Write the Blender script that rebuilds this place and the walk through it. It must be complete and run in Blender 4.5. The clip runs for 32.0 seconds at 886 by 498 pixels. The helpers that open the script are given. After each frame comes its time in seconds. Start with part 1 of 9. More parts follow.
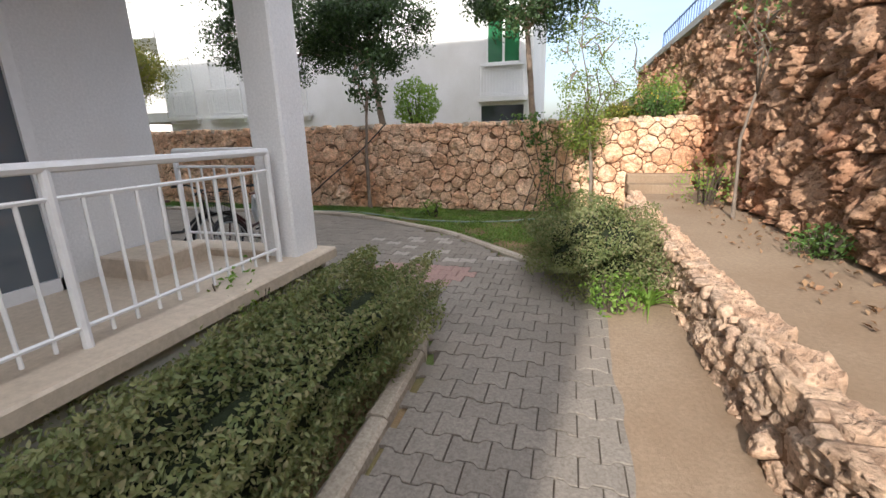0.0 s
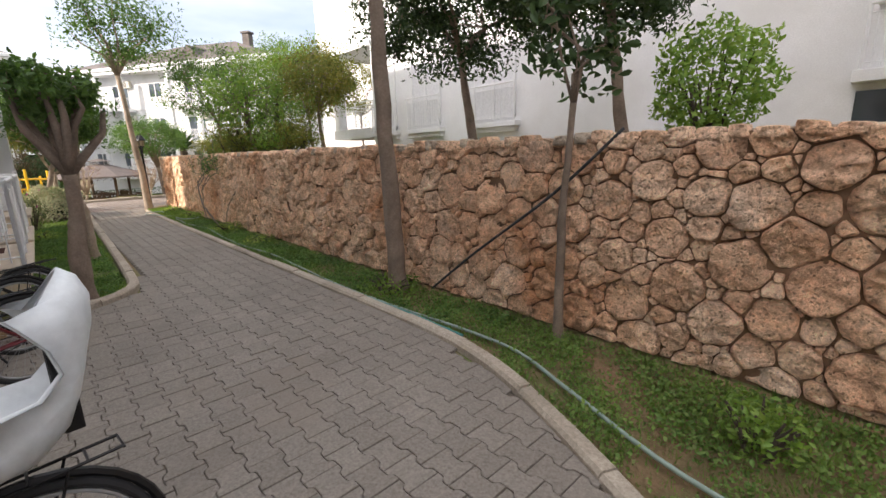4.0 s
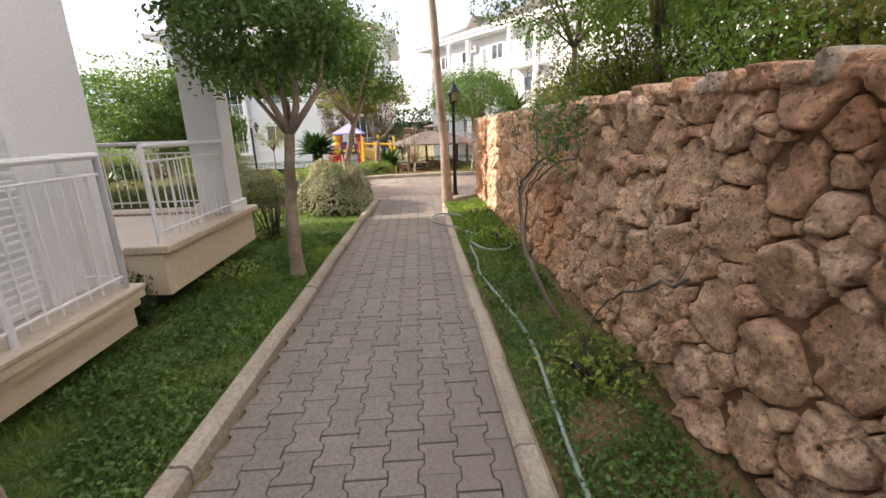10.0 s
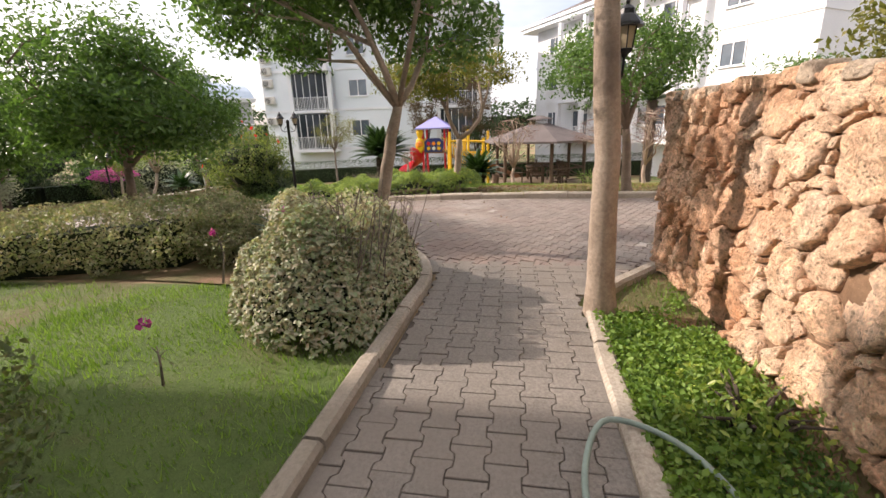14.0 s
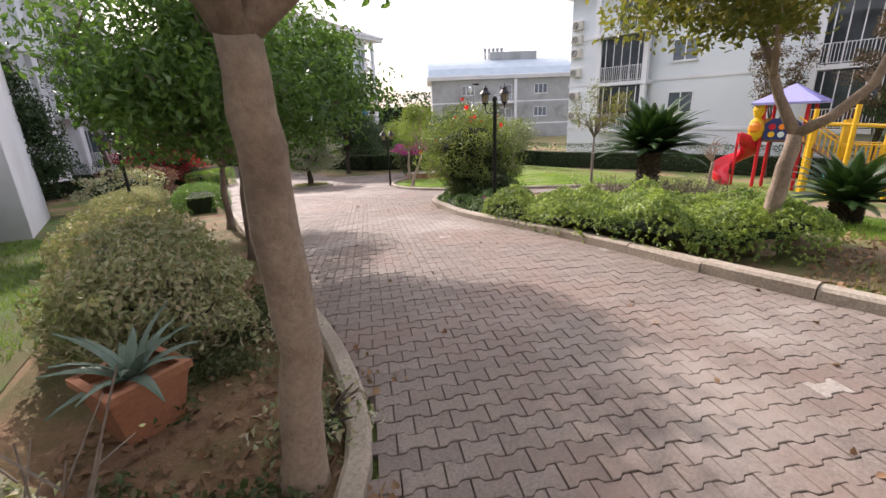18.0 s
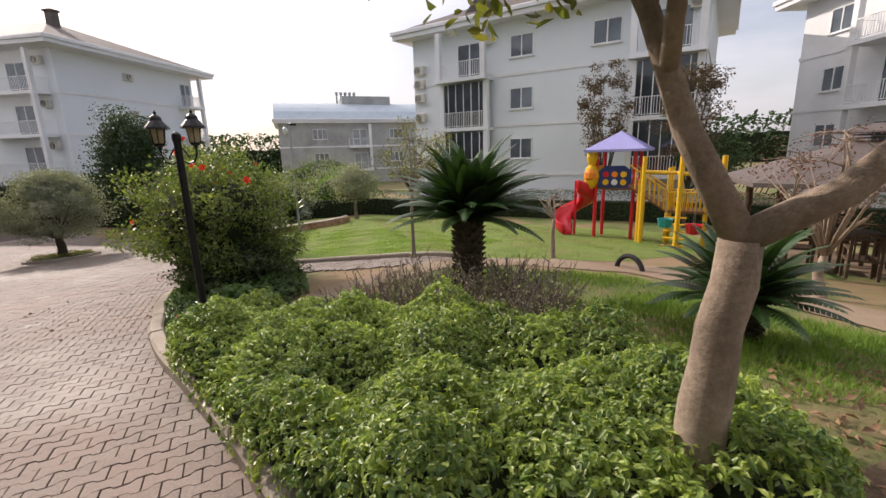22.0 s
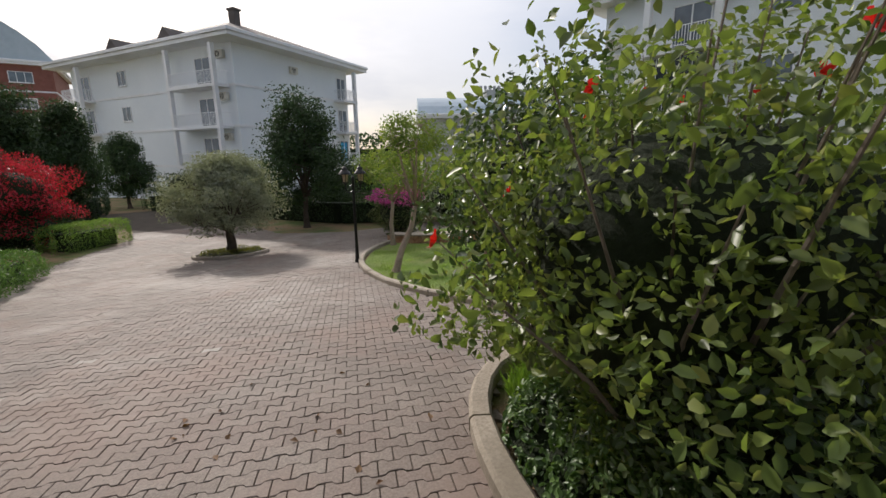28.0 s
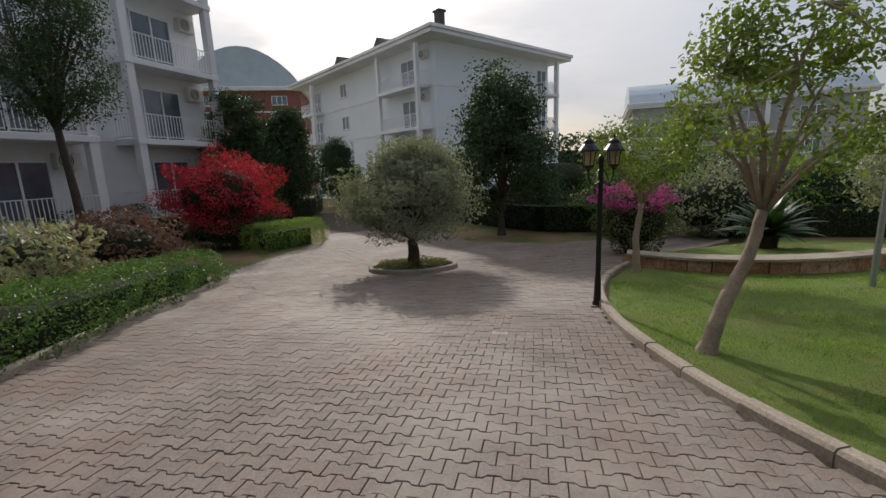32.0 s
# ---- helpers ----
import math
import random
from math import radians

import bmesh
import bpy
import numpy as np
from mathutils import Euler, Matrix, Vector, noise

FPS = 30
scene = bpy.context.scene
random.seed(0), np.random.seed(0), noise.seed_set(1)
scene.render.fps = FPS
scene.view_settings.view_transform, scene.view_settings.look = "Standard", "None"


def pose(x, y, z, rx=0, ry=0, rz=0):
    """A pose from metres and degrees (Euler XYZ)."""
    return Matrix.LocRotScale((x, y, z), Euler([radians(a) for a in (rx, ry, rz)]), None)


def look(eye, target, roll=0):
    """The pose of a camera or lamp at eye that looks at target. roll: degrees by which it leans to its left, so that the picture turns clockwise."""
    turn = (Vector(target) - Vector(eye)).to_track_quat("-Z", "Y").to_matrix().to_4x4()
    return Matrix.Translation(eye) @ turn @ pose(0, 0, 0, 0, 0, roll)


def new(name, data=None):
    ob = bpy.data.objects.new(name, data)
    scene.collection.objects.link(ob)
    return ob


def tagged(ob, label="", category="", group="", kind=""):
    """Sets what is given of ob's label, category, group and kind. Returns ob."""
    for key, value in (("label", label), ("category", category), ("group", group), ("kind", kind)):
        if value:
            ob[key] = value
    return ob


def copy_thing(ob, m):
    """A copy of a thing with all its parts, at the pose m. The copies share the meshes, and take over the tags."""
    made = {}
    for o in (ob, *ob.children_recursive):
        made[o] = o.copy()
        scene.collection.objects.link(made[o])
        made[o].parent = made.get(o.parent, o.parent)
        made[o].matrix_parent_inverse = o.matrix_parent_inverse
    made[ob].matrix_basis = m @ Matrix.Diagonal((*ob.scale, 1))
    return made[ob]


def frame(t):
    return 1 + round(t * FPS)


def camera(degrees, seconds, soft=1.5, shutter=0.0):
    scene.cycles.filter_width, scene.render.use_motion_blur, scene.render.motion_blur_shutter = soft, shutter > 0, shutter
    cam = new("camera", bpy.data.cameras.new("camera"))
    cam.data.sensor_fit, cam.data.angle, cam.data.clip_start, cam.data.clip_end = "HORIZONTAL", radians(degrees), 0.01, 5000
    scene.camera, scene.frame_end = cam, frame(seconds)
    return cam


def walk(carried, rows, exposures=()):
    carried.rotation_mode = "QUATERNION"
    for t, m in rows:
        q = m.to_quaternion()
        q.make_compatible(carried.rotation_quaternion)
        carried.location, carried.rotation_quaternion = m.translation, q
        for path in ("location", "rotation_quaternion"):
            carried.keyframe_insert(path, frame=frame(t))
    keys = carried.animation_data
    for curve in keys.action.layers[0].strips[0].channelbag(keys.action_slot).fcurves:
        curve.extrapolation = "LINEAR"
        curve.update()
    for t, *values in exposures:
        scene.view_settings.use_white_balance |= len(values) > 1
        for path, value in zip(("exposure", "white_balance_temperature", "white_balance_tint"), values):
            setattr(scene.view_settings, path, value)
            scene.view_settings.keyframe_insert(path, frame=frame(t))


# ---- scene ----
# The place lies on a grid: x runs along the garden path beside the stone wall, y along the drive.
cam = camera(92.0, 32.0, soft=1.5)
PATH = [
    (0, (-1.789, 8.112, 1.490), (-1.246, 6.259, 0.966), -1.4),
    (0.5, (-1.738, 7.515, 1.463), (-1.229, 5.637, 0.998), -0.8),
    (1, (-1.552, 6.766, 1.522), (-1.065, 4.876, 1.087), -0.7),
    (1.5, (-1.404, 6.100, 1.518), (-0.884, 4.213, 1.103), -0.6),
    (2, (-1.202, 5.415, 1.524), (-0.562, 3.564, 1.117), -0.9),
    (2.5, (-0.944, 4.814, 1.558), (-0.173, 3.016, 1.142), -0.9),
    (3, (-0.596, 4.205, 1.575), (0.367, 2.504, 1.153), -1.1),
    (3.5, (-0.172, 3.667, 1.569), (1.067, 2.157, 1.138), -1.3),
    (5.5, (1.723, 2.181, 1.528), (3.474, 1.337, 1.059), -2.3),
    (6, (2.450, 1.983, 1.538), (4.294, 1.388, 1.044), -2.3),
    (6.5, (3.139, 1.775, 1.553), (5.020, 1.341, 1.032), -2.0),
    (7, (3.818, 1.670, 1.599), (5.723, 1.386, 1.062), -1.8),
    (7.5, (4.482, 1.501, 1.597), (6.391, 1.275, 1.045), -1.6),
    (8, (5.189, 1.491, 1.576), (7.101, 1.299, 1.022), -1.4),
    (8.5, (5.874, 1.394, 1.549), (7.787, 1.227, 0.991), -1.4),
    (9, (6.590, 1.393, 1.569), (8.505, 1.240, 1.012), -1.4),
    (9.5, (7.272, 1.337, 1.565), (9.187, 1.206, 1.004), -1.8),
    (10, (7.963, 1.322, 1.481), (9.886, 1.224, 0.941), -1.8),
    (10.5, (8.622, 1.375, 1.483), (10.549, 1.377, 0.948), -2.0),
    (11, (9.312, 1.403, 1.477), (11.235, 1.486, 0.934), -1.7),
    (11.5, (10.005, 1.497, 1.475), (11.923, 1.645, 0.926), -1.2),
    (12, (10.676, 1.430, 1.458), (12.587, 1.623, 0.900), -1.5),
    (12.5, (11.393, 1.483, 1.444), (13.301, 1.713, 0.889), -1.9),
    (13, (12.003, 1.439, 1.437), (13.909, 1.696, 0.888), -2.0),
    (13.5, (12.681, 1.468, 1.448), (14.584, 1.751, 0.899), -1.9),
    (15.5, (14.720, 1.235, 1.416), (16.505, 1.966, 0.887), -2.6),
    (16, (15.323, 1.273, 1.458), (16.936, 2.332, 0.934), -2.9),
    (16.5, (15.899, 1.329, 1.464), (16.986, 2.906, 0.888), -2.2),
    (17, (16.581, 1.477, 1.505), (17.067, 3.325, 0.914), -0.9),
    (17.5, (17.143, 1.601, 1.486), (17.938, 3.331, 0.873), -1.7),
    (18, (17.786, 1.603, 1.487), (19.002, 3.070, 0.879), -2.2),
    (18.5, (18.297, 1.551, 1.487), (19.693, 2.859, 0.904), -2.8),
    (19, (18.837, 1.522, 1.483), (20.394, 2.640, 0.915), -2.7),
    (19.5, (19.373, 1.560, 1.501), (20.981, 2.617, 0.955), -2.7),
    (20, (19.869, 1.669, 1.510), (21.516, 2.682, 0.999), -2.5),
    (20.5, (20.370, 1.832, 1.524), (22.046, 2.812, 1.043), -2.3),
    (21, (20.737, 2.117, 1.498), (22.428, 3.081, 1.037), -1.9),
    (21.5, (21.125, 2.400, 1.463), (22.809, 3.379, 1.010), -1.8),
    (22, (21.432, 2.729, 1.468), (23.066, 3.795, 1.027), -1.7),
    (22.5, (21.710, 3.200, 1.469), (23.314, 4.312, 1.033), -1.3),
    (23, (22.033, 3.713, 1.365), (23.618, 4.853, 0.933), -1.2),
    (23.5, (22.178, 4.131, 1.339), (23.757, 5.283, 0.914), -1.3),
    (24, (22.280, 4.544, 1.299), (23.858, 5.700, 0.880), -1.5),
    (24.5, (22.458, 5.056, 1.320), (24.044, 6.200, 0.900), -1.6),
    (26.5, (22.43, 6.62, 1.18), (23.845, 7.973, 0.765), -0.8),
    (27, (22.584, 7.088, 1.179), (23.949, 8.487, 0.756), -0.9),
    (27.5, (22.644, 7.637, 1.082), (23.966, 9.077, 0.657), -0.9),
    (28, (22.766, 8.383, 1.007), (24.073, 9.838, 0.586), -0.9),
    (28.5, (22.917, 8.975, 0.896), (24.214, 10.437, 0.475), -1.1),
    (29, (23.108, 9.515, 0.830), (24.391, 10.988, 0.403), -1.5),
    (29.5, (23.267, 10.081, 0.795), (24.551, 11.554, 0.369), -1.8),
    (30, (23.411, 10.574, 0.750), (24.714, 12.029, 0.322), -2.0),
    (30.5, (23.631, 11.032, 0.692), (24.955, 12.467, 0.257), -2.2),
    (31, (23.726, 11.512, 0.648), (24.838, 13.118, 0.220), -2.3),
    (31.5, (24.0, 11.98, 0.59), (24.795, 13.77, 0.19), -2.4),
    (32, (24.218, 12.433, 0.532), (24.805, 14.307, 0.157), -2.3),
]
walk(cam, [(t, look(eye, target, roll)) for t, eye, target, roll in PATH],
     exposures=((0, 1.1, 6400, 13), (1, 0.95, 6400, 13), (2, 0.8, 6650, 13), (3, 1.0, 6750, 17), (4, 1.25, 6750, 16), (6, 1.52, 6800, 18), (8, 1.45, 6900, 19), (10, 1.45, 6900, 19), (12, 1.6, 6900, 17), (13.5, 1.15, 6850, 19), (16, 1.02, 6650, 22), (17.2, 1.35, 6450, 22), (19, 0.45, 6650, 23), (22, 0.45, 6750, 20), (24, 0.2, 6600, 20), (28, 0.05, 6400, 14), (30.3, 0.0, 6390, 14), (32, -0.3, 6420, 13)))

# ---- light: a low winter sun along the drive, pale hazy sky ----
SUN_UP, SUN_TURN = radians(29), radians(8)
world = bpy.data.worlds.new("sky")
scene.world = world
world.use_nodes = True
wn, wl = world.node_tree.nodes, world.node_tree.links
sky = wn.new("ShaderNodeTexSky")
sky.sky_type = "NISHITA"
sky.sun_disc = False
sky.sun_elevation = SUN_UP
sky.sun_rotation = SUN_TURN
sky.dust_density = 3.0
sky.air_density = 1.0
sky.ozone_density = 1.5
cloud = wn.new("ShaderNodeTexNoise")
cloud.inputs["Scale"].default_value = 1.6
cloud.inputs["Detail"].default_value = 5
cloud.inputs["Roughness"].default_value = 0.55
tco = wn.new("ShaderNodeTexCoord")
wmap = wn.new("ShaderNodeMapping")
wmap.inputs["Scale"].default_value = (1.0, 1.0, 3.5)
wl.new(tco.outputs["Generated"], wmap.inputs[0])
wl.new(wmap.outputs[0], cloud.inputs["Vector"])
wramp = wn.new("ShaderNodeValToRGB")
wramp.color_ramp.elements[0].position, wramp.color_ramp.elements[0].color = 0.36, (0.3, 0.3, 0.3, 1)
wramp.color_ramp.elements[1].position, wramp.color_ramp.elements[1].color = 0.66, (0.92, 0.92, 0.92, 1)
wl.new(cloud.outputs["Fac"], wramp.inputs[0])
wmix = wn.new("ShaderNodeMixRGB")
# the haze thins out away from the sun
wsep = wn.new("ShaderNodeSeparateXYZ")
wl.new(tco.outputs["Generated"], wsep.inputs[0])
wthin = wn.new("ShaderNodeMapRange")
wthin.interpolation_type = "SMOOTHSTEP"
wthin.inputs["From Min"].default_value, wthin.inputs["From Max"].default_value = -0.75, 0.35
wthin.inputs["To Min"].default_value, wthin.inputs["To Max"].default_value = 0.3, 1.0
wl.new(wsep.outputs["Y"], wthin.inputs["Value"])
whaze = wn.new("ShaderNodeMath")
whaze.operation = "MULTIPLY"
wl.new(wramp.outputs[0], whaze.inputs[0])
wl.new(wthin.outputs[0], whaze.inputs[1])
wl.new(whaze.outputs[0], wmix.inputs[0])
wl.new(sky.outputs[0], wmix.inputs[1])
# thin cloud, brighter overhead than at the horizon as under any hazy sky
wup = wn.new("ShaderNodeValToRGB")
wup.color_ramp.elements[0].position, wup.color_ramp.elements[0].color = 0.0, (0.33, 0.35, 0.38, 1)
wup.color_ramp.elements[1].position, wup.color_ramp.elements[1].color = 0.8, (1.0, 1.0, 1.0, 1)
wl.new(wsep.outputs["Z"], wup.inputs[0])
wgain = wn.new("ShaderNodeMixRGB")
wgain.blend_type = "MULTIPLY"
wgain.inputs[0].default_value = 1.0
wl.new(wup.outputs[0], wgain.inputs[1])
wgain.inputs[2].default_value = (14.0, 13.9, 13.6, 1)
wl.new(wgain.outputs[0], wmix.inputs[2])
wbg = wn["Background"]
wbg.inputs["Strength"].default_value = 0.114
wl.new(wmix.outputs[0], wbg.inputs["Color"])
sun = new("sun", bpy.data.lights.new("sun", "SUN"))
sun.data.energy = 3.1
sun.data.angle = radians(0.7)
sun.data.color = (1.0, 0.93, 0.82)
sun.matrix_world = look((0, 0, 0), (-math.sin(SUN_TURN) * math.cos(SUN_UP), -math.cos(SUN_TURN) * math.cos(SUN_UP), -math.sin(SUN_UP)))


# ---- materials ----
def ramp(nt, fac, stops):
    r = nt.nodes.new("ShaderNodeValToRGB")
    els = r.color_ramp.elements
    while len(els) < len(stops):
        els.new(0.5)
    for e, (p, c) in zip(els, stops):
        e.position, e.color = p, (*c, 1)
    nt.links.new(fac, r.inputs[0])
    return r.outputs[0]


def noise_tex(nt, vec, scale, detail=4, rough=0.6):
    n = nt.nodes.new("ShaderNodeTexNoise")
    n.inputs["Scale"].default_value, n.inputs["Detail"].default_value, n.inputs["Roughness"].default_value = scale, detail, rough
    nt.links.new(vec, n.inputs["Vector"])
    return n.outputs["Fac"]


def noise_col(nt, vec, scale):
    n = nt.nodes.new("ShaderNodeTexNoise")
    n.inputs["Scale"].default_value = scale
    nt.links.new(vec, n.inputs["Vector"])
    return n.outputs["Color"]


def mix(nt, fac, a, b, mode="MIX"):
    m = nt.nodes.new("ShaderNodeMixRGB")
    m.blend_type = mode
    for s, v in zip(m.inputs, (fac, a, b)):
        if isinstance(v, (int, float)):
            s.default_value = v
        elif isinstance(v, tuple):
            s.default_value = (*v, 1)
        else:
            nt.links.new(v, s)
    return m.outputs[0]


def base(name, rough=0.7, metal=0.0, spec=0.4):
    m = bpy.data.materials.new(name)
    m.use_nodes = True
    nt = m.node_tree
    b = nt.nodes["Principled BSDF"]
    b.inputs["Roughness"].default_value, b.inputs["Metallic"].default_value = rough, metal
    b.inputs["Specular IOR Level"].default_value = spec
    geo = nt.nodes.new("ShaderNodeNewGeometry")
    return m, nt, b, geo.outputs["Position"], geo.outputs["Random Per Island"]


def bump(nt, b, height, strength, dist):
    n = nt.nodes.new("ShaderNodeBump")
    n.inputs["Strength"].default_value, n.inputs["Distance"].default_value = strength, dist
    nt.links.new(height, n.inputs["Height"])
    nt.links.new(n.outputs[0], b.inputs["Normal"])


def surface(name, dark, light, big=1.2, fine=30, rough=0.8, relief=0.3, dist=0.01, metal=0.0, stain=None, spec=0.35, wide=False):
    """A surface mottled at two scales, with fine relief and, if given, broad stains of another colour."""
    m, nt, b, pos, isl = base(name, rough, metal, spec)
    c = ramp(nt, noise_tex(nt, pos, big), [(0.3, dark), (0.7, light)])
    f = noise_tex(nt, pos, fine, 6, 0.7)
    c = mix(nt, 0.35, c, ramp(nt, f, [(0.3, tuple(0.55 * v for v in dark)), (0.7, tuple(min(1, 1.25 * v) for v in light))]))
    if stain:
        c = mix(nt, ramp(nt, noise_tex(nt, pos, big * 0.45, 5, 0.65), [(0.42, (0, 0, 0)), (0.56, (0.9, 0.9, 0.9))] if wide else [(0.5, (0, 0, 0)), (0.68, (0.8, 0.8, 0.8))]), c, stain)
    nt.links.new(c, b.inputs["Base Color"])
    bump(nt, b, f, relief, dist)
    return m


def plain(name, colour, rough=0.5, metal=0.0, relief=0.08, vary=0.12, spec=0.4):
    m, nt, b, pos, isl = base(name, rough, metal, spec)
    f = noise_tex(nt, pos, 14, 5, 0.65)
    lo, hi = tuple((1 - vary) * v for v in colour), tuple(min(1, (1 + vary) * v) for v in colour)
    nt.links.new(ramp(nt, f, [(0.3, lo), (0.7, hi)]), b.inputs["Base Color"])
    bump(nt, b, noise_tex(nt, pos, 60), relief, 0.003)
    return m


def leafy(name, cols, rough=0.5, trans=0.4, spec=0.4):
    """Leaves: each one its own tone, some light let through."""
    m, nt, b, pos, isl = base(name, rough, 0.0, spec)
    n = len(cols)
    c = ramp(nt, isl, [(i / max(1, n - 1), k) for i, k in enumerate(cols)])
    lo, hi = min(cols, key=sum), max(cols, key=sum)
    c = mix(nt, 0.32, c, ramp(nt, noise_tex(nt, pos, 1.7, 3), [(0.35, tuple(0.6 * v for v in lo)), (0.65, tuple(min(1, 1.2 * v) for v in hi))]))
    nt.links.new(c, b.inputs["Base Color"])
    t = nt.nodes.new("ShaderNodeBsdfTranslucent")
    nt.links.new(mix(nt, 1.0, c, (1.3, 1.35, 0.7), "MULTIPLY"), t.inputs[0])
    s = nt.nodes.new("ShaderNodeMixShader")
    s.inputs[0].default_value = trans
    nt.links.new(b.outputs[0], s.inputs[1])
    nt.links.new(t.outputs[0], s.inputs[2])
    nt.links.new(s.outputs[0], nt.nodes["Material Output"].inputs[0])
    return m


def piece_mat(name, cols, fine=35, big=3.0, rough=0.85, relief=0.6, dist=0.012, stain=None, island=False, pits=False, dust=None):
    """Pieces of one kind, each with its own tone."""
    m, nt, b, pos, isl = base(name, rough, 0.0, 0.3)
    if island:
        r = isl
    else:
        oi = nt.nodes.new("ShaderNodeObjectInfo")
        r = oi.outputs["Random"]
    n = len(cols)
    c = ramp(nt, r, [(i / max(1, n - 1), k) for i, k in enumerate(cols)])
    c = mix(nt, 0.55, c, ramp(nt, noise_tex(nt, pos, big, 5), [(0.3, cols[0]), (0.5, cols[n // 2]), (0.7, cols[-1])]))
    f = noise_tex(nt, pos, fine, 7, 0.72)
    c = mix(nt, 0.75, c, ramp(nt, f, [(0.3, (0.5, 0.48, 0.46)), (0.62, (1.25, 1.25, 1.25))]), "MULTIPLY")
    if stain:
        c = mix(nt, ramp(nt, noise_tex(nt, pos, 0.7, 5, 0.6), [(0.5, (0, 0, 0)), (0.66, (0.7, 0.7, 0.7))]), c, stain)
    if dust:
        c = mix(nt, ramp(nt, noise_tex(nt, mix(nt, 0.25, pos, noise_col(nt, pos, 0.3)), 0.42, 6, 0.7), [(0.52, (0, 0, 0)), (0.68, (0.6, 0.6, 0.6))]), c, dust)
    if pits:
        vor = nt.nodes.new("ShaderNodeTexVoronoi")
        vor.inputs["Scale"].default_value = 34
        warp = mix(nt, 0.06, pos, noise_col(nt, pos, 9))
        nt.links.new(warp, vor.inputs["Vector"])
        hole = ramp(nt, vor.outputs["Distance"], [(0.12, (0, 0, 0)), (0.34, (1, 1, 1))])
        rough_h = mix(nt, 0.4, f, noise_tex(nt, pos, 13, 9, 0.8))
        f = mix(nt, 0.4, rough_h, mix(nt, 1.0, rough_h, hole, "MULTIPLY"))
        c = mix(nt, 0.45, c, mix(nt, 1.0, c, hole, "MULTIPLY"))
        c = mix(nt, 0.9, c, ramp(nt, noise_tex(nt, pos, 8, 9, 0.8), [(0.34, (0.62, 0.55, 0.5)), (0.5, (1.2, 1.17, 1.14)), (0.66, (1.75, 1.7, 1.62))]), "MULTIPLY")
        c = mix(nt, ramp(nt, noise_tex(nt, pos, 2.3, 6, 0.7), [(0.56, (0, 0, 0)), (0.74, (0.5, 0.5, 0.5))]), c, (0.46, 0.40, 0.33))
    nt.links.new(c, b.inputs["Base Color"])
    bump(nt, b, f, relief, dist)
    return m


def glass(name, colour=(0.02, 0.025, 0.03), rough=0.04):
    m, nt, b, pos, isl = base(name, rough, 0.0, 0.8)
    c = ramp(nt, noise_tex(nt, pos, 0.6, 3), [(0.3, colour), (0.7, tuple(2.2 * v + 0.01 for v in colour))])
    nt.links.new(c, b.inputs["Base Color"])
    return m


STONE_COLS = [(0.60, 0.34, 0.215), (0.70, 0.46, 0.31), (0.77, 0.54, 0.37), (0.71, 0.53, 0.40), (0.82, 0.63, 0.48)]
M_STONE = piece_mat("limestone_rubble", STONE_COLS, fine=48, relief=1.0, dist=0.05, stain=(0.54, 0.27, 0.14), pits=True)
M_STONE_J = piece_mat("limestone_rubble_far", STONE_COLS, fine=48, relief=1.0, dist=0.05, stain=(0.50, 0.22, 0.10), island=True, pits=True)
RED_COLS = [(0.26, 0.145, 0.09), (0.34, 0.20, 0.125), (0.40, 0.25, 0.165), (0.44, 0.31, 0.22)]
M_RED = piece_mat("red_rubble", RED_COLS, fine=18, relief=1.0, dist=0.05, stain=(0.26, 0.10, 0.05), pits=True)
M_RED_J = piece_mat("red_rubble_far", RED_COLS, fine=18, relief=1.0, dist=0.05, island=True, pits=True)
M_MORTAR = surface("earth_mortar", (0.15, 0.085, 0.05), (0.25, 0.155, 0.095), 3, 40, 0.95, 0.6)
M_LOWSTONE = piece_mat("low_wall_limestone", [(0.40, 0.26, 0.18), (0.48, 0.34, 0.245), (0.53, 0.405, 0.31), (0.50, 0.34, 0.23)], fine=22, relief=1.0, dist=0.05, pits=True)
M_CAP = piece_mat("weathered_coping_stone", [(0.36, 0.29, 0.22), (0.44, 0.36, 0.28), (0.50, 0.43, 0.35), (0.46, 0.35, 0.25)], fine=22, relief=1.0, dist=0.05, pits=True)
PAVE = [(0.160, 0.131, 0.113), (0.19, 0.159, 0.138), (0.22, 0.186, 0.161), (0.265, 0.228, 0.199), (0.205, 0.158, 0.136)]
PAVE_PATH = [(0.170, 0.151, 0.130), (0.195, 0.175, 0.152), (0.215, 0.193, 0.168), (0.24, 0.216, 0.188)]
M_PAVER = piece_mat("concrete_paver", PAVE_PATH, fine=60, big=0.9, rough=0.75, relief=0.35, dist=0.004)
M_PAVER_J = piece_mat("concrete_paver_field", PAVE, fine=60, big=0.9, rough=0.75, relief=0.35, dist=0.004, island=True, stain=(0.235, 0.17, 0.14), dust=(0.40, 0.365, 0.325))
M_PAVER_PATH = piece_mat("path_paver_field", PAVE_PATH, fine=60, big=0.9, rough=0.75, relief=0.35, dist=0.004, island=True, stain=(0.205, 0.175, 0.145))
M_PAVER_RED = piece_mat("red_dyed_paver", [(0.27, 0.185, 0.165), (0.33, 0.215, 0.19)], fine=60, big=2, rough=0.75, relief=0.35, dist=0.004, island=True)
M_PAVER_PALE = piece_mat("pale_new_paver", [(0.30, 0.275, 0.245), (0.35, 0.32, 0.285)], fine=60, big=2, rough=0.75, relief=0.35, dist=0.004, island=True)
M_JOINT = surface("sandy_joint", (0.065, 0.053, 0.042), (0.115, 0.095, 0.075), 2, 60, 0.95, 0.5)
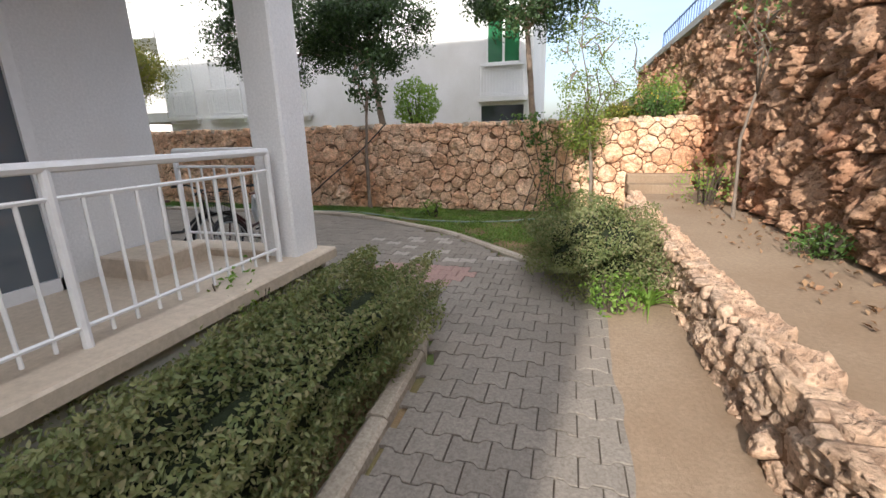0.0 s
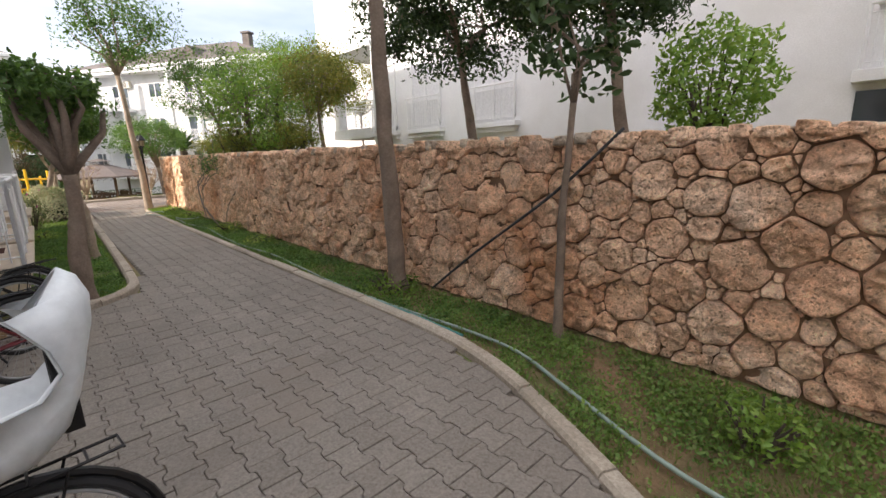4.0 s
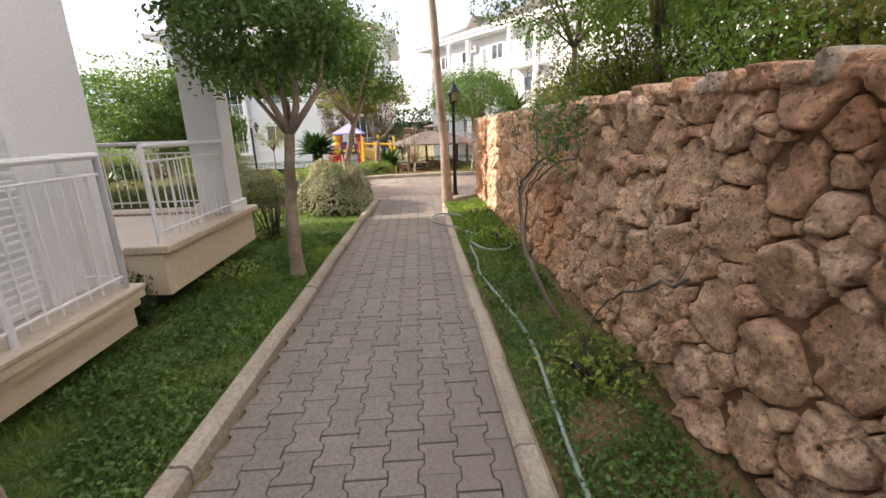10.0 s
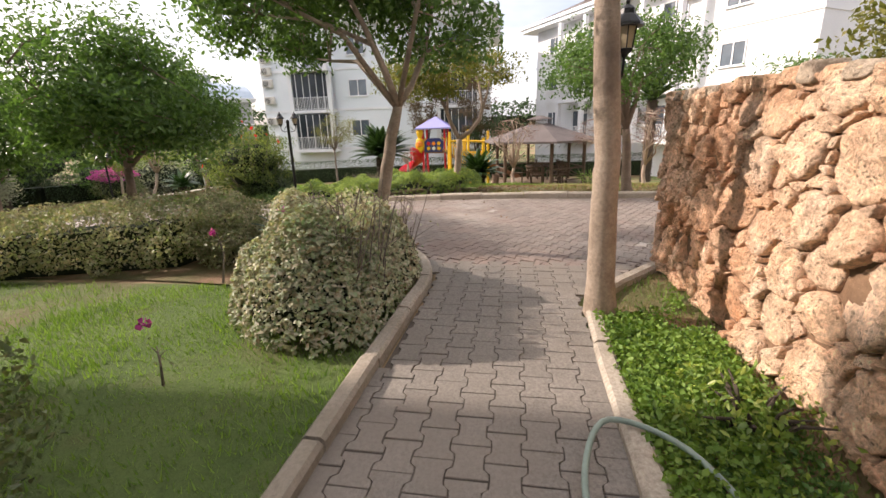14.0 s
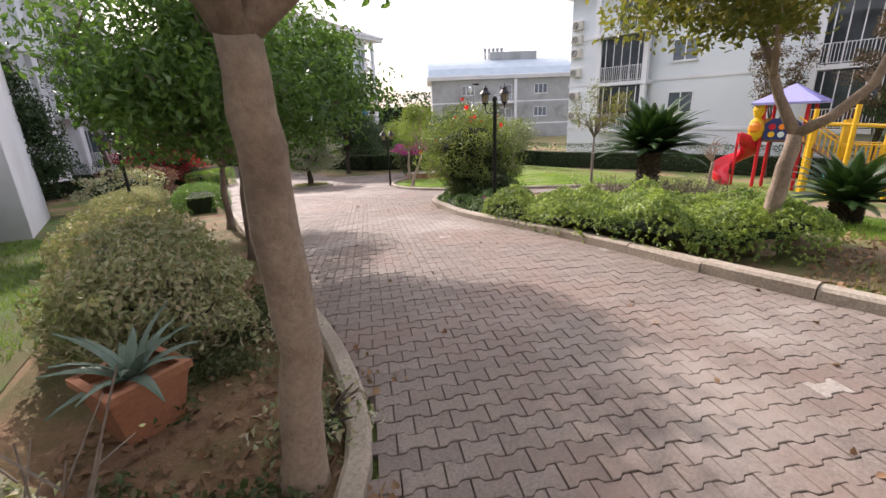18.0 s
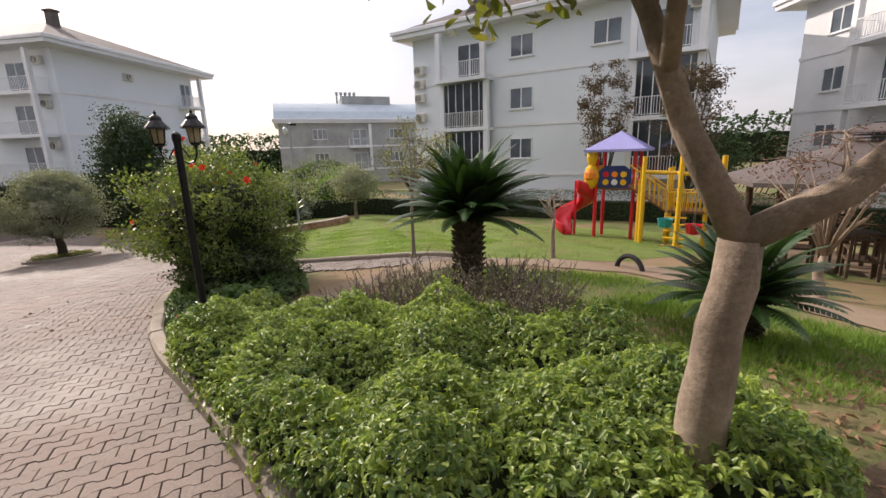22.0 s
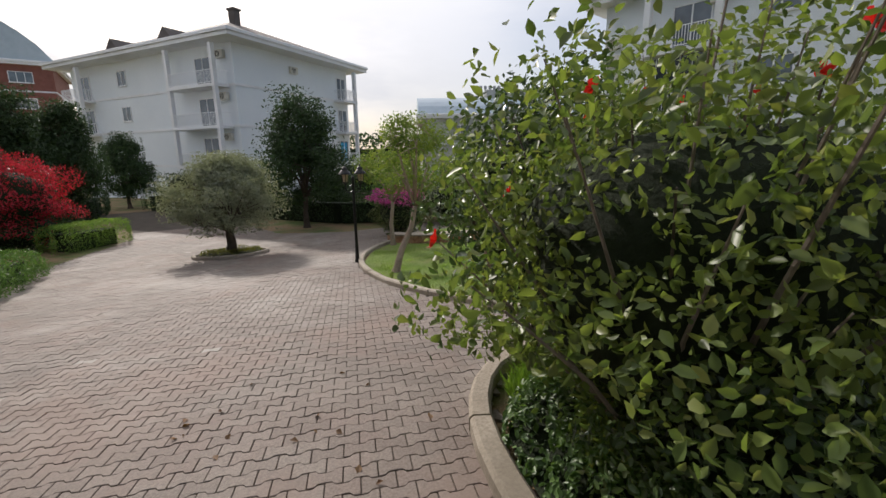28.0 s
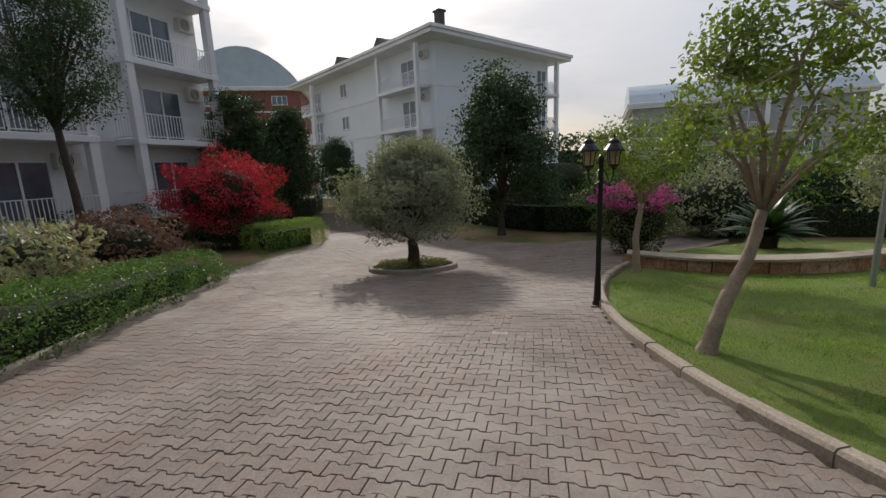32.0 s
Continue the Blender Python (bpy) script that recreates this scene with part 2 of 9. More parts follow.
M_KERB = piece_mat("concrete_kerb", [(0.33, 0.285, 0.23), (0.38, 0.33, 0.27), (0.42, 0.375, 0.31)], fine=45, big=2.0, rough=0.85, relief=0.5, dist=0.008, stain=(0.2, 0.17, 0.13))
M_GROUND = surface("grassy_ground", (0.075, 0.11, 0.03), (0.14, 0.185, 0.05), 0.9, 30, 0.95, 0.8, 0.03, stain=(0.27, 0.18, 0.105), wide=True)
M_LAWN = surface("mown_lawn", (0.105, 0.18, 0.032), (0.22, 0.30, 0.06), 1.6, 60, 0.95, 1.0, 0.04, stain=(0.22, 0.20, 0.08))
# thin lawn with soil patches; building shade is put into its darker green
M_LAWNTHINSHADE = surface("thin_shaded_lawn", (0.075, 0.125, 0.032), (0.13, 0.185, 0.05), 0.9, 45, 0.95, 0.9, 0.03, stain=(0.19, 0.13, 0.075))
M_SOIL = surface("reddish_soil", (0.20, 0.115, 0.065), (0.35, 0.225, 0.135), 1.5, 35, 0.95, 0.9, 0.04, stain=(0.13, 0.13, 0.05), wide=True)
M_EARTH = surface("brown_leafy_earth", (0.11, 0.072, 0.045), (0.21, 0.145, 0.09), 2.5, 35, 0.95, 0.9, 0.04, stain=(0.10, 0.11, 0.04), wide=True)
M_SAND = surface("sandy_concrete", (0.21, 0.15, 0.10), (0.31, 0.235, 0.165), 0.9, 40, 0.9, 0.5, 0.01, stain=(0.20, 0.135, 0.085))
M_WHITE = surface("white_render", (0.72, 0.735, 0.76), (0.81, 0.82, 0.84), 0.5, 60, 0.85, 0.12, 0.004, stain=(0.6, 0.6, 0.59))
M_CREAM = surface("cream_render", (0.60, 0.50, 0.36), (0.70, 0.60, 0.45), 0.8, 50, 0.85, 0.2, 0.004, stain=(0.48, 0.38, 0.26))
M_BLUEWHITE = surface("pale_blue_render", (0.68, 0.73, 0.78), (0.76, 0.80, 0.84), 0.3, 50, 0.85, 0.1, 0.004)
M_MARBLE = surface("beige_marble_sill", (0.46, 0.38, 0.29), (0.58, 0.49, 0.39), 2.5, 25, 0.45, 0.1, 0.003)
M_GREYWALL = surface("grey_render", (0.33, 0.34, 0.33), (0.44, 0.45, 0.44), 1.0, 30, 0.9, 0.3, 0.006, stain=(0.24, 0.24, 0.22))
M_DUSTY = surface("dusty_beige_render", (0.43, 0.40, 0.34), (0.54, 0.50, 0.43), 0.9, 40, 0.9, 0.25, 0.006, stain=(0.33, 0.30, 0.24))
M_METALWHITE = plain("white_painted_steel", (0.74, 0.75, 0.76), 0.4, relief=0.05, vary=0.06)
M_SHUTTER = plain("white_roller_shutter", (0.70, 0.71, 0.73), 0.5)
M_GLASS = glass("dark_window_glass")
M_GLASSGREEN = glass("green_tinted_glass", (0.01, 0.075, 0.03))
M_GLASSBLUE = glass("grey_blue_glass", (0.06, 0.075, 0.09))
M_BLACK = plain("black_painted_iron", (0.012, 0.012, 0.013), 0.42, 0.3)
M_RUBBER = plain("black_rubber", (0.018, 0.018, 0.019), 0.8)
M_CHROME = plain("worn_steel", (0.45, 0.45, 0.46), 0.3, 1.0)
M_LAMPGLASS = plain("frosted_amber_glass", (0.36, 0.29, 0.19), 0.35)
M_BARK = surface("smooth_brown_bark", (0.17, 0.125, 0.095), (0.29, 0.225, 0.175), 5, 45, 0.9, 0.9, 0.015, stain=(0.12, 0.09, 0.07))
M_BARKPALE = surface("grey_beige_bark", (0.25, 0.19, 0.14), (0.40, 0.32, 0.25), 5, 40, 0.9, 0.8, 0.012, stain=(0.16, 0.12, 0.09))
M_BARKDARK = surface("dark_bark", (0.05, 0.04, 0.032), (0.11, 0.085, 0.065), 6, 40, 0.95, 0.9, 0.02)
M_BARKRED = surface("reddish_peeling_bark", (0.16, 0.105, 0.075), (0.28, 0.19, 0.14), 6, 40, 0.9, 0.9, 0.015, stain=(0.10, 0.08, 0.07))
M_TWIG = surface("grey_twig", (0.13, 0.105, 0.085), (0.24, 0.20, 0.165), 8, 50, 0.9, 0.4)
L_TREE = leafy("glossy_tree_leaf", [(0.0543, 0.116, 0.031), (0.0853, 0.171, 0.0465), (0.139, 0.24, 0.062)], 0.45)
L_BRIGHT = leafy("bright_green_leaf", [(0.109, 0.217, 0.0388), (0.171, 0.31, 0.0543), (0.248, 0.35, 0.0775)], 0.45, 0.4)
L_DARK = leafy("dark_green_leaf", [(0.0216, 0.048, 0.0168), (0.036, 0.0744, 0.024), (0.06, 0.108, 0.0336)], 0.5, 0.2)
L_HEDGE = leafy("hedge_leaf", [(0.05, 0.09, 0.03), (0.09, 0.145, 0.05), (0.13, 0.185, 0.065), (0.18, 0.17, 0.085)], 0.5, 0.3)
L_DRY = leafy("dusty_shrub_leaf", [(0.23, 0.32, 0.15), (0.42, 0.39, 0.29), (0.28, 0.39, 0.19), (0.47, 0.34, 0.23), (0.58, 0.56, 0.45), (0.18, 0.27, 0.11), (0.31, 0.18, 0.11), (0.46, 0.49, 0.37)], 0.55, 0.25, 0.3)
L_DRYHEDGE = leafy("sun_dried_hedge_leaf", [(0.18, 0.25, 0.09), (0.36, 0.34, 0.21), (0.25, 0.32, 0.13), (0.40, 0.29, 0.20), (0.52, 0.49, 0.37), (0.21, 0.30, 0.11)], 0.6, 0.25, 0.25)
L_BROWNHEDGE = leafy("thin_clipped_hedge_leaf", [(0.08, 0.13, 0.045), (0.15, 0.20, 0.075), (0.20, 0.23, 0.09), (0.27, 0.24, 0.14)], 0.55, 0.3, 0.3)
L_COVER = leafy("ground_cover_leaf", [(0.05, 0.11, 0.04), (0.12, 0.23, 0.065), (0.27, 0.39, 0.085), (0.46, 0.53, 0.12), (0.10, 0.21, 0.065), (0.33, 0.43, 0.095)], 0.36, 0.4, 0.5)
L_COVERDARK = leafy("dark_ground_cover_leaf", [(0.05, 0.10, 0.035), (0.09, 0.165, 0.05), (0.16, 0.26, 0.07)], 0.4, 0.3)
L_OLIVE = leafy("olive_leaf", [(0.20, 0.22, 0.15), (0.27, 0.29, 0.21), (0.34, 0.36, 0.28)], 0.5, 0.3)
L_CITRUS = leafy("citrus_leaf", [(0.08, 0.14, 0.03), (0.15, 0.23, 0.045), (0.26, 0.32, 0.06), (0.10, 0.17, 0.035)], 0.45, 0.4)
L_CYCAD = leafy("cycad_leaf", [(0.0144, 0.042, 0.0144), (0.03, 0.072, 0.0216), (0.054, 0.102, 0.03)], 0.35, 0.15)
L_YELLOW = leafy("yellow_green_leaf", [(0.09, 0.12, 0.025), (0.16, 0.19, 0.04), (0.24, 0.21, 0.05), (0.12, 0.16, 0.035)], 0.5, 0.4)
L_HIBISCUS = leafy("hibiscus_leaf", [(0.034, 0.065, 0.022), (0.065, 0.12, 0.032), (0.11, 0.18, 0.045), (0.24, 0.32, 0.07), (0.08, 0.14, 0.038), (0.28, 0.30, 0.09)], 0.4, 0.42, 0.45)
L_GLOSSY = leafy("dark_glossy_leaf", [(0.018, 0.04, 0.016), (0.035, 0.07, 0.024), (0.065, 0.115, 0.034), (0.13, 0.19, 0.05)], 0.3, 0.28, 0.6)
L_RED = leafy("red_bougainvillea", [(0.34, 0.012, 0.035), (0.48, 0.02, 0.06), (0.58, 0.05, 0.09)], 0.5, 0.4)
L_PINK = leafy("magenta_bougainvillea", [(0.36, 0.03, 0.26), (0.5, 0.06, 0.38), (0.6, 0.12, 0.46)], 0.5, 0.4)
L_FLOWER = leafy("red_hibiscus_petal", [(0.55, 0.01, 0.015), (0.7, 0.03, 0.03)], 0.4, 0.35)
M_PETAL = leafy("yellow_petal", [(0.6, 0.45, 0.03), (0.7, 0.55, 0.06)], 0.5, 0.3)
L_MAUVE = leafy("brown_mauve_bud", [(0.16, 0.085, 0.075), (0.23, 0.13, 0.11)], 0.7, 0.2)
L_RUST = leafy("rusty_conifer_leaf", [(0.10, 0.06, 0.035), (0.14, 0.085, 0.05), (0.06, 0.065, 0.03)], 0.6, 0.2)
L_LITTER = leafy("fallen_leaf", [(0.20, 0.10, 0.05), (0.30, 0.18, 0.095), (0.11, 0.06, 0.035), (0.24, 0.12, 0.07), (0.36, 0.25, 0.15)], 0.8, 0.1)
L_GRASS = leafy("grass_blade", [(0.093, 0.194, 0.0279), (0.155, 0.271, 0.0434), (0.232, 0.341, 0.0697)], 0.6, 0.35)
# darker copy of the grass blade, with the strips' shade in its colour
L_GRASSDARK = leafy("shaded_grass_blade", [(0.075, 0.15, 0.035), (0.12, 0.22, 0.05), (0.19, 0.30, 0.07), (0.21, 0.22, 0.09)], 0.6, 0.35)
L_WEED = leafy("dark_creeping_weed", [(0.05, 0.12, 0.03), (0.09, 0.19, 0.045), (0.15, 0.27, 0.065)], 0.5, 0.3)
L_DARKWEED = leafy("dull_green_weed", [(0.04, 0.085, 0.03), (0.075, 0.13, 0.045), (0.12, 0.15, 0.06), (0.16, 0.12, 0.07)], 0.6, 0.25)
L_LAWN = leafy("sunny_lawn_blade", [(0.105, 0.215, 0.03), (0.175, 0.30, 0.05), (0.27, 0.38, 0.08)], 0.6, 0.4)
L_GRASSDRY = leafy("dry_grass_blade", [(0.171, 0.186, 0.0543), (0.264, 0.248, 0.0853), (0.124, 0.202, 0.0388)], 0.7, 0.3)
L_AGAVE = leafy("agave_leaf", [(0.13, 0.19, 0.15), (0.17, 0.24, 0.19)], 0.45, 0.1)
M_TERRACOTTA = surface("terracotta", (0.33, 0.135, 0.075), (0.42, 0.2, 0.115), 4, 40, 0.85, 0.2)
M_HOSE = plain("grey_green_hose", (0.22, 0.29, 0.25), 0.45)
M_HOSETEAL = plain("teal_hose", (0.06, 0.24, 0.22), 0.4)
M_HOSEBLACK = plain("black_pipe", (0.03, 0.03, 0.033), 0.5)
M_RED_P = plain("red_plastic", (0.55, 0.015, 0.03), 0.3)
M_YEL_P = plain("yellow_plastic", (0.72, 0.42, 0.02), 0.4)
M_BLUE_P = plain("navy_plastic", (0.03, 0.04, 0.16), 0.4)
M_ORANGE_P = plain("orange_plastic", (0.75, 0.22, 0.02), 0.4)
M_LILAC = plain("lilac_roof_plastic", (0.30, 0.29, 0.56), 0.45)
M_TEAL_P = plain("teal_plastic", (0.02, 0.3, 0.32), 0.4)
M_BROWN_P = plain("brown_plastic", (0.17, 0.075, 0.035), 0.45)
M_WOOD = surface("weathered_brown_wood", (0.06, 0.038, 0.026), (0.13, 0.085, 0.055), 4, 40, 0.8, 0.4)
M_ROOF = surface("grey_brown_shingle", (0.085, 0.07, 0.065), (0.15, 0.125, 0.115), 1.5, 30, 0.9, 0.5)
M_TILE = surface("dark_roof_tile", (0.075, 0.065, 0.06), (0.15, 0.13, 0.12), 1.5, 20, 0.8, 0.4)
M_SHEET = surface("blue_grey_roof_sheet", (0.36, 0.44, 0.50), (0.48, 0.56, 0.62), 1, 20, 0.45, 0.1)
M_BRICK = surface("red_brick_cladding", (0.17, 0.065, 0.052), (0.25, 0.105, 0.082), 2, 30, 0.85, 0.3)
M_SEAT = plain("pale_grey_plastic", (0.62, 0.66, 0.68), 0.45)
M_MAROON = plain("maroon_paint", (0.12, 0.012, 0.015), 0.3)
M_BLACKRED = plain("near_black_maroon_paint", (0.03, 0.008, 0.009), 0.3)
M_BROWNLEATHER = plain("brown_saddle", (0.10, 0.05, 0.04), 0.5)
M_STEELGREY = plain("galvanised_steel", (0.34, 0.36, 0.37), 0.45, 0.7)
M_FENCE = plain("blue_painted_steel", (0.06, 0.13, 0.32), 0.4)
M_AWNING = plain("bright_blue_cloth", (0.03, 0.3, 0.55), 0.8)
# near-black filling: the shade deep between leaves is put into this colour
M_CORE = surface("inner_leaf_shade", (0.010, 0.016, 0.006), (0.022, 0.034, 0.012), 6, 40, 0.95, 0.9, 0.03)
M_AC = plain("ivory_ac_casing", (0.58, 0.56, 0.50), 0.5)


# ---- shapes ----
def lie(x, y):
    """Height of the ground: level by the path, falling along the drive and towards the playground."""
    s = 0.242 * (x - 22.1) + 0.97 * (y - 4.88)
    z = 0.0 if s < -4 else -0.095 * (s + 4) ** 2 / 8 if s < 0 else -0.19 - 0.095 * s if s < 19 else -2.0 - 0.01 * min(s - 19, 60)
    return min(z, -0.12 * (min(x, 42) - 23.5)) if x > 23.5 else z


class Shape:
    """Gathers vertices and faces of one mesh."""

    def __init__(self):
        self.v, self.f = [], []

    def add(self, verts, faces):
        n = len(self.v)
        self.v += [tuple(p) for p in verts]
        self.f += [tuple(n + i for i in f) for f in faces]
        return self

    def box(self, x0, y0, z0, x1, y1, z1, c=0.0):
        """A box between two corners, its edges chamfered by c."""
        if x0 > x1:
            x0, x1 = x1, x0
        if y0 > y1:
            y0, y1 = y1, y0
        if c <= 0:
            v = [(x, y, z) for z in (z0, z1) for x, y in ((x0, y0), (x1, y0), (x1, y1), (x0, y1))]
            return self.add(v, [(3, 2, 1, 0), (4, 5, 6, 7), (0, 1, 5, 4), (1, 2, 6, 5), (2, 3, 7, 6), (3, 0, 4, 7)])
        ring = lambda d, z: [(x0 + d, y0 + 0, z), (x1 - d, y0 + 0, z), (x1, y0 + d, z), (x1, y1 - d, z), (x1 - d, y1, z), (x0 + d, y1, z), (x0, y1 - d, z), (x0, y0 + d, z)]
        top = lambda z: [(x0 + c, y0 + c, z), (x1 - c, y0 + c, z), (x1 - c, y0 + c, z), (x1 - c, y1 - c, z), (x1 - c, y1 - c, z), (x0 + c, y1 - c, z), (x0 + c, y1 - c, z), (x0 + c, y0 + c, z)]
        v = ring(c, z0) + ring(c, z1 - c) + [(x0 + c, y0 + c, z1), (x1 - c, y0 + c, z1), (x1 - c, y1 - c, z1), (x0 + c, y1 - c, z1)]
        f = [tuple(range(7, -1, -1))] + [(i, (i + 1) % 8, 8 + (i + 1) % 8, 8 + i) for i in range(8)]
        f += [(16, 17, 18, 19), (8, 9, 17, 16), (9, 10, 17), (10, 11, 18, 17), (11, 12, 18), (12, 13, 19, 18), (13, 14, 19), (14, 15, 16, 19), (15, 8, 16)]
        return self.add(v, f)

    def tube(self, pts, radii, n=8, cap=True):
        """A tapered round tube along points."""
        pts = [Vector(p) for p in pts]
        if isinstance(radii, (int, float)):
            radii = [radii] * len(pts)
        v, ref = [], None
        for i, p in enumerate(pts):
            d = (pts[min(i + 1, len(pts) - 1)] - pts[max(i - 1, 0)])
            d = d.normalized() if d.length > 1e-9 else Vector((0, 0, 1))
            if ref is None:
                ref = d.orthogonal().normalized()
            ref = (ref - d * ref.dot(d))
            ref = ref.normalized() if ref.length > 1e-6 else d.orthogonal().normalized()
            side = d.cross(ref)
            v += [p + radii[i] * (math.cos(a) * ref + math.sin(a) * side) for a in (2 * math.pi * k / n for k in range(n))]
        f = [(i * n + k, i * n + (k + 1) % n, (i + 1) * n + (k + 1) % n, (i + 1) * n + k) for i in range(len(pts) - 1) for k in range(n)]
        if cap:
            f += [tuple(range(n - 1, -1, -1)), tuple((len(pts) - 1) * n + k for k in range(n))]
        return self.add(v, f)

    def lathe(self, x, y, profile, n=12):
        """A round body about an upright axis, from (radius, height) pairs."""
        v = [(x + r * math.cos(2 * math.pi * k / n), y + r * math.sin(2 * math.pi * k / n), z) for r, z in profile for k in range(n)]
        f = [(i * n + k, i * n + (k + 1) % n, (i + 1) * n + (k + 1) % n, (i + 1) * n + k) for i in range(len(profile) - 1) for k in range(n)]
        f += [tuple(range(n - 1, -1, -1)), tuple((len(profile) - 1) * n + k for k in range(n))]
        return self.add(v, f)

    def prism(self, poly, z0, z1):
        """An upright prism over an outline in plan; the heights may be functions of x and y."""
        h0 = z0 if callable(z0) else (lambda x, y: z0)
        h1 = z1 if callable(z1) else (lambda x, y: z1)
        n = len(poly)
        area = sum(poly[i][0] * poly[(i + 1) % n][1] - poly[(i + 1) % n][0] * poly[i][1] for i in range(n))
        if area < 0:
            poly = poly[::-1]
        v = [(x, y, h0(x, y)) for x, y in poly] + [(x, y, h1(x, y)) for x, y in poly]
        return self.add(v, [tuple(range(n - 1, -1, -1)), tuple(range(n, 2 * n))] + [(i, (i + 1) % n, n + (i + 1) % n, n + i) for i in range(n)])

    def mesh(self, name, smooth=False):
        me = bpy.data.meshes.new(name)
        me.from_pydata(self.v, [], self.f)
        if smooth:
            me.polygons.foreach_set("use_smooth", [True] * len(me.polygons))
        return me


def part(name, shape, mat, parent=None, label="", smooth=False, m=None):
    """Links a shape or a mesh as one object, under a thing or a part if one is given."""
    me = shape.mesh(name, smooth) if isinstance(shape, Shape) else shape
    if mat is not None and not me.materials:
        me.materials.append(mat)
    ob = new(name, me)
    if parent is not None:
        ob.parent = parent
    if m is not None:
        ob.matrix_basis = m
    if label:
        ob["label"] = label
    return ob


def thing(name, label, category, at=(0, 0, 0), rz=0, group="", kind=""):
    ob = new(name)
    ob.empty_display_size = 0.1
    ob.matrix_basis = pose(*at, 0, 0, rz)
    return tagged(ob, label, category, group, kind)


def quick_mesh(name, V, k, mat, smooth=False):
    """A mesh of equal faces of k corners, from an array of corners in order."""
    V = np.ascontiguousarray(V, dtype=np.float32).reshape(-1, 3)
    n = len(V)
    me = bpy.data.meshes.new(name)
    me.vertices.add(n)
    me.vertices.foreach_set("co", V.ravel())
    me.loops.add(n)
    me.loops.foreach_set("vertex_index", np.arange(n, dtype=np.int32))
    me.polygons.add(n // k)
    me.polygons.foreach_set("loop_start", np.arange(0, n, k, dtype=np.int32))
    me.polygons.foreach_set("loop_total", np.full(n // k, k, dtype=np.int32))
    me.update(calc_edges=True)
    me.materials.append(mat)
    return me


def unit(a):
    return a / np.maximum(np.linalg.norm(a, axis=-1, keepdims=True), 1e-9)


def leaf_mesh(name, P, N, size, mat, rng, aspect=0.5, spread=1.1, fold=0.25, fine=False, along=None):
    """Pointed leaves at P that face about N: each one a pair of folded halves sharing its midrib."""
    n = len(P)
    N = unit(N + spread * rng.normal(size=(n, 3)))
    d = rng.normal(size=(n, 3)) if along is None else along
    d = unit(d - N * (d * N).sum(1, keepdims=True))
    s = np.cross(N, d)
    L = (size * rng.uniform(0.6, 1.3, n))[:, None]
    b, t = P - d * L * 0.5, P + d * L * 0.5 - N * L * 0.12
    mid = P + N * L * 0.03
    l, r = mid + s * L * aspect * 0.5 + N * L * fold * 0.4, mid - s * L * aspect * 0.5 + N * L * fold * 0.4
    me = bpy.data.meshes.new(name)
    if fine:
        w, up = s * L * aspect * 0.5, N * L
        V = np.stack([b, b + d * L * 0.3 - w * 0.85 + up * fold * 0.3, b + d * L * 0.62 - w * 0.8 + up * fold * 0.25, t, b + d * L * 0.62 + w * 0.8 + up * fold * 0.25, b + d * L * 0.3 + w * 0.85 + up * fold * 0.3], 1).astype(np.float32)
        tri = np.array([0, 1, 2, 3, 0, 3, 4, 5], dtype=np.int32)
        me.vertices.add(6 * n)
        me.vertices.foreach_set("co", V.ravel())
        me.loops.add(8 * n)
        me.loops.foreach_set("vertex_index", (np.arange(n, dtype=np.int32)[:, None] * 6 + tri).ravel())
        me.polygons.add(2 * n)
        me.polygons.foreach_set("loop_start", np.arange(0, 8 * n, 4, dtype=np.int32))
        me.polygons.foreach_set("loop_total", np.full(2 * n, 4, dtype=np.int32))
        me.update(calc_edges=True)
        me.materials.append(mat)
        return me
    V = np.stack([b, r, t, l], 1).astype(np.float32)
    me.vertices.add(4 * n)
    me.vertices.foreach_set("co", V.ravel())
    i = np.arange(n, dtype=np.int32)[:, None] * 4
    loops = (i + np.array([0, 1, 2, 0, 2, 3], dtype=np.int32)).ravel()
    me.loops.add(6 * n)
    me.loops.foreach_set("vertex_index", loops)
    me.polygons.add(2 * n)
    me.polygons.foreach_set("loop_start", np.arange(0, 6 * n, 3, dtype=np.int32))
    me.polygons.foreach_set("loop_total", np.full(2 * n, 3, dtype=np.int32))
    me.update(calc_edges=True)
    me.materials.append(mat)
    return me


def cut(poly, a, b, c):
    """The part of an outline where a x + b y <= c."""
    out = []
    for i, p in enumerate(poly):
        q = poly[(i + 1) % len(poly)]
        dp, dq = a * p[0] + b * p[1] - c, a * q[0] + b * q[1] - c
        if dp <= 0:
            out.append(p)
        if dp * dq < 0:
            t = dp / (dp - dq)
            out.append((p[0] + t * (q[0] - p[0]), p[1] + t * (q[1] - p[1])))
    return out


def inside(poly, X, Y):
    """Which of the points lie within an outline."""
    r = np.zeros(len(X), bool)
    for i in range(len(poly)):
        (x0, y0), (x1, y1) = poly[i], poly[(i + 1) % len(poly)]
        if y0 != y1:
            r ^= ((y0 > Y) != (y1 > Y)) & (X < (x1 - x0) * (Y - y0) / (y1 - y0) + x0)
    return r


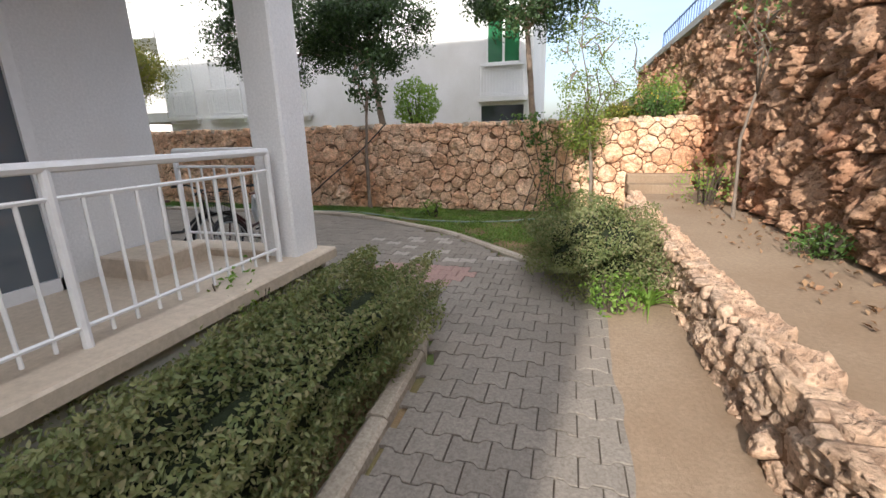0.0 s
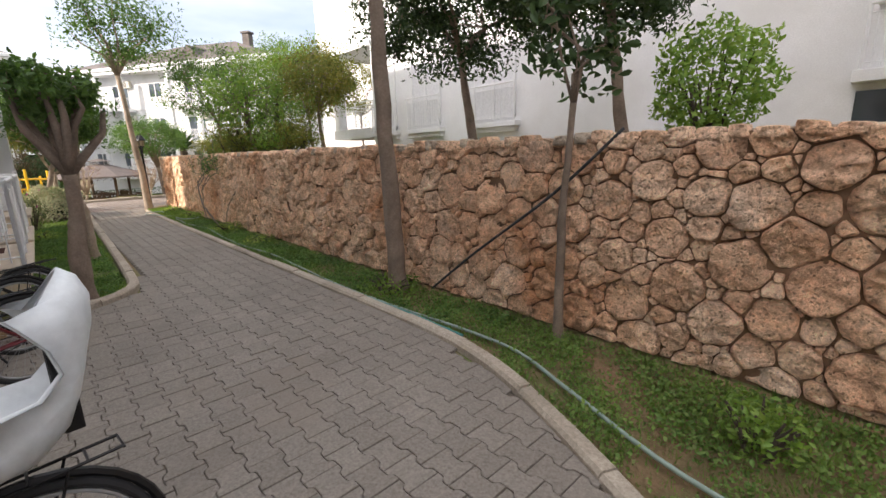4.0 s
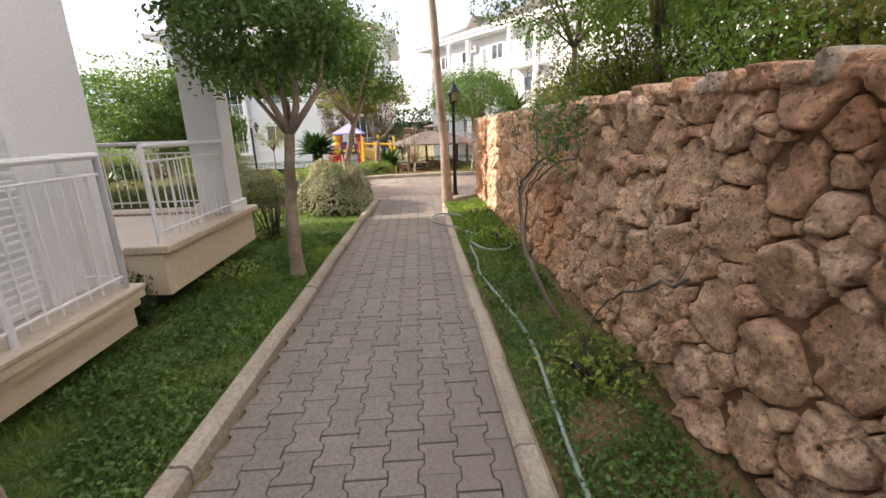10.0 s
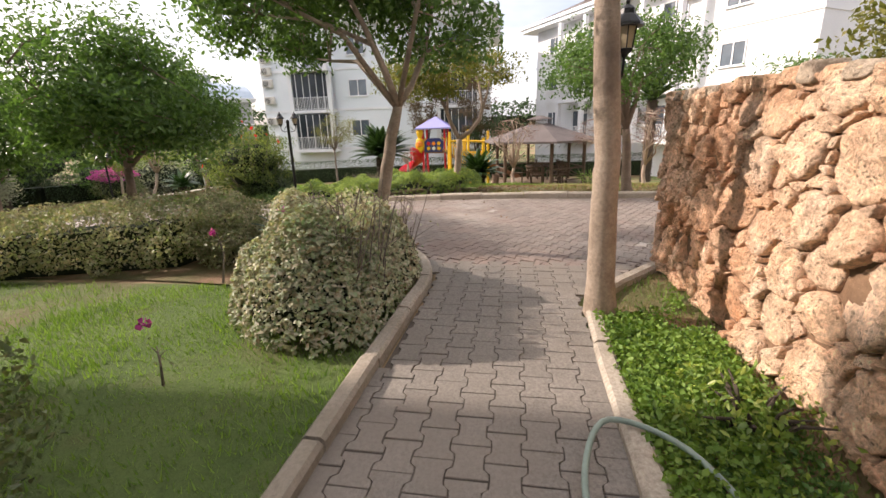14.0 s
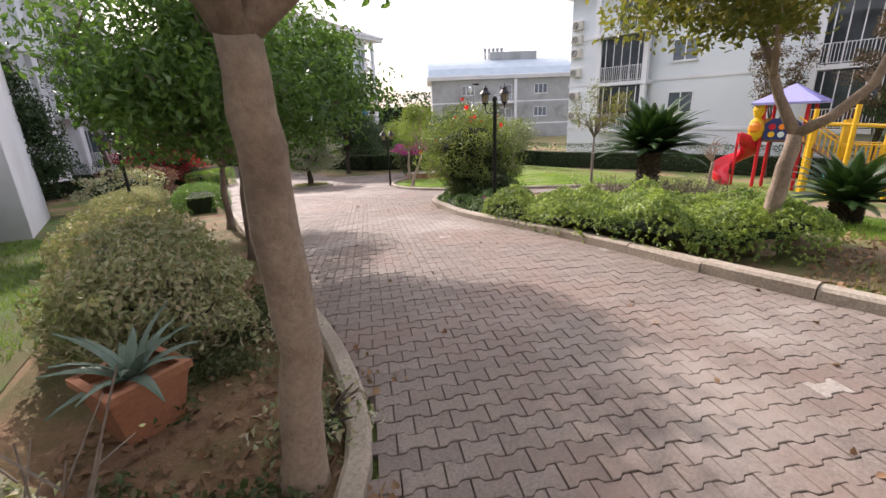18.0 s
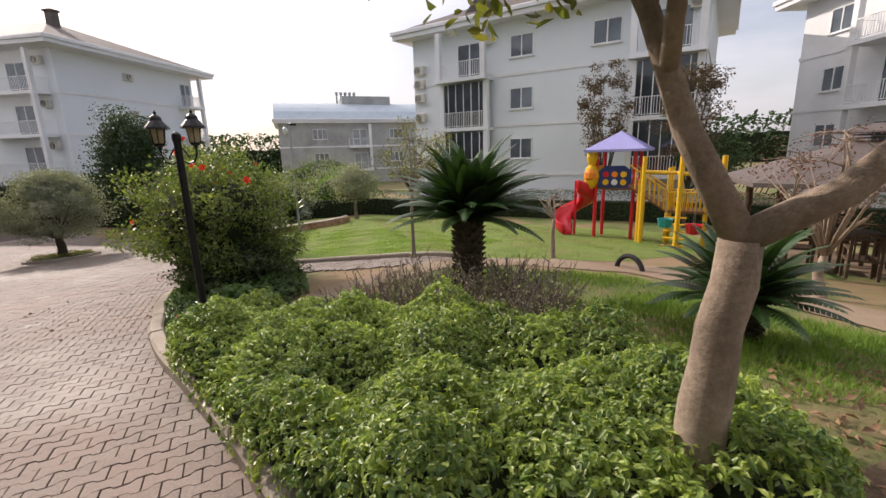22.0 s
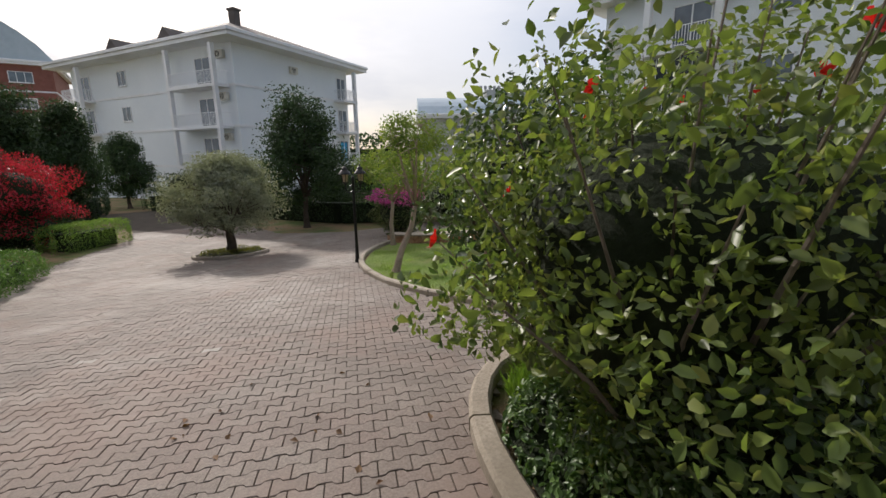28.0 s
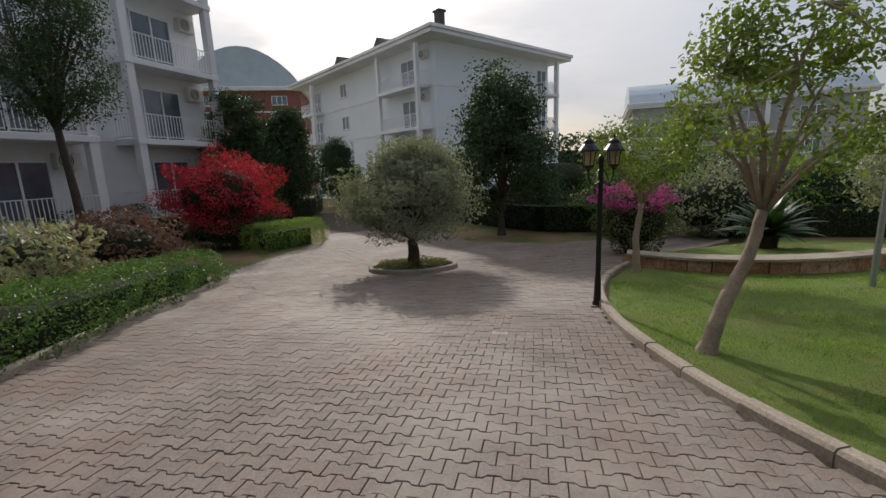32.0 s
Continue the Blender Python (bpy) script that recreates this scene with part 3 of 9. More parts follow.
def sheet(poly, up, cell=0.6, depth=0.0):
    """A sheet over an outline that follows the ground at a height over it."""
    s = Shape()
    xs, ys = [p[0] for p in poly], [p[1] for p in poly]
    x = math.floor(min(xs) / cell) * cell
    while x < max(xs):
        col = cut(cut(poly, -1, 0, -x), 1, 0, x + cell)
        y = math.floor(min(ys) / cell) * cell
        while col and y < max(ys):
            c = cut(cut(col, 0, -1, -y), 0, 1, y + cell)
            if len(c) > 2:
                ar = sum(c[i][0] * c[(i + 1) % len(c)][1] - c[(i + 1) % len(c)][0] * c[i][1] for i in range(len(c)))
                if abs(ar) > 1e-5:
                    c = c if ar > 0 else c[::-1]
                    s.add([(p[0], p[1], lie(*p) + up) for p in c], [tuple(range(len(c)))])
            y += cell
        x += cell
    return s


def structure(name, label, category="structure"):
    return thing(name, label, category, kind="structure")


# ---- plan ----
DRIVE_EDGE = [(21.95, 1.0), (22.02, 2.3), (22.12, 2.9), (22.32, 3.6), (22.53, 4.4), (22.8, 5.3), (23.0, 6.1), (23.2, 7.0), (23.5, 7.9), (23.83, 8.55), (24.1, 9.2), (24.52, 9.93)]
ROAD = [(-1.0, 12.5), (-1.0, 5.7), (-0.85, 5.25), (-0.5, 5.0), (0.2, 4.9), (5.35, 4.9), (5.4, 3.8), (5.85, 3.5), (6.05, 2.8), (6.35, 2.5), (6.9, 2.38),
        (16.2, 2.2), (17.0, 2.12), (17.6, 2.28), (18.1, 2.55), (18.45, 2.85), (18.7, 3.3), (19.0, 4.4), (19.3, 6.3), (20.4, 12.0), (21.3, 17.0),
        (22.1, 24.7), (24.9, 29.2), (25.2, 33.4), (24.2, 42.0), (29.0, 42.0), (29.4, 26.0), (31.6, 24.2), (36.0, 23.5), (36.0, 21.9), (31.4, 20.5),
        (29.3, 19.0), (27.8, 17.1), (27.0, 15.2), (26.68, 13.6), (26.72, 12.2), (26.9, 10.8), (27.5, 9.5), (28.5, 6.9), (27.6, 7.2), (27.05, 8.2),
        (26.5, 9.6), (26.1, 10.45), (25.6, 10.54), (25.05, 10.4), *DRIVE_EDGE[::-1], (21.95, -14.0),
        (18.3, -14.0), (18.3, -0.3), (17.6, 0.2), (17.0, 0.75), (16.5, 0.96), (15.0, 0.98), (2.9, 0.93), (1.9, 1.12), (1.1, 1.45), (0.5, 1.8), (-0.4, 2.4),
        (-1.4, 3.45), (-2.1, 3.85), (-2.3, 4.3), (-2.3, 12.5)]

ground = structure("ground", "uneven grassy ground with patches of reddish soil", "ground")
gs = Shape()
axis = lambda lo, hi: [-600, -250, -120, -60, -30] + [lo + 0.75 * i for i in range(int((hi - lo) / 0.75) + 1)] + [hi + 12, hi + 35, hi + 80, hi + 200, hi + 600]
gx, gy = axis(-10, 50), axis(-14, 46)
gs.v = [(x, y, lie(x, y) + (0.0 if -6 < x < 45 and -2 < y < 40 else -0.02)) for x in gx for y in gy]
nx, ny = len(gx), len(gy)
gs.f = [(i * ny + j, (i + 1) * ny + j, (i + 1) * ny + j + 1, i * ny + j + 1) for i in range(nx - 1) for j in range(ny - 1)]
part("turf", gs, M_GROUND, ground, smooth=True)

pave = structure("pavement", "interlocking grey-beige concrete pavers on a garden path and drive", "pavement")
part("bedding", sheet(ROAD, 0.012), M_JOINT, pave, "dark sandy joints between the pavers")


def bed(name, label, poly, mat, up=0.02, category="bed"):
    ob = structure(name, label, category)
    part("surface", sheet(poly, up, 0.4), mat, ob)
    return ob


SOIL_BED = [(16.6, 2.32), (17.6, 2.45), (18.3, 2.95), (18.6, 3.45), (18.9, 4.5), (19.2, 6.3), (20.3, 12.0), (21.2, 17.0), (22.0, 24.7), (20.5, 24.7), (18.6, 12.0), (17.3, 5.9), (16.7, 3.2)]
bed("flower_bed", "reddish soil bed beside the drive", SOIL_BED, M_SOIL)
bed("flower_bed", "soil bed between balcony and path", [(0.2, 12.5), (0.2, 5.0), (-0.4, 5.1), (-0.75, 5.4), (-0.9, 5.9), (-0.9, 12.5)], M_SOIL)
def ragged(poly, amount, seed, step=0.12):
    """An outline with a worn, wandering edge."""
    out = []
    for i, p in enumerate(poly):
        q = poly[(i + 1) % len(poly)]
        n = max(1, round(math.hypot(q[0] - p[0], q[1] - p[1]) / step))
        for t in range(n):
            x, y = p[0] + (q[0] - p[0]) * t / n, p[1] + (q[1] - p[1]) * t / n
            out.append((x + amount * (noise.noise((x * 1.7, y * 1.7, seed)) + 0.6 * noise.noise((x * 5, y * 5, seed))), y + amount * (noise.noise((x * 1.7, y * 1.7, seed + 9)) + 0.6 * noise.noise((x * 5, y * 5, seed + 9)))))
    return out


bed("bare_patch", "brown bare soil with fallen leaves under the trees", ragged([(22.2, -3.0), (24.2, -3.0), (25.2, -1.6), (25.3, 0.3), (24.7, 1.7), (23.7, 2.3), (22.25, 2.3)], 0.4, 2), M_EARTH, 0.016)
bed("bare_patch", "sandy bare soil at the edge of the wall lawn", ragged([(-2.55, 0.5), (-0.3, 0.75), (0.6, 1.3), (0.2, 1.85), (-0.9, 2.6), (-2.2, 3.6)], 0.2, 3), M_SOIL, 0.014)
bed("sand_strip", "strip of sandy earth beside the pavers", ragged([(-2.74, 12.5), (-2.74, 3.9), (-2.12, 3.9), (-2.17, 12.5)], 0.05, 5), M_SAND, 0.0315)
LAWNS = [[(22.1, -12), *[(x + 0.12, y) for x, y in DRIVE_EDGE], (25.1, 10.3), (25.6, 10.43), (26.0, 10.3), (26.9, 8.2), (27.6, 7.0), (28.5, 6.2), (29.2, 4.4), (31, 2.5), (40, -6), (40, -12)],
         [(28.65, 6.9), (27.6, 9.6), (27.05, 10.9), (26.86, 12.3), (26.83, 13.6), (27.15, 15.1), (27.95, 17.0), (29.4, 18.8), (31.4, 20.3), (36, 21.5), (40, 20), (42, 4), (36, 2), (30.5, 4.5)],
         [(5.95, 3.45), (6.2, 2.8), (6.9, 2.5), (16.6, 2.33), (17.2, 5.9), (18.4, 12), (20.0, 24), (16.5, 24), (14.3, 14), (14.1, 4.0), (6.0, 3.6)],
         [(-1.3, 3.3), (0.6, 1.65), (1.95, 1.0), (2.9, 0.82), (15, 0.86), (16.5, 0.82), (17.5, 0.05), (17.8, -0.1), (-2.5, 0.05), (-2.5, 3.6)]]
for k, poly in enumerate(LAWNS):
    bed("lawn", ("shaded playground lawn with worn patches", "sunny mown lawn beside the drive", "shaded lawn strip in front of the white building", "thin grass strip under the stone wall")[k], poly, (M_GROUND, M_LAWN, M_LAWNTHINSHADE, M_SOIL)[k], 0.008, "lawn")
walkpath = [(24.62, 7.3), (25.2, 7.55), (25.9, 7.72), (27.0, 7.62), (28.6, 6.85), (29.9, 5.3), (30.4, 3.6), (29.9, 2.6), (29.0, 1.6), (28.3, 0.9), (27.8, -0.6), (26.6, -0.8), (27.2, 1.2), (28.6, 2.7), (29.1, 4.0), (28.6, 5.7), (27.3, 6.5), (25.9, 6.95), (25.2, 6.95)]
bed("side_path", "bare sandy footpath leading to the playground", ragged(walkpath, 0.07, 7, 0.15), M_SAND, 0.024, "path")


# ---- rubble walls ----
def cells(length, height, size, seed):
    """Outlines of rubble stones that fill a wall: large boulders first, then smaller ones and chips in the gaps."""
    rng = random.Random(seed)
    C, grid = [], {}
    cell = size * 1.6
    for r, tries in ((0.92, 9), (0.72, 16), (0.5, 34), (0.34, 60), (0.22, 90), (0.15, 60)):
        for _ in range(int(tries * length * height / (size * size) * 0.55)):
            k = size * r * rng.uniform(0.85, 1.15)
            x, z = rng.uniform(-0.2, length + 0.2), rng.uniform(-0.1, height + 0.1)
            gx, gz = int(x // cell), int(z // cell)
            if all(math.hypot(x - a, (z - b) * 1.12) > (k + c) * 0.86 for u in (-1, 0, 1) for v in (-1, 0, 1) for a, b, c in grid.get((gx + u, gz + v), ())):
                C.append((x, z, k))
                grid.setdefault((gx, gz), []).append((x, z, k))
    out = []
    for cx, cz, r in C:
        poly = [(0.0, 0.0), (length, 0.0), (length, height), (0.0, height)]
        gx, gz = int(cx // cell), int(cz // cell)
        for a, b, c in (o for u in (-2, -1, 0, 1, 2) for v in (-2, -1, 0, 1, 2) for o in grid.get((gx + u, gz + v), ())):
            ax, az = a - cx, b - cz
            n = math.hypot(ax, az)
            if n > 1e-6:
                ax, az = ax / n, az / n
                poly = cut(poly, ax, az, ax * cx + az * cz + (n * n + r * r - c * c) / (2 * n) - 0.002 - rng.uniform(0, 0.005))
                if len(poly) < 3:
                    break
        if len(poly) >= 3 and min(max(p[0] for p in poly) - min(p[0] for p in poly), max(p[1] for p in poly) - min(p[1] for p in poly)) > 0.035:
            out.append(poly)
    return out


def stone(poly, bulge, rng):
    """One rubble stone over its outline in the plane of x and z; its rough face looks to +y."""
    for q in (0.10, 0.22):
        soft = []
        for i, p in enumerate(poly):
            o = poly[(i + 1) % len(poly)]
            if math.hypot(o[0] - p[0], o[1] - p[1]) < 0.02:
                soft.append(((p[0] + o[0]) / 2, (p[1] + o[1]) / 2))
            else:
                soft += [(p[0] * (1 - q) + o[0] * q, p[1] * (1 - q) + o[1] * q), (p[0] * q + o[0] * (1 - q), p[1] * q + o[1] * (1 - q))]
        poly = soft
    fine = []
    for i, p in enumerate(poly):
        o = poly[(i + 1) % len(poly)]
        k = max(1, min(5, round(math.hypot(o[0] - p[0], o[1] - p[1]) / 0.035)))
        fine += [(p[0] + (o[0] - p[0]) * t / k, p[1] + (o[1] - p[1]) * t / k) for t in range(k)]
    n = len(fine)
    cx, cz = sum(p[0] for p in fine) / n, sum(p[1] for p in fine) / n
    reach = max(math.hypot(x - cx, z - cz) for x, z in fine)
    rough = min(1.0, reach / 0.14)
    tx, tz, ph = rng.uniform(-0.26, 0.26), rng.uniform(-0.28, 0.2), rng.uniform(0, 50)
    v = []
    for shrink, rise in ((1.0, -1.0), (1.0, 0.0), (0.99, 0.55), (0.955, 0.86), (0.87, 1.0), (0.70, 1.03), (0.50, 1.02), (0.26, 1.03)):
        for x, z in fine:
            e = (noise.noise((x * 13, z * 13, ph)) * 0.05 + noise.noise((x * 40, z * 40, ph)) * 0.04 - 0.015) * rough
            px, pz = cx + (x - cx) * (shrink + e), cz + (z - cz) * (shrink + e)
            if rise <= 0:
                v.append((px, -0.1 if rise < 0 else -0.01, pz))
                continue
            lump = 0.55 * noise.noise((px * 5, pz * 5, ph)) - 0.7 * abs(noise.noise((px * 9, pz * 9, ph))) + 0.5 * noise.noise((px * 22, pz * 22, 3.0)) - 0.45 * abs(noise.noise((px * 40, pz * 40, 5.0))) + 0.2
            v.append((px, bulge * rise * (1 + lump * rough) + (tx * (px - cx) + tz * (pz - cz)) * rise, pz))
    m = 8
    v.append((cx, bulge * (1.08 + 0.62 * rough * noise.noise((cx * 5, cz * 5, ph))), cz))
    f = [(r * n + i, (r + 1) * n + i, (r + 1) * n + (i + 1) % n, r * n + (i + 1) % n) for r in range(m - 1) for i in range(n)]
    f += [((m - 1) * n + i, m * n, (m - 1) * n + (i + 1) % n) for i in range(n)]
    return v, f


def rubble_wall(ob, length, height, size, bulge, seed, mat, mat_far, near, m):
    """Stones over a wall's face; those in the near stretch (from, to) are parts of their own, the others one mesh."""
    rng = random.Random(seed)
    rest, count = Shape(), 0
    for poly in cells(length, height, size, seed):
        v, f = stone(poly, bulge * rng.uniform(0.6, 1.35), rng)
        cx = sum(p[0] for p in poly) / len(poly)
        if near[0] < cx < near[1] and count < 300:
            count += 1
            part("stone", Shape().add(v, f), mat, ob, smooth=True, m=m)
        else:
            rest.add(v, f)
    if rest.v:
        tagged(part("rubble", rest, mat_far, ob, smooth=True, m=m), kind="stuff")


# ---- kerbs ----
def kerb(name, label, line, width=0.12, height=0.1, length=0.75, seed=3, closed=False):
    """A row of kerb stones along a line in plan, each a part; width lies to the line's left."""
    ob = structure(name, label, "kerb")
    rng = random.Random(seed)
    pts = [Vector((x, y)) for x, y in line]
    cum = [0.0]
    for a, b in zip(pts, pts[1:]):
        cum.append(cum[-1] + (b - a).length)

    def at(s):
        for i in range(len(pts) - 1):
            if s <= cum[i + 1] or i == len(pts) - 2:
                d = (pts[i + 1] - pts[i])
                return pts[i] + d * ((s - cum[i]) / max(1e-6, d.length)), d.normalized()
    n = max(1, round(cum[-1] / length))
    for k in range(n):
        s0, s1 = cum[-1] * k / n + 0.005, cum[-1] * (k + 1) / n - 0.005
        sh, m = Shape(), 4
        jz, jo = rng.uniform(-0.008, 0.008), rng.uniform(-0.008, 0.008)
        rows = []
        for i in range(m):
            p, d = at(s0 + (s1 - s0) * i / (m - 1))
            nrm = Vector((-d.y, d.x))
            for off, z in ((jo, -0.08), (jo, height - 0.022), (jo + 0.02, height), (jo + width - 0.025, height), (jo + width, height - 0.025), (jo + width, -0.08)):
                q = p + nrm * off
                rows.append((q.x, q.y, lie(q.x, q.y) + z + (jz if z > 0 else 0)))
        f = [(i * 6 + j, i * 6 + (j + 1) % 6, (i + 1) * 6 + (j + 1) % 6, (i + 1) * 6 + j) for i in range(m - 1) for j in range(6)]
        f += [tuple(range(5, -1, -1)), tuple((m - 1) * 6 + j for j in range(6))]
        part("kerb_stone", sh.add(rows, f), M_KERB, ob)
    return ob


def rounded(line, k=2):
    """A line with its corners eased."""
    for _ in range(k):
        out = [line[0]]
        for a, b in zip(line, line[1:]):
            out += [(a[0] * 0.75 + b[0] * 0.25, a[1] * 0.75 + b[1] * 0.25), (a[0] * 0.25 + b[0] * 0.75, a[1] * 0.25 + b[1] * 0.75)]
        line = out + [line[-1]]
    return line


KERB_WALL = rounded([(-2.15, 3.8), (-1.4, 3.4), (-0.4, 2.35), (0.5, 1.75), (1.9, 1.07), (2.9, 0.9), (6.0, 0.93), (16.3, 0.95), (16.9, 0.75), (17.4, 0.3), (17.9, -0.15)])
kerb("kerb", "pale concrete kerb between path and wall strip", KERB_WALL[::-1], length=0.8, seed=5, height=0.075)
kerb("kerb", "pale concrete kerb along the lawn of the white building", rounded([(5.75, 3.6), (5.98, 2.9), (6.35, 2.52), (7.0, 2.42), (16.2, 2.24), (17.0, 2.16), (17.6, 2.32), (18.1, 2.6), (18.45, 2.9), (18.7, 3.35), (19.0, 4.4), (19.3, 6.3), (20.4, 12.0), (21.3, 17.0), (22.1, 24.7)]), length=0.75, seed=6, height=0.1)
kerb("kerb", "short grey kerb round the hedge beside the balcony", rounded([(0.1, 4.98), (-0.5, 5.02), (-0.85, 5.3), (-0.98, 5.8), (-0.98, 12.0)])[::-1], length=0.7, seed=7, height=0.09)
kerb("kerb", "tan concrete kerb between drive and ground cover", rounded([(26.1, 10.45), (25.6, 10.54), (25.05, 10.4), *DRIVE_EDGE[::-1], (21.95, -13.0)])[::-1], width=0.15, height=0.14, length=0.85, seed=8)
kerb("kerb", "tan concrete kerb round the sunny lawn", rounded([(28.55, 6.8), (27.5, 9.5), (26.9, 10.8), (26.72, 12.2), (26.68, 13.6), (27.0, 15.2), (27.8, 17.1), (29.3, 19.0), (31.4, 20.5), (36.0, 21.9)])[::-1], width=0.13, height=0.11, length=0.6, seed=9)

# ---- the stone walls ----
wall = structure("wall_stone", "long retaining wall of rough tan and orange rubble stone", "wall")
part("core", Shape().box(-4.2, -0.5, -0.1, 17.8, -0.036, 1.64), M_MORTAR, wall, "earth behind the stones")
crng = random.Random(4)
x = -4.2
while x < 17.85:
    w = crng.uniform(0.09, 0.2)
    w1, h1 = min(x + w, 17.84) - x - 0.012, crng.uniform(0.07, 0.11)
    v, f = stone([(0, 0), (w1, crng.uniform(-0.02, 0.02)), (w1 * 0.97, h1), (0.02, h1 * crng.uniform(0.8, 1.1))], 0.07 * crng.uniform(0.7, 1.2), crng)
    part("coping_stone", Shape().add(v, f), M_CAP if crng.random() < 0.2 else M_STONE, wall, smooth=True, m=pose(x, -0.05, 1.59))
    x += w
part("cap", Shape().box(-4.2, -0.5, 1.6, 17.8, -0.1, 1.655, 0.02), M_CAP, wall, "grey weathered mortar cap")
rubble_wall(wall, 21.9, 1.62, 0.185, 0.056, 11, M_STONE, M_STONE_J, (5.0, 18.5), pose(-4.1, -0.04, 0.02))
wall_end = structure("wall_return", "end of the rubble wall turning along the drive", "wall")
part("core", Shape().box(17.4, -14, -0.1, 17.82, -0.5, 1.66), M_MORTAR, wall_end)
rubble_wall(wall_end, 13.9, 1.66, 0.24, 0.07, 12, M_STONE, M_STONE_J, (-1, -1), pose(17.82, -0.05, 0.02, 0, 0, -90))

big = structure("wall_high", "high retaining wall of dark red rubble with a concrete cap", "wall")
part("core", Shape().box(-5.0, -8.0, 0.0, -3.98, 13.0, 3.2), M_MORTAR, big)
rubble_wall(big, 20.5, 2.75, 0.27, 0.12, 13, M_RED, M_RED_J, (6.6, 20.5), pose(-3.98, 12.6, 0.5, 0, 0, -90))
part("cap", Shape().box(-5.0, -8.0, 3.2, -3.8, 13.0, 3.34, 0.02), M_GREYWALL, big, "grey concrete cap")
fence = thing("fence", "blue steel fence on top of the high stone wall", "fence", (-4.4, -7.5, 3.34))
for k in range(80):
    part("post", Shape().tube([(0, 0.25 * k, 0), (0, 0.25 * k, 0.95)], 0.011 if k % 8 else 0.02, 5), M_FENCE, fence)
for z in (0.12, 0.9):
    part("rail", Shape().box(-0.015, 0, z, 0.015, 19.8, z + 0.03), M_FENCE, fence)
terr = structure("terrace", "raised sandy footpath between the two stone walls", "path")
part("surface", Shape().box(-4.0, 0.1, 0.0, -2.86, 13.0, 0.47), M_SAND, terr)
low = structure("wall_low", "low rough limestone wall holding the sandy footpath", "wall")
part("core", Shape().box(-2.86, 0.9, -0.1, -2.72, 13.0, 0.42), M_MORTAR, low)
rubble_wall(low, 11.6, 0.5, 0.13, 0.06, 14, M_LOWSTONE, M_LOWSTONE, (0, 11.6), pose(-2.74, 12.6, 0.0, 0, 0, -90))
lowtop = Shape()
y, lrng = 0.95, random.Random(8)
while y < 12.6:
    w = lrng.uniform(0.16, 0.34)
    v, f = stone([(0, 0), (w, 0.0), (w * 0.95, 0.16), (0.02, 0.18)], 0.06 * lrng.uniform(0.7, 1.3), lrng)
    lowtop.add([(-2.72 - p[2], y + p[0], 0.44 + p[1] + 0.02) for p in v], f)
    y += w
tagged(part("coping_rubble", lowtop, M_LOWSTONE, low), kind="stuff")
steps = structure("garden_steps", "worn concrete steps at the end of the sandy footpath", "steps")
for k in range(2):
    part("step", Shape().box(-3.7, 0.05, 0.45 + 0.14 * k, -2.75, 0.6 - 0.28 * k, 0.47 + 0.14 * (k + 1), 0.015), M_SAND, steps)

# ---- upper grounds behind the walls ----
up = structure("upper_ground", "raised ground behind the stone wall", "ground")
part("surface", Shape().box(-4.2, -60, 0.0, 17.42, -0.49, 1.6), M_GROUND, up)
up2 = structure("upper_ground", "high ground behind the tall red wall", "ground")
part("surface", Shape().box(-60, -60, 0, -4.9, 40, 3.15), M_GROUND, up2)


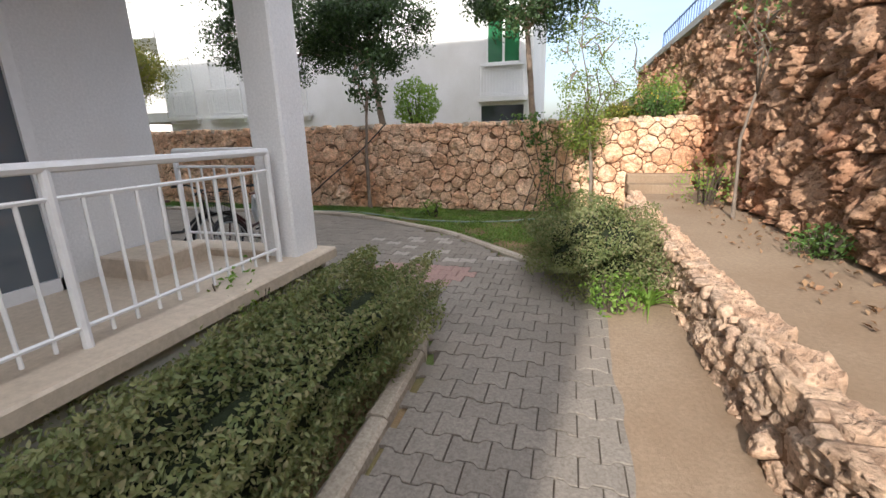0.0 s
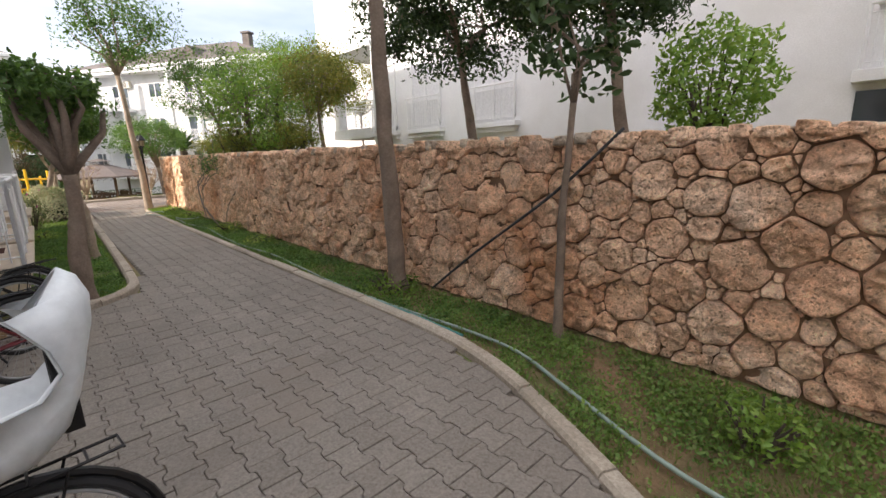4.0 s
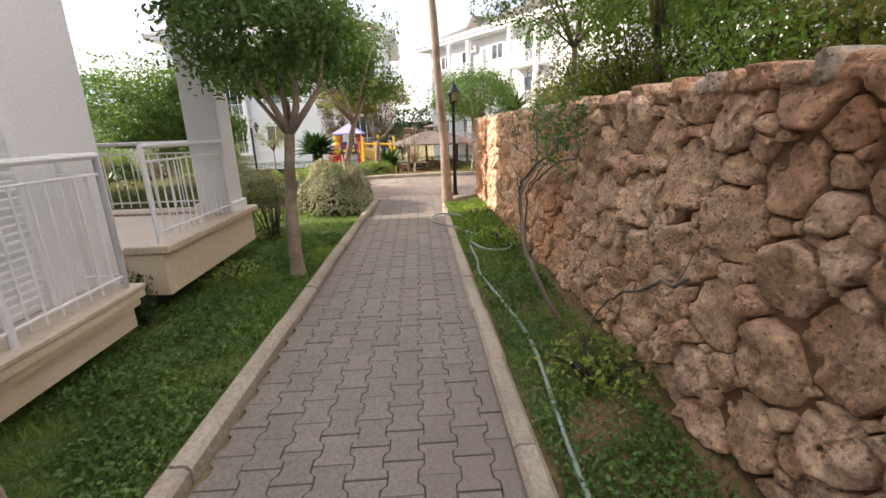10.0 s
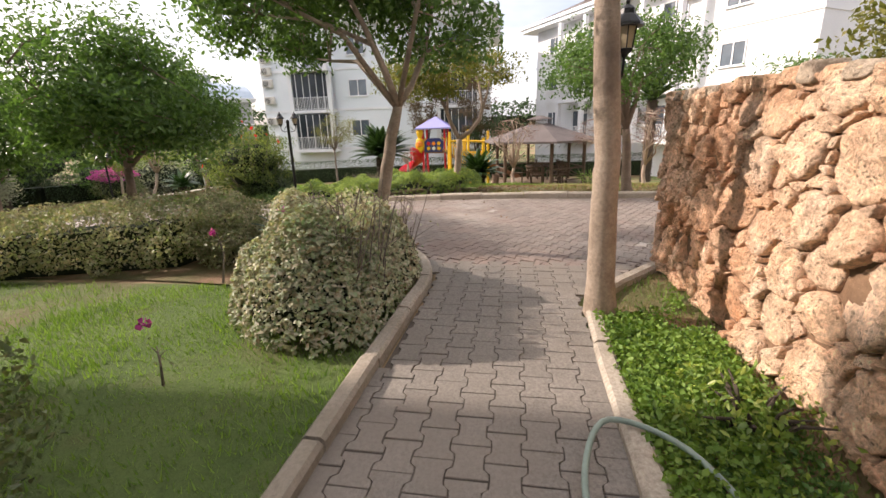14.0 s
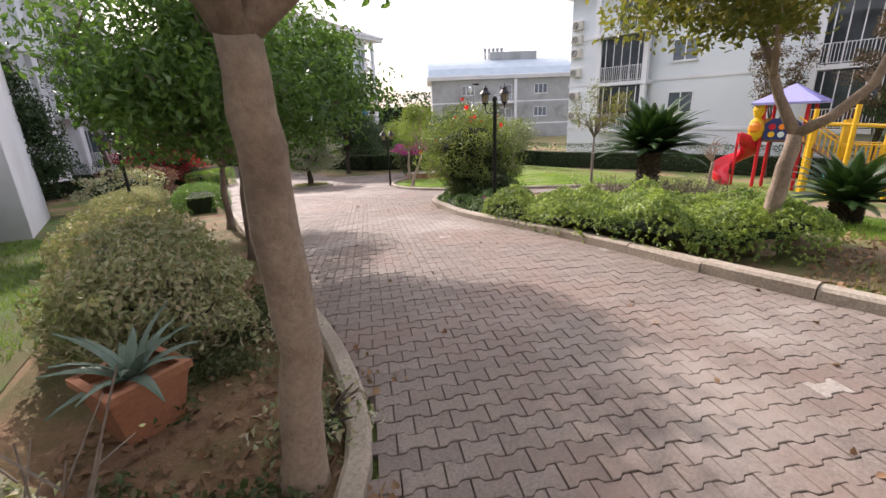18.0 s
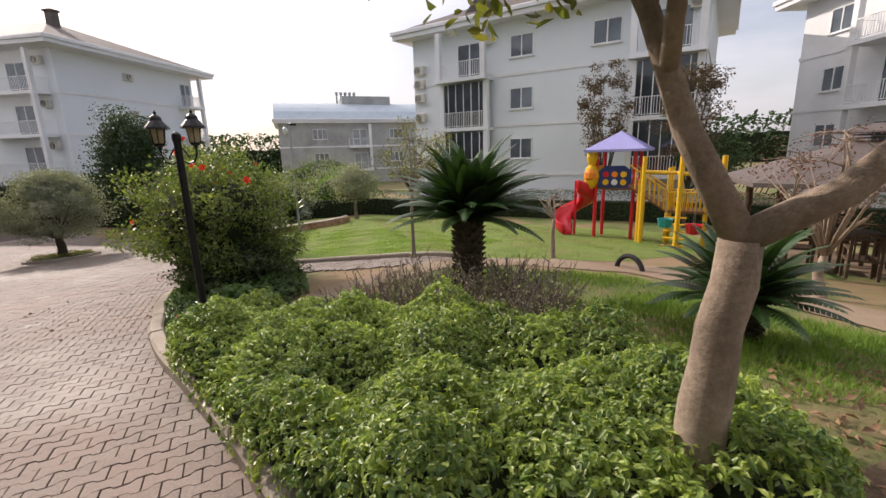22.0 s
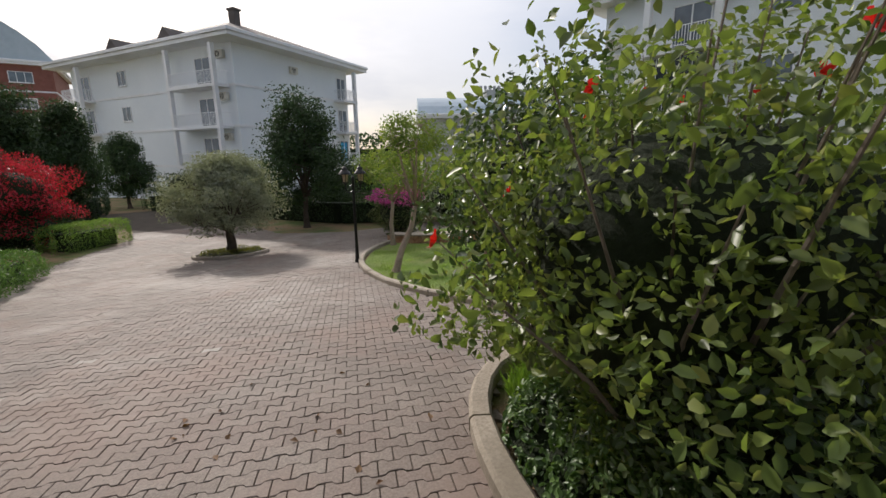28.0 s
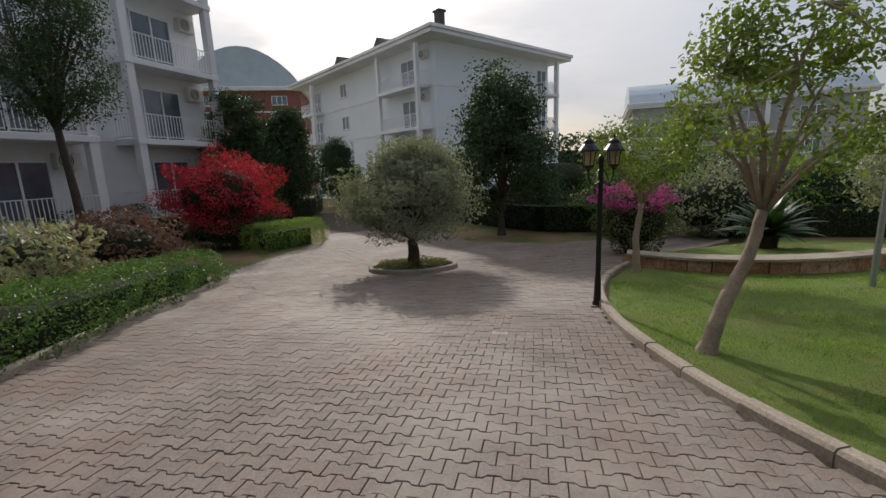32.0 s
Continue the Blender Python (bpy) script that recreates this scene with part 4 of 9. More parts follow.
# ---- plants ----
def tree(label, at, trunk, crown, n, leaf, mat, bark=None, clusters=40, spread=0.28, limbs=7, seed=1, r0=0.09, aspect=0.5, category="tree", name="tree", flat=0.0, group="", arms=(), fine=False):
    """A tree. trunk: points (dx, dy, z) from the foot up to the fork; crown: a list of (dx, dy, z, rx, ry, rz) masses about which leaf clusters gather."""
    rng, nr = random.Random(seed), np.random.default_rng(seed)
    z0 = lie(at[0], at[1]) if len(at) < 3 else at[2]
    ob = thing(name, label, category, (at[0], at[1], z0), group=group)
    s = Shape()
    pts = [Vector(p) for p in trunk]
    k = len(pts) - 1
    fine = []
    for i in range(k):
        for t in range(4):
            p = pts[i].lerp(pts[i + 1], t / 4)
            fine.append(p + Vector((rng.uniform(-1, 1), rng.uniform(-1, 1), 0)) * r0 * 0.10)
    fine.append(pts[-1])
    m = len(fine)
    rad = [r0 * (1.0 - 0.38 * i / (m - 1)) * (1.35 if i == 0 else 1.0) * rng.uniform(0.94, 1.06) for i in range(m)]
    s.tube([fine[0] - Vector((0, 0, 0.12))] + fine, [rad[0] * 1.2] + rad, 10)
    part("trunk", s, bark or M_BARK, ob, smooth=True)
    fork = pts[-1]
    cs = []
    for c in range(clusters):
        mass = crown[c % len(crown)]
        d = Vector((rng.gauss(0, 1), rng.gauss(0, 1), rng.gauss(0, 1))).normalized() * rng.uniform(0.35, 1.0) ** 0.5
        cs.append(Vector((mass[0] + d.x * mass[3], mass[1] + d.y * mass[4], mass[2] + d.z * mass[5])))
    br = Shape()
    heads = []
    for arm in arms:
        ar = rad[-1] * (0.86 if arm[0] == trunk[-1] else 0.5)
        part("limb", Shape().tube([Vector(p) for p in arm], [ar * (1 - 0.55 * i / (len(arm) - 1)) for i in range(len(arm))], 9), bark or M_BARK, ob, smooth=True)
        heads += [Vector(p) for p in arm[2:]]
    for i in range(limbs):
        tip = cs[(i * 7) % len(cs)]
        a = fork.lerp(tip, 0.35) + Vector((rng.uniform(-0.1, 0.1), rng.uniform(-0.1, 0.1), 0.12 * (tip - fork).length))
        b = fork.lerp(tip, 0.7) + Vector((rng.uniform(-0.1, 0.1), rng.uniform(-0.1, 0.1), 0.08))
        ra = rad[-1] * rng.uniform(0.5, 0.8)
        part("limb", Shape().tube([fork - Vector((0, 0, 0.03)), a, b, tip], [ra, ra * 0.75, ra * 0.5, ra * 0.15], 7), bark or M_BARK, ob, smooth=True)
        heads += [a, b, tip]
    for c in cs:
        h = min(heads, key=lambda p: (p - c).length)
        if (h - c).length > 0.05:
            mid = h.lerp(c, 0.5) + Vector((rng.uniform(-0.06, 0.06), rng.uniform(-0.06, 0.06), 0.05))
            br.tube([h, mid, c], [0.014, 0.009, 0.004], 5, cap=False)
    if br.v:
        tagged(part("branchwork", br, bark or M_BARK, ob, smooth=True), kind="stuff")
    if n:
        per = max(1, n // len(cs))
        C = np.array([tuple(c) for c in cs])
        P = np.repeat(C, per, 0) + np.clip(nr.normal(size=(per * len(cs), 3)), -1.5, 1.5) * spread * np.array([1, 1, 0.75]) * nr.uniform(0.5, 1.2, (len(cs), 1)).repeat(per, 0)
        N = unit(P - C.mean(0)) + np.array([0, 0, 0.5])
        part("crown", leaf_mesh("crown", P, N, leaf, mat, nr, aspect, fine=fine), None, ob)
    return ob


def bush(label, at, radii, n, leaf, mat, seed=1, boxy=2.0, lift=0.0, category="shrub", name="bush", shell=0.35, core=True, z=None, rz=0, aspect=0.5, lumps=0.12, bark=None, group="", fine=False, vase=0.0):
    """A shrub: leaves gathered near the surface of a lumpy rounded body over a twiggy heart."""
    nr, rng = np.random.default_rng(seed), random.Random(seed)
    zz = lie(at[0], at[1]) if z is None else z
    ob = thing(name, label, category, (at[0], at[1], zz), rz, group=group)
    rx, ry, h = radii
    D = nr.normal(size=(n, 3))
    D /= (np.abs(D) ** boxy).sum(1, keepdims=True) ** (1 / boxy)
    k = 1 + lumps * (np.sin(D[:, 0] * 7 + seed) * np.sin(D[:, 1] * 6 + 2 * seed) + np.sin(D[:, 2] * 8 + D[:, 0] * 5)) + nr.normal(size=n) * 0.035
    P = D * (k * (1 - shell * nr.uniform(0, 1, n) ** 2))[:, None] * np.array([rx, ry, h / 2]) + np.array([0, 0, h / 2 + lift])
    P[:, :2] *= (1 - vase * np.clip(1 - (P[:, 2:] - lift) / h, 0, 1))
    keep = P[:, 2] > 0.01
    part("foliage", leaf_mesh("foliage", P[keep], D[keep], leaf, mat, nr, aspect, fine=fine), None, ob)
    s = Shape()
    for i in range(14):
        a = rng.uniform(0, 6.28)
        e = Vector((math.cos(a) * rx * rng.uniform(0.3, 0.85), math.sin(a) * ry * rng.uniform(0.3, 0.85), lift + h * rng.uniform(0.5, 0.95)))
        b = Vector((math.cos(a) * rx * 0.15, math.sin(a) * ry * 0.15, -0.05))
        s.tube([b, b.lerp(e, 0.5) + Vector((0, 0, 0.06)), e], [0.016, 0.011, 0.004], 5)
    tagged(part("branchwork", s, bark or M_BARKDARK, ob), kind="stuff")
    # closed dark body in place of the shade inside the shrub
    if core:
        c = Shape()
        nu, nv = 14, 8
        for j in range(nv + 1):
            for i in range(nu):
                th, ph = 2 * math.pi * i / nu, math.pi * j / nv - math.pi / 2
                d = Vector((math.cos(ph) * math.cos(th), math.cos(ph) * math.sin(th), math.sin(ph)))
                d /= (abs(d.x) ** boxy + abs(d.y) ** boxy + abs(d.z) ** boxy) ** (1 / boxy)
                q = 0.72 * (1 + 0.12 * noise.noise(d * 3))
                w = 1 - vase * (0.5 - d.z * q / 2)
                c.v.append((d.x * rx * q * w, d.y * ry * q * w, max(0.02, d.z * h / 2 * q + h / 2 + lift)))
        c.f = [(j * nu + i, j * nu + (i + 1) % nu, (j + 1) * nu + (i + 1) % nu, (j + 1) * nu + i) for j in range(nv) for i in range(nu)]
        part("shade_core", c, M_CORE, ob, smooth=True)
    return ob


def hedge(label, line, width, height, n, leaf, mat, seed=1, boxy=4.0, name="hedge", up=0.0, lumps=0.06, core=None, aspect=0.5):
    """A clipped hedge along a line in plan."""
    nr = np.random.default_rng(seed)
    ob = thing(name, label, "hedge", (line[0][0], line[0][1], lie(*line[0])))
    ox, oy, oz = line[0][0], line[0][1], lie(*line[0])
    pts = np.array(line, float)
    seg = np.linalg.norm(np.diff(pts, axis=0), axis=1)
    cum = np.r_[0, np.cumsum(seg)]
    s = nr.uniform(0, cum[-1], n)
    i = np.clip(np.searchsorted(cum, s) - 1, 0, len(seg) - 1)
    d = np.diff(pts, axis=0)[i] / seg[i][:, None]
    c = pts[i] + d * (s - cum[i])[:, None]
    nrm = np.stack([-d[:, 1], d[:, 0]], 1)
    th = nr.uniform(-0.85, math.pi + 0.85, n)
    a, b = np.cos(th), np.sin(th)
    q = (np.abs(a) ** boxy + np.abs(b) ** boxy) ** (-1 / boxy)
    q *= 1 + lumps * np.sin(s * 5.0 + th * 3) * np.sin(s * 2.3 + 1) + nr.normal(size=n) * 0.025
    q *= 1 - 0.3 * nr.uniform(0, 1, n) ** 2
    endfade = np.clip(np.minimum(s, cum[-1] - s) / 0.25, 0.55, 1)
    off, hz = a * q * width / 2 * endfade, np.clip(0.5 + b * q * 0.5, 0.02, None) * height * endfade ** 0.4
    x, y = c[:, 0] + nrm[:, 0] * off, c[:, 1] + nrm[:, 1] * off
    g = np.array([lie(p, r) for p, r in zip(c[:, 0], c[:, 1])])
    P = np.stack([x - ox, y - oy, g + hz + up - oz], 1)
    N = np.stack([nrm[:, 0] * a, nrm[:, 1] * a, np.maximum(b, 0.15)], 1)
    part("foliage", leaf_mesh("foliage", P, N, leaf, mat, nr, aspect), None, ob)
    # dark blocks along the line paint the hedge's inner shade
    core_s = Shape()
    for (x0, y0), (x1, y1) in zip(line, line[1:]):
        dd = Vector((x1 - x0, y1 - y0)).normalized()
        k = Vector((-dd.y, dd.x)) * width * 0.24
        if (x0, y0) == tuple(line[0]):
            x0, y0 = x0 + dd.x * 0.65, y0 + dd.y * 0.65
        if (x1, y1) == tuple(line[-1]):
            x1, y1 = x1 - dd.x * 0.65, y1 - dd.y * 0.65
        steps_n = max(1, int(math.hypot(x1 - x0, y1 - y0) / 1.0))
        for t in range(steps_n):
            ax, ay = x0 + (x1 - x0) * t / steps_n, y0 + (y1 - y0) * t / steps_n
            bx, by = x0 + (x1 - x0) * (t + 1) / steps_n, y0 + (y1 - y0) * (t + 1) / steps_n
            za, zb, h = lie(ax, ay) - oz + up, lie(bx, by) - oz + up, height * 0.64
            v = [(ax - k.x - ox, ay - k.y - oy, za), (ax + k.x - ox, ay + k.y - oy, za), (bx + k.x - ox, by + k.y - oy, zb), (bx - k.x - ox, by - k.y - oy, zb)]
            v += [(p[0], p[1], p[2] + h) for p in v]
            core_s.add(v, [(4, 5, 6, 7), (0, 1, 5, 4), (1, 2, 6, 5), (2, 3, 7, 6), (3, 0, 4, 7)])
    part("shade_core", core_s, M_CORE, ob)
    return ob


def mound(label, poly, height, n, leaf, mat, seed=1, name="ground_cover", aspect=0.5, lumps=0.25, edge=0.35, category="shrub", fine=False, rosette=1):
    """A low leafy mass that covers an outline in plan, sinking to its edge."""
    nr = np.random.default_rng(seed)
    xs, ys = [p[0] for p in poly], [p[1] for p in poly]
    ox, oy = sum(xs) / len(xs), sum(ys) / len(ys)
    oz = lie(ox, oy)
    ob = thing(name, label, category, (ox, oy, oz))

    def top(X, Y):
        d = np.full(len(X), 9.0)
        for i in range(len(poly)):
            (x0, y0), (x1, y1) = poly[i], poly[(i + 1) % len(poly)]
            L2 = (x1 - x0) ** 2 + (y1 - y0) ** 2
            t = np.clip(((X - x0) * (x1 - x0) + (Y - y0) * (y1 - y0)) / L2, 0, 1)
            d = np.minimum(d, np.hypot(X - x0 - t * (x1 - x0), Y - y0 - t * (y1 - y0)))
        e = np.clip(d / edge, 0, 1)
        return height * np.sqrt(1 - (1 - e) ** 2) * (1 + lumps * (0.5 * np.sin(3.1 * X + 1.9 * Y + seed) + 0.45 * np.sin(5.3 * Y - 2.7 * X + 2 * seed) + 0.9 * np.abs(np.sin(3.6 * X + 2.2 * Y + 1) * np.sin(4.1 * Y - 2.4 * X)) + 0.14 * np.sin(13.0 * X - 11.0 * Y) - 0.35))
    X, Y = nr.uniform(min(xs), max(xs), 3 * n), nr.uniform(min(ys), max(ys), 3 * n)
    k = inside(poly, X, Y)
    X, Y = X[k][:n // rosette], Y[k][:n // rosette]
    H = top(X, Y)
    e = 0.05
    N = np.stack([H - top(X + e, Y), H - top(X, Y + e), np.full(len(X), e)], 1)
    Z = H * (1 - (0.45 if rosette == 1 else 0.3) * nr.uniform(0, 1, len(X)) ** 2) + nr.normal(size=len(X)) * 0.015
    g = np.array([lie(a, b) for a, b in zip(X, Y)])
    P = np.stack([X - ox, Y - oy, g + np.maximum(Z, 0.015) - oz], 1)
    if rosette > 1:
        # leaves spring in whorls from the shoot tips
        N0 = np.repeat(unit(N), rosette, 0)
        R = nr.normal(size=N0.shape)
        R = unit(R - N0 * (R * N0).sum(1, keepdims=True))
        P = np.repeat(P, rosette, 0) + R * leaf * 0.5 * nr.uniform(0.5, 1.1, (len(R), 1)) + N0 * leaf * nr.uniform(-0.5, 0.3, (len(R), 1))
        N = N0 * 0.55 + R * 0.4 + np.array([0, 0, 0.6])
        part("foliage", leaf_mesh("foliage", P, unit(N), leaf, mat, nr, aspect, 0.3, fine=fine, along=R), None, ob)
    else:
        part("foliage", leaf_mesh("foliage", P, unit(N), leaf, mat, nr, aspect, 0.55, fine=fine), None, ob)
    # dark sheet below the leaves, painted as the shade under them
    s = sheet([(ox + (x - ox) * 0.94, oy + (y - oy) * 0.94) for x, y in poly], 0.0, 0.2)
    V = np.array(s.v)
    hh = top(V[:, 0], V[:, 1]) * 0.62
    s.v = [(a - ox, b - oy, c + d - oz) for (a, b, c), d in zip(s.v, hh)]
    part("shade_core", s, M_CORE, ob, smooth=True)
    return ob


def cycad(label, at, trunk_h, r, fronds, length, seed=1, name="cycad", z=None):
    """A cycad: a rough stout stem and a crown of arching fronds with narrow leaflets."""
    rng = random.Random(seed)
    ob = thing(name, label, "palm", (at[0], at[1], lie(*at) if z is None else z))
    s = Shape().lathe(0, 0, [(r * 1.15, -0.05)] + [(r * (1 + 0.12 * (i % 2)), trunk_h * i / 14) for i in range(1, 15)], 12)
    for i in range(150):
        a, h = i * 2.4, trunk_h * (i + 0.5) / 150
        p = Vector((math.cos(a) * r, math.sin(a) * r, h))
        s.tube([p, p + Vector((math.cos(a) * 0.06, math.sin(a) * 0.06, 0.035))], [0.028, 0.008], 4)
    part("trunk", s, M_BARKDARK, ob)
    for i in range(fronds):
        a = i * 2.399 + rng.uniform(-0.15, 0.15)
        rise = math.radians(86 - 68 * (i / fronds) + rng.uniform(-6, 6))
        L = length * rng.uniform(0.85, 1.1)
        out = Vector((math.cos(a), math.sin(a), 0))
        p, ang = Vector((0, 0, trunk_h)), rise
        rows = 24
        S = Shape()
        for k in range(rows):
            d = out * math.cos(ang) + Vector((0, 0, math.sin(ang)))
            q = p + d * L / rows
            w = 0.095 * length * math.sin(math.pi * min(1, (k + 2) / (rows + 1)) ** 0.75) + 0.015
            side = Vector((-out.y, out.x, 0))
            nrm = side.cross(d)
            tips = [p + side * sg * w + d * w * 0.6 + nrm * 0.3 * w for sg in (-1, 1)]
            j = len(S.v)
            S.v += [p, tips[0], tips[0] + d * L / rows * 0.75, tips[1], tips[1] + d * L / rows * 0.75]
            nx = j + 5 if k < rows - 1 else j
            S.f += [(j, j + 1, j + 2, nx), (j, nx, j + 4, j + 3)] if k < rows - 1 else [(j, j + 1, j + 2), (j, j + 4, j + 3)]
            p, ang = q, ang - math.radians(1.4 + 1.8 * k / rows)
        part("frond", S, L_CYCAD, ob)
    return ob


def grass(label, poly, n, hmin, hmax, mat, seed=1, bare=-1.1):
    """Grass blades scattered over an outline in plan."""
    nr = np.random.default_rng(seed)
    xs, ys = [p[0] for p in poly], [p[1] for p in poly]
    X, Y = nr.uniform(min(xs), max(xs), 4 * n), nr.uniform(min(ys), max(ys), 4 * n)
    k = inside(poly, X, Y)
    patch = np.sin(X * 2.1 + 1) * np.sin(Y * 2.7) + np.sin(X * 0.9 + Y * 1.3) + nr.uniform(-1.2, 1.2, len(X)) > bare
    k &= patch
    X, Y = X[k][:n], Y[k][:n]
    n = len(X)
    Z = np.array([lie(a, b) for a, b in zip(X, Y)])
    h = nr.uniform(hmin, hmax, n) * (1 + 0.5 * np.sin(X * 3) * np.sin(Y * 3.3))
    a = nr.uniform(0, 6.283, n)
    w = nr.uniform(0.003, 0.006, n) + h * 0.02
    lean = nr.uniform(0.1, 0.8, n) * h
    b = nr.uniform(0, 6.283, n)
    B = np.stack([X, Y, Z], 1)
    S = np.stack([np.cos(a) * w, np.sin(a) * w, 0 * a], 1)
    T = B + np.stack([np.cos(b) * lean, np.sin(b) * lean, h], 1)
    ob = part("grass", quick_mesh("grass", np.stack([B - S, B + S, T], 1), 3, mat), None)
    return tagged(ob, label, "grass", kind="stuff")


def twigs(label, at, height, radius, n, mat, seed=1, leafmat=None, nleaf=0, leaf=0.03, name="bare_shrub", z=None, lean=0.5):
    """A bare, many-stemmed shrub."""
    rng, nr = random.Random(seed), np.random.default_rng(seed)
    zz = lie(*at) if z is None else z
    ob = thing(name, label, "shrub", (at[0], at[1], zz))
    s, tips = Shape(), []
    for i in range(n):
        a = rng.uniform(0, 6.28)
        b = Vector((math.cos(a), math.sin(a), 0)) * radius * rng.uniform(0, 0.8)
        h = height * rng.uniform(0.5, 1.1)
        e = b + Vector((math.cos(a) * lean * h * rng.uniform(0, 1), math.sin(a) * lean * h * rng.uniform(0, 1), h))
        m = b.lerp(e, 0.5) + Vector((rng.uniform(-0.05, 0.05), rng.uniform(-0.05, 0.05), 0))
        s.tube([b - Vector((0, 0, 0.05)), m, e], [0.008, 0.006, 0.003], 4, cap=False)
        for j in range(3):
            o = b.lerp(e, rng.uniform(0.4, 0.95))
            t = o + Vector((rng.uniform(-1, 1), rng.uniform(-1, 1), rng.uniform(0.2, 1))) * h * 0.22
            s.tube([o, t], [0.004, 0.002], 3, cap=False)
            tips += [o, t]
    tagged(part("stemwork", s, mat, ob), kind="stuff")
    if nleaf:
        P = np.array([tuple(tips[rng.randrange(len(tips))]) for _ in range(nleaf)]) + nr.normal(size=(nleaf, 3)) * 0.03
        part("foliage", leaf_mesh("foliage", P, nr.normal(size=(nleaf, 3)), leaf, leafmat, nr), None, ob)
    return ob


def creepers(label, poly, n, leaf, mat, seed=1, bare=0.5, high=0.06):
    """Low creeping weeds in loose patches over an outline in plan."""
    nr = np.random.default_rng(seed)
    xs, ys = [p[0] for p in poly], [p[1] for p in poly]
    X, Y = nr.uniform(min(xs), max(xs), 8 * n), nr.uniform(min(ys), max(ys), 8 * n)
    patch = np.sin(X * 1.7 + seed) * np.sin(Y * 3.1 + X) + 0.7 * np.sin(X * 4.3 - Y * 3.7 + seed) + 0.5 * np.sin(X * 9.1 + Y * 8.3) + nr.normal(size=len(X)) * 0.35 > bare
    k = inside(poly, X, Y) & patch
    X, Y = X[k][:n], Y[k][:n]
    P = np.stack([X, Y, np.array([lie(a, b) for a, b in zip(X, Y)]) + 0.015 + nr.uniform(0, 1, len(X)) ** 1.5 * high], 1)
    D = nr.normal(size=P.shape) * 0.5 + np.array([0, 0, 1.0])
    return tagged(part("weeds", leaf_mesh("weeds", P, D, leaf, mat, nr, 0.7, fine=False), None), label, "weeds", kind="stuff")


# ---- buildings ----
def railing(parent, a, b, z0, z1, mat=None, step=0.11, r=0.008, top=0.022, posts=True, name="railing"):
    """A steel railing from a to b in plan: posts, handrail, lower rail and thin bars, as one assembly of parts."""
    mat = mat or M_METALWHITE
    a, b = Vector((*a, 0)), Vector((*b, 0))
    L, d = (b - a).length, (b - a).normalized()
    rail = part(name, Shape().tube([a + Vector((0, 0, z1)), b + Vector((0, 0, z1))], top, 8), mat, parent)
    for z in (z0 + 0.09, z1 - 0.12):
        part("rail", Shape().tube([a + Vector((0, 0, z)), b + Vector((0, 0, z))], 0.011, 6), mat, rail)
    n = max(2, round(L / step))
    for k in range(1, n):
        p = a + d * (L * k / n)
        if posts and k % max(3, round(n / max(1, round(L / 1.1)))) == 0:
            part("post", Shape().tube([p + Vector((0, 0, z0)), p + Vector((0, 0, z1))], 0.021, 8), mat, rail)
        else:
            part("bar", Shape().tube([p + Vector((0, 0, z0 + 0.03)), p + Vector((0, 0, z1 - 0.11))], r, 5), mat, rail)
    for p in (a, b):
        part("post", Shape().tube([p + Vector((0, 0, z0)), p + Vector((0, 0, z1))], 0.021, 8), mat, rail)
    return rail


def window(parent, m, w, h, sashes=2, gl=None, frame_mat=None, sill=True):
    """A window in a wall whose outside is local -y: frame, panes and sill."""
    gl, fm = gl or M_GLASSBLUE, frame_mat or M_METALWHITE
    s = Shape()
    for x0, z0, x1, z1 in ((-w / 2, 0, w / 2, 0.06), (-w / 2, h - 0.06, w / 2, h), (-w / 2, 0, -w / 2 + 0.06, h), (w / 2 - 0.06, 0, w / 2, h)):
        s.box(x0, -0.03, z0, x1, 0.05, z1)
    for k in range(1, sashes):
        x = -w / 2 + w * k / sashes
        s.box(x - 0.035, -0.025, 0.06, x + 0.035, 0.05, h - 0.06)
    ob = part("window", s, fm, parent, m=m)
    for k in range(sashes):
        x0, x1 = -w / 2 + w * k / sashes, -w / 2 + w * (k + 1) / sashes
        part("pane", Shape().box(x0 + 0.035, 0.01, 0.06, x1 - 0.035, 0.025, h - 0.06), gl, ob)
    if sill:
        part("sill", Shape().box(-w / 2 - 0.06, -0.09, -0.06, w / 2 + 0.06, 0.05, 0.0), M_WHITE, ob)
    return ob


def ac_unit(parent, m):
    body = part("air_conditioner", Shape().box(-0.4, -0.3, 0, 0.4, 0, 0.56, 0.02), M_AC, parent, "ivory outdoor air-conditioning unit", m=m)
    ring = Shape()
    for r in (0.22, 0.15, 0.08):
        ring.tube([(-0.1 + r * math.cos(a), -0.31, 0.28 + r * math.sin(a)) for a in (i * math.pi / 8 for i in range(17))], 0.014, 5)
    part("fan_grille", ring, M_BLACK, body)


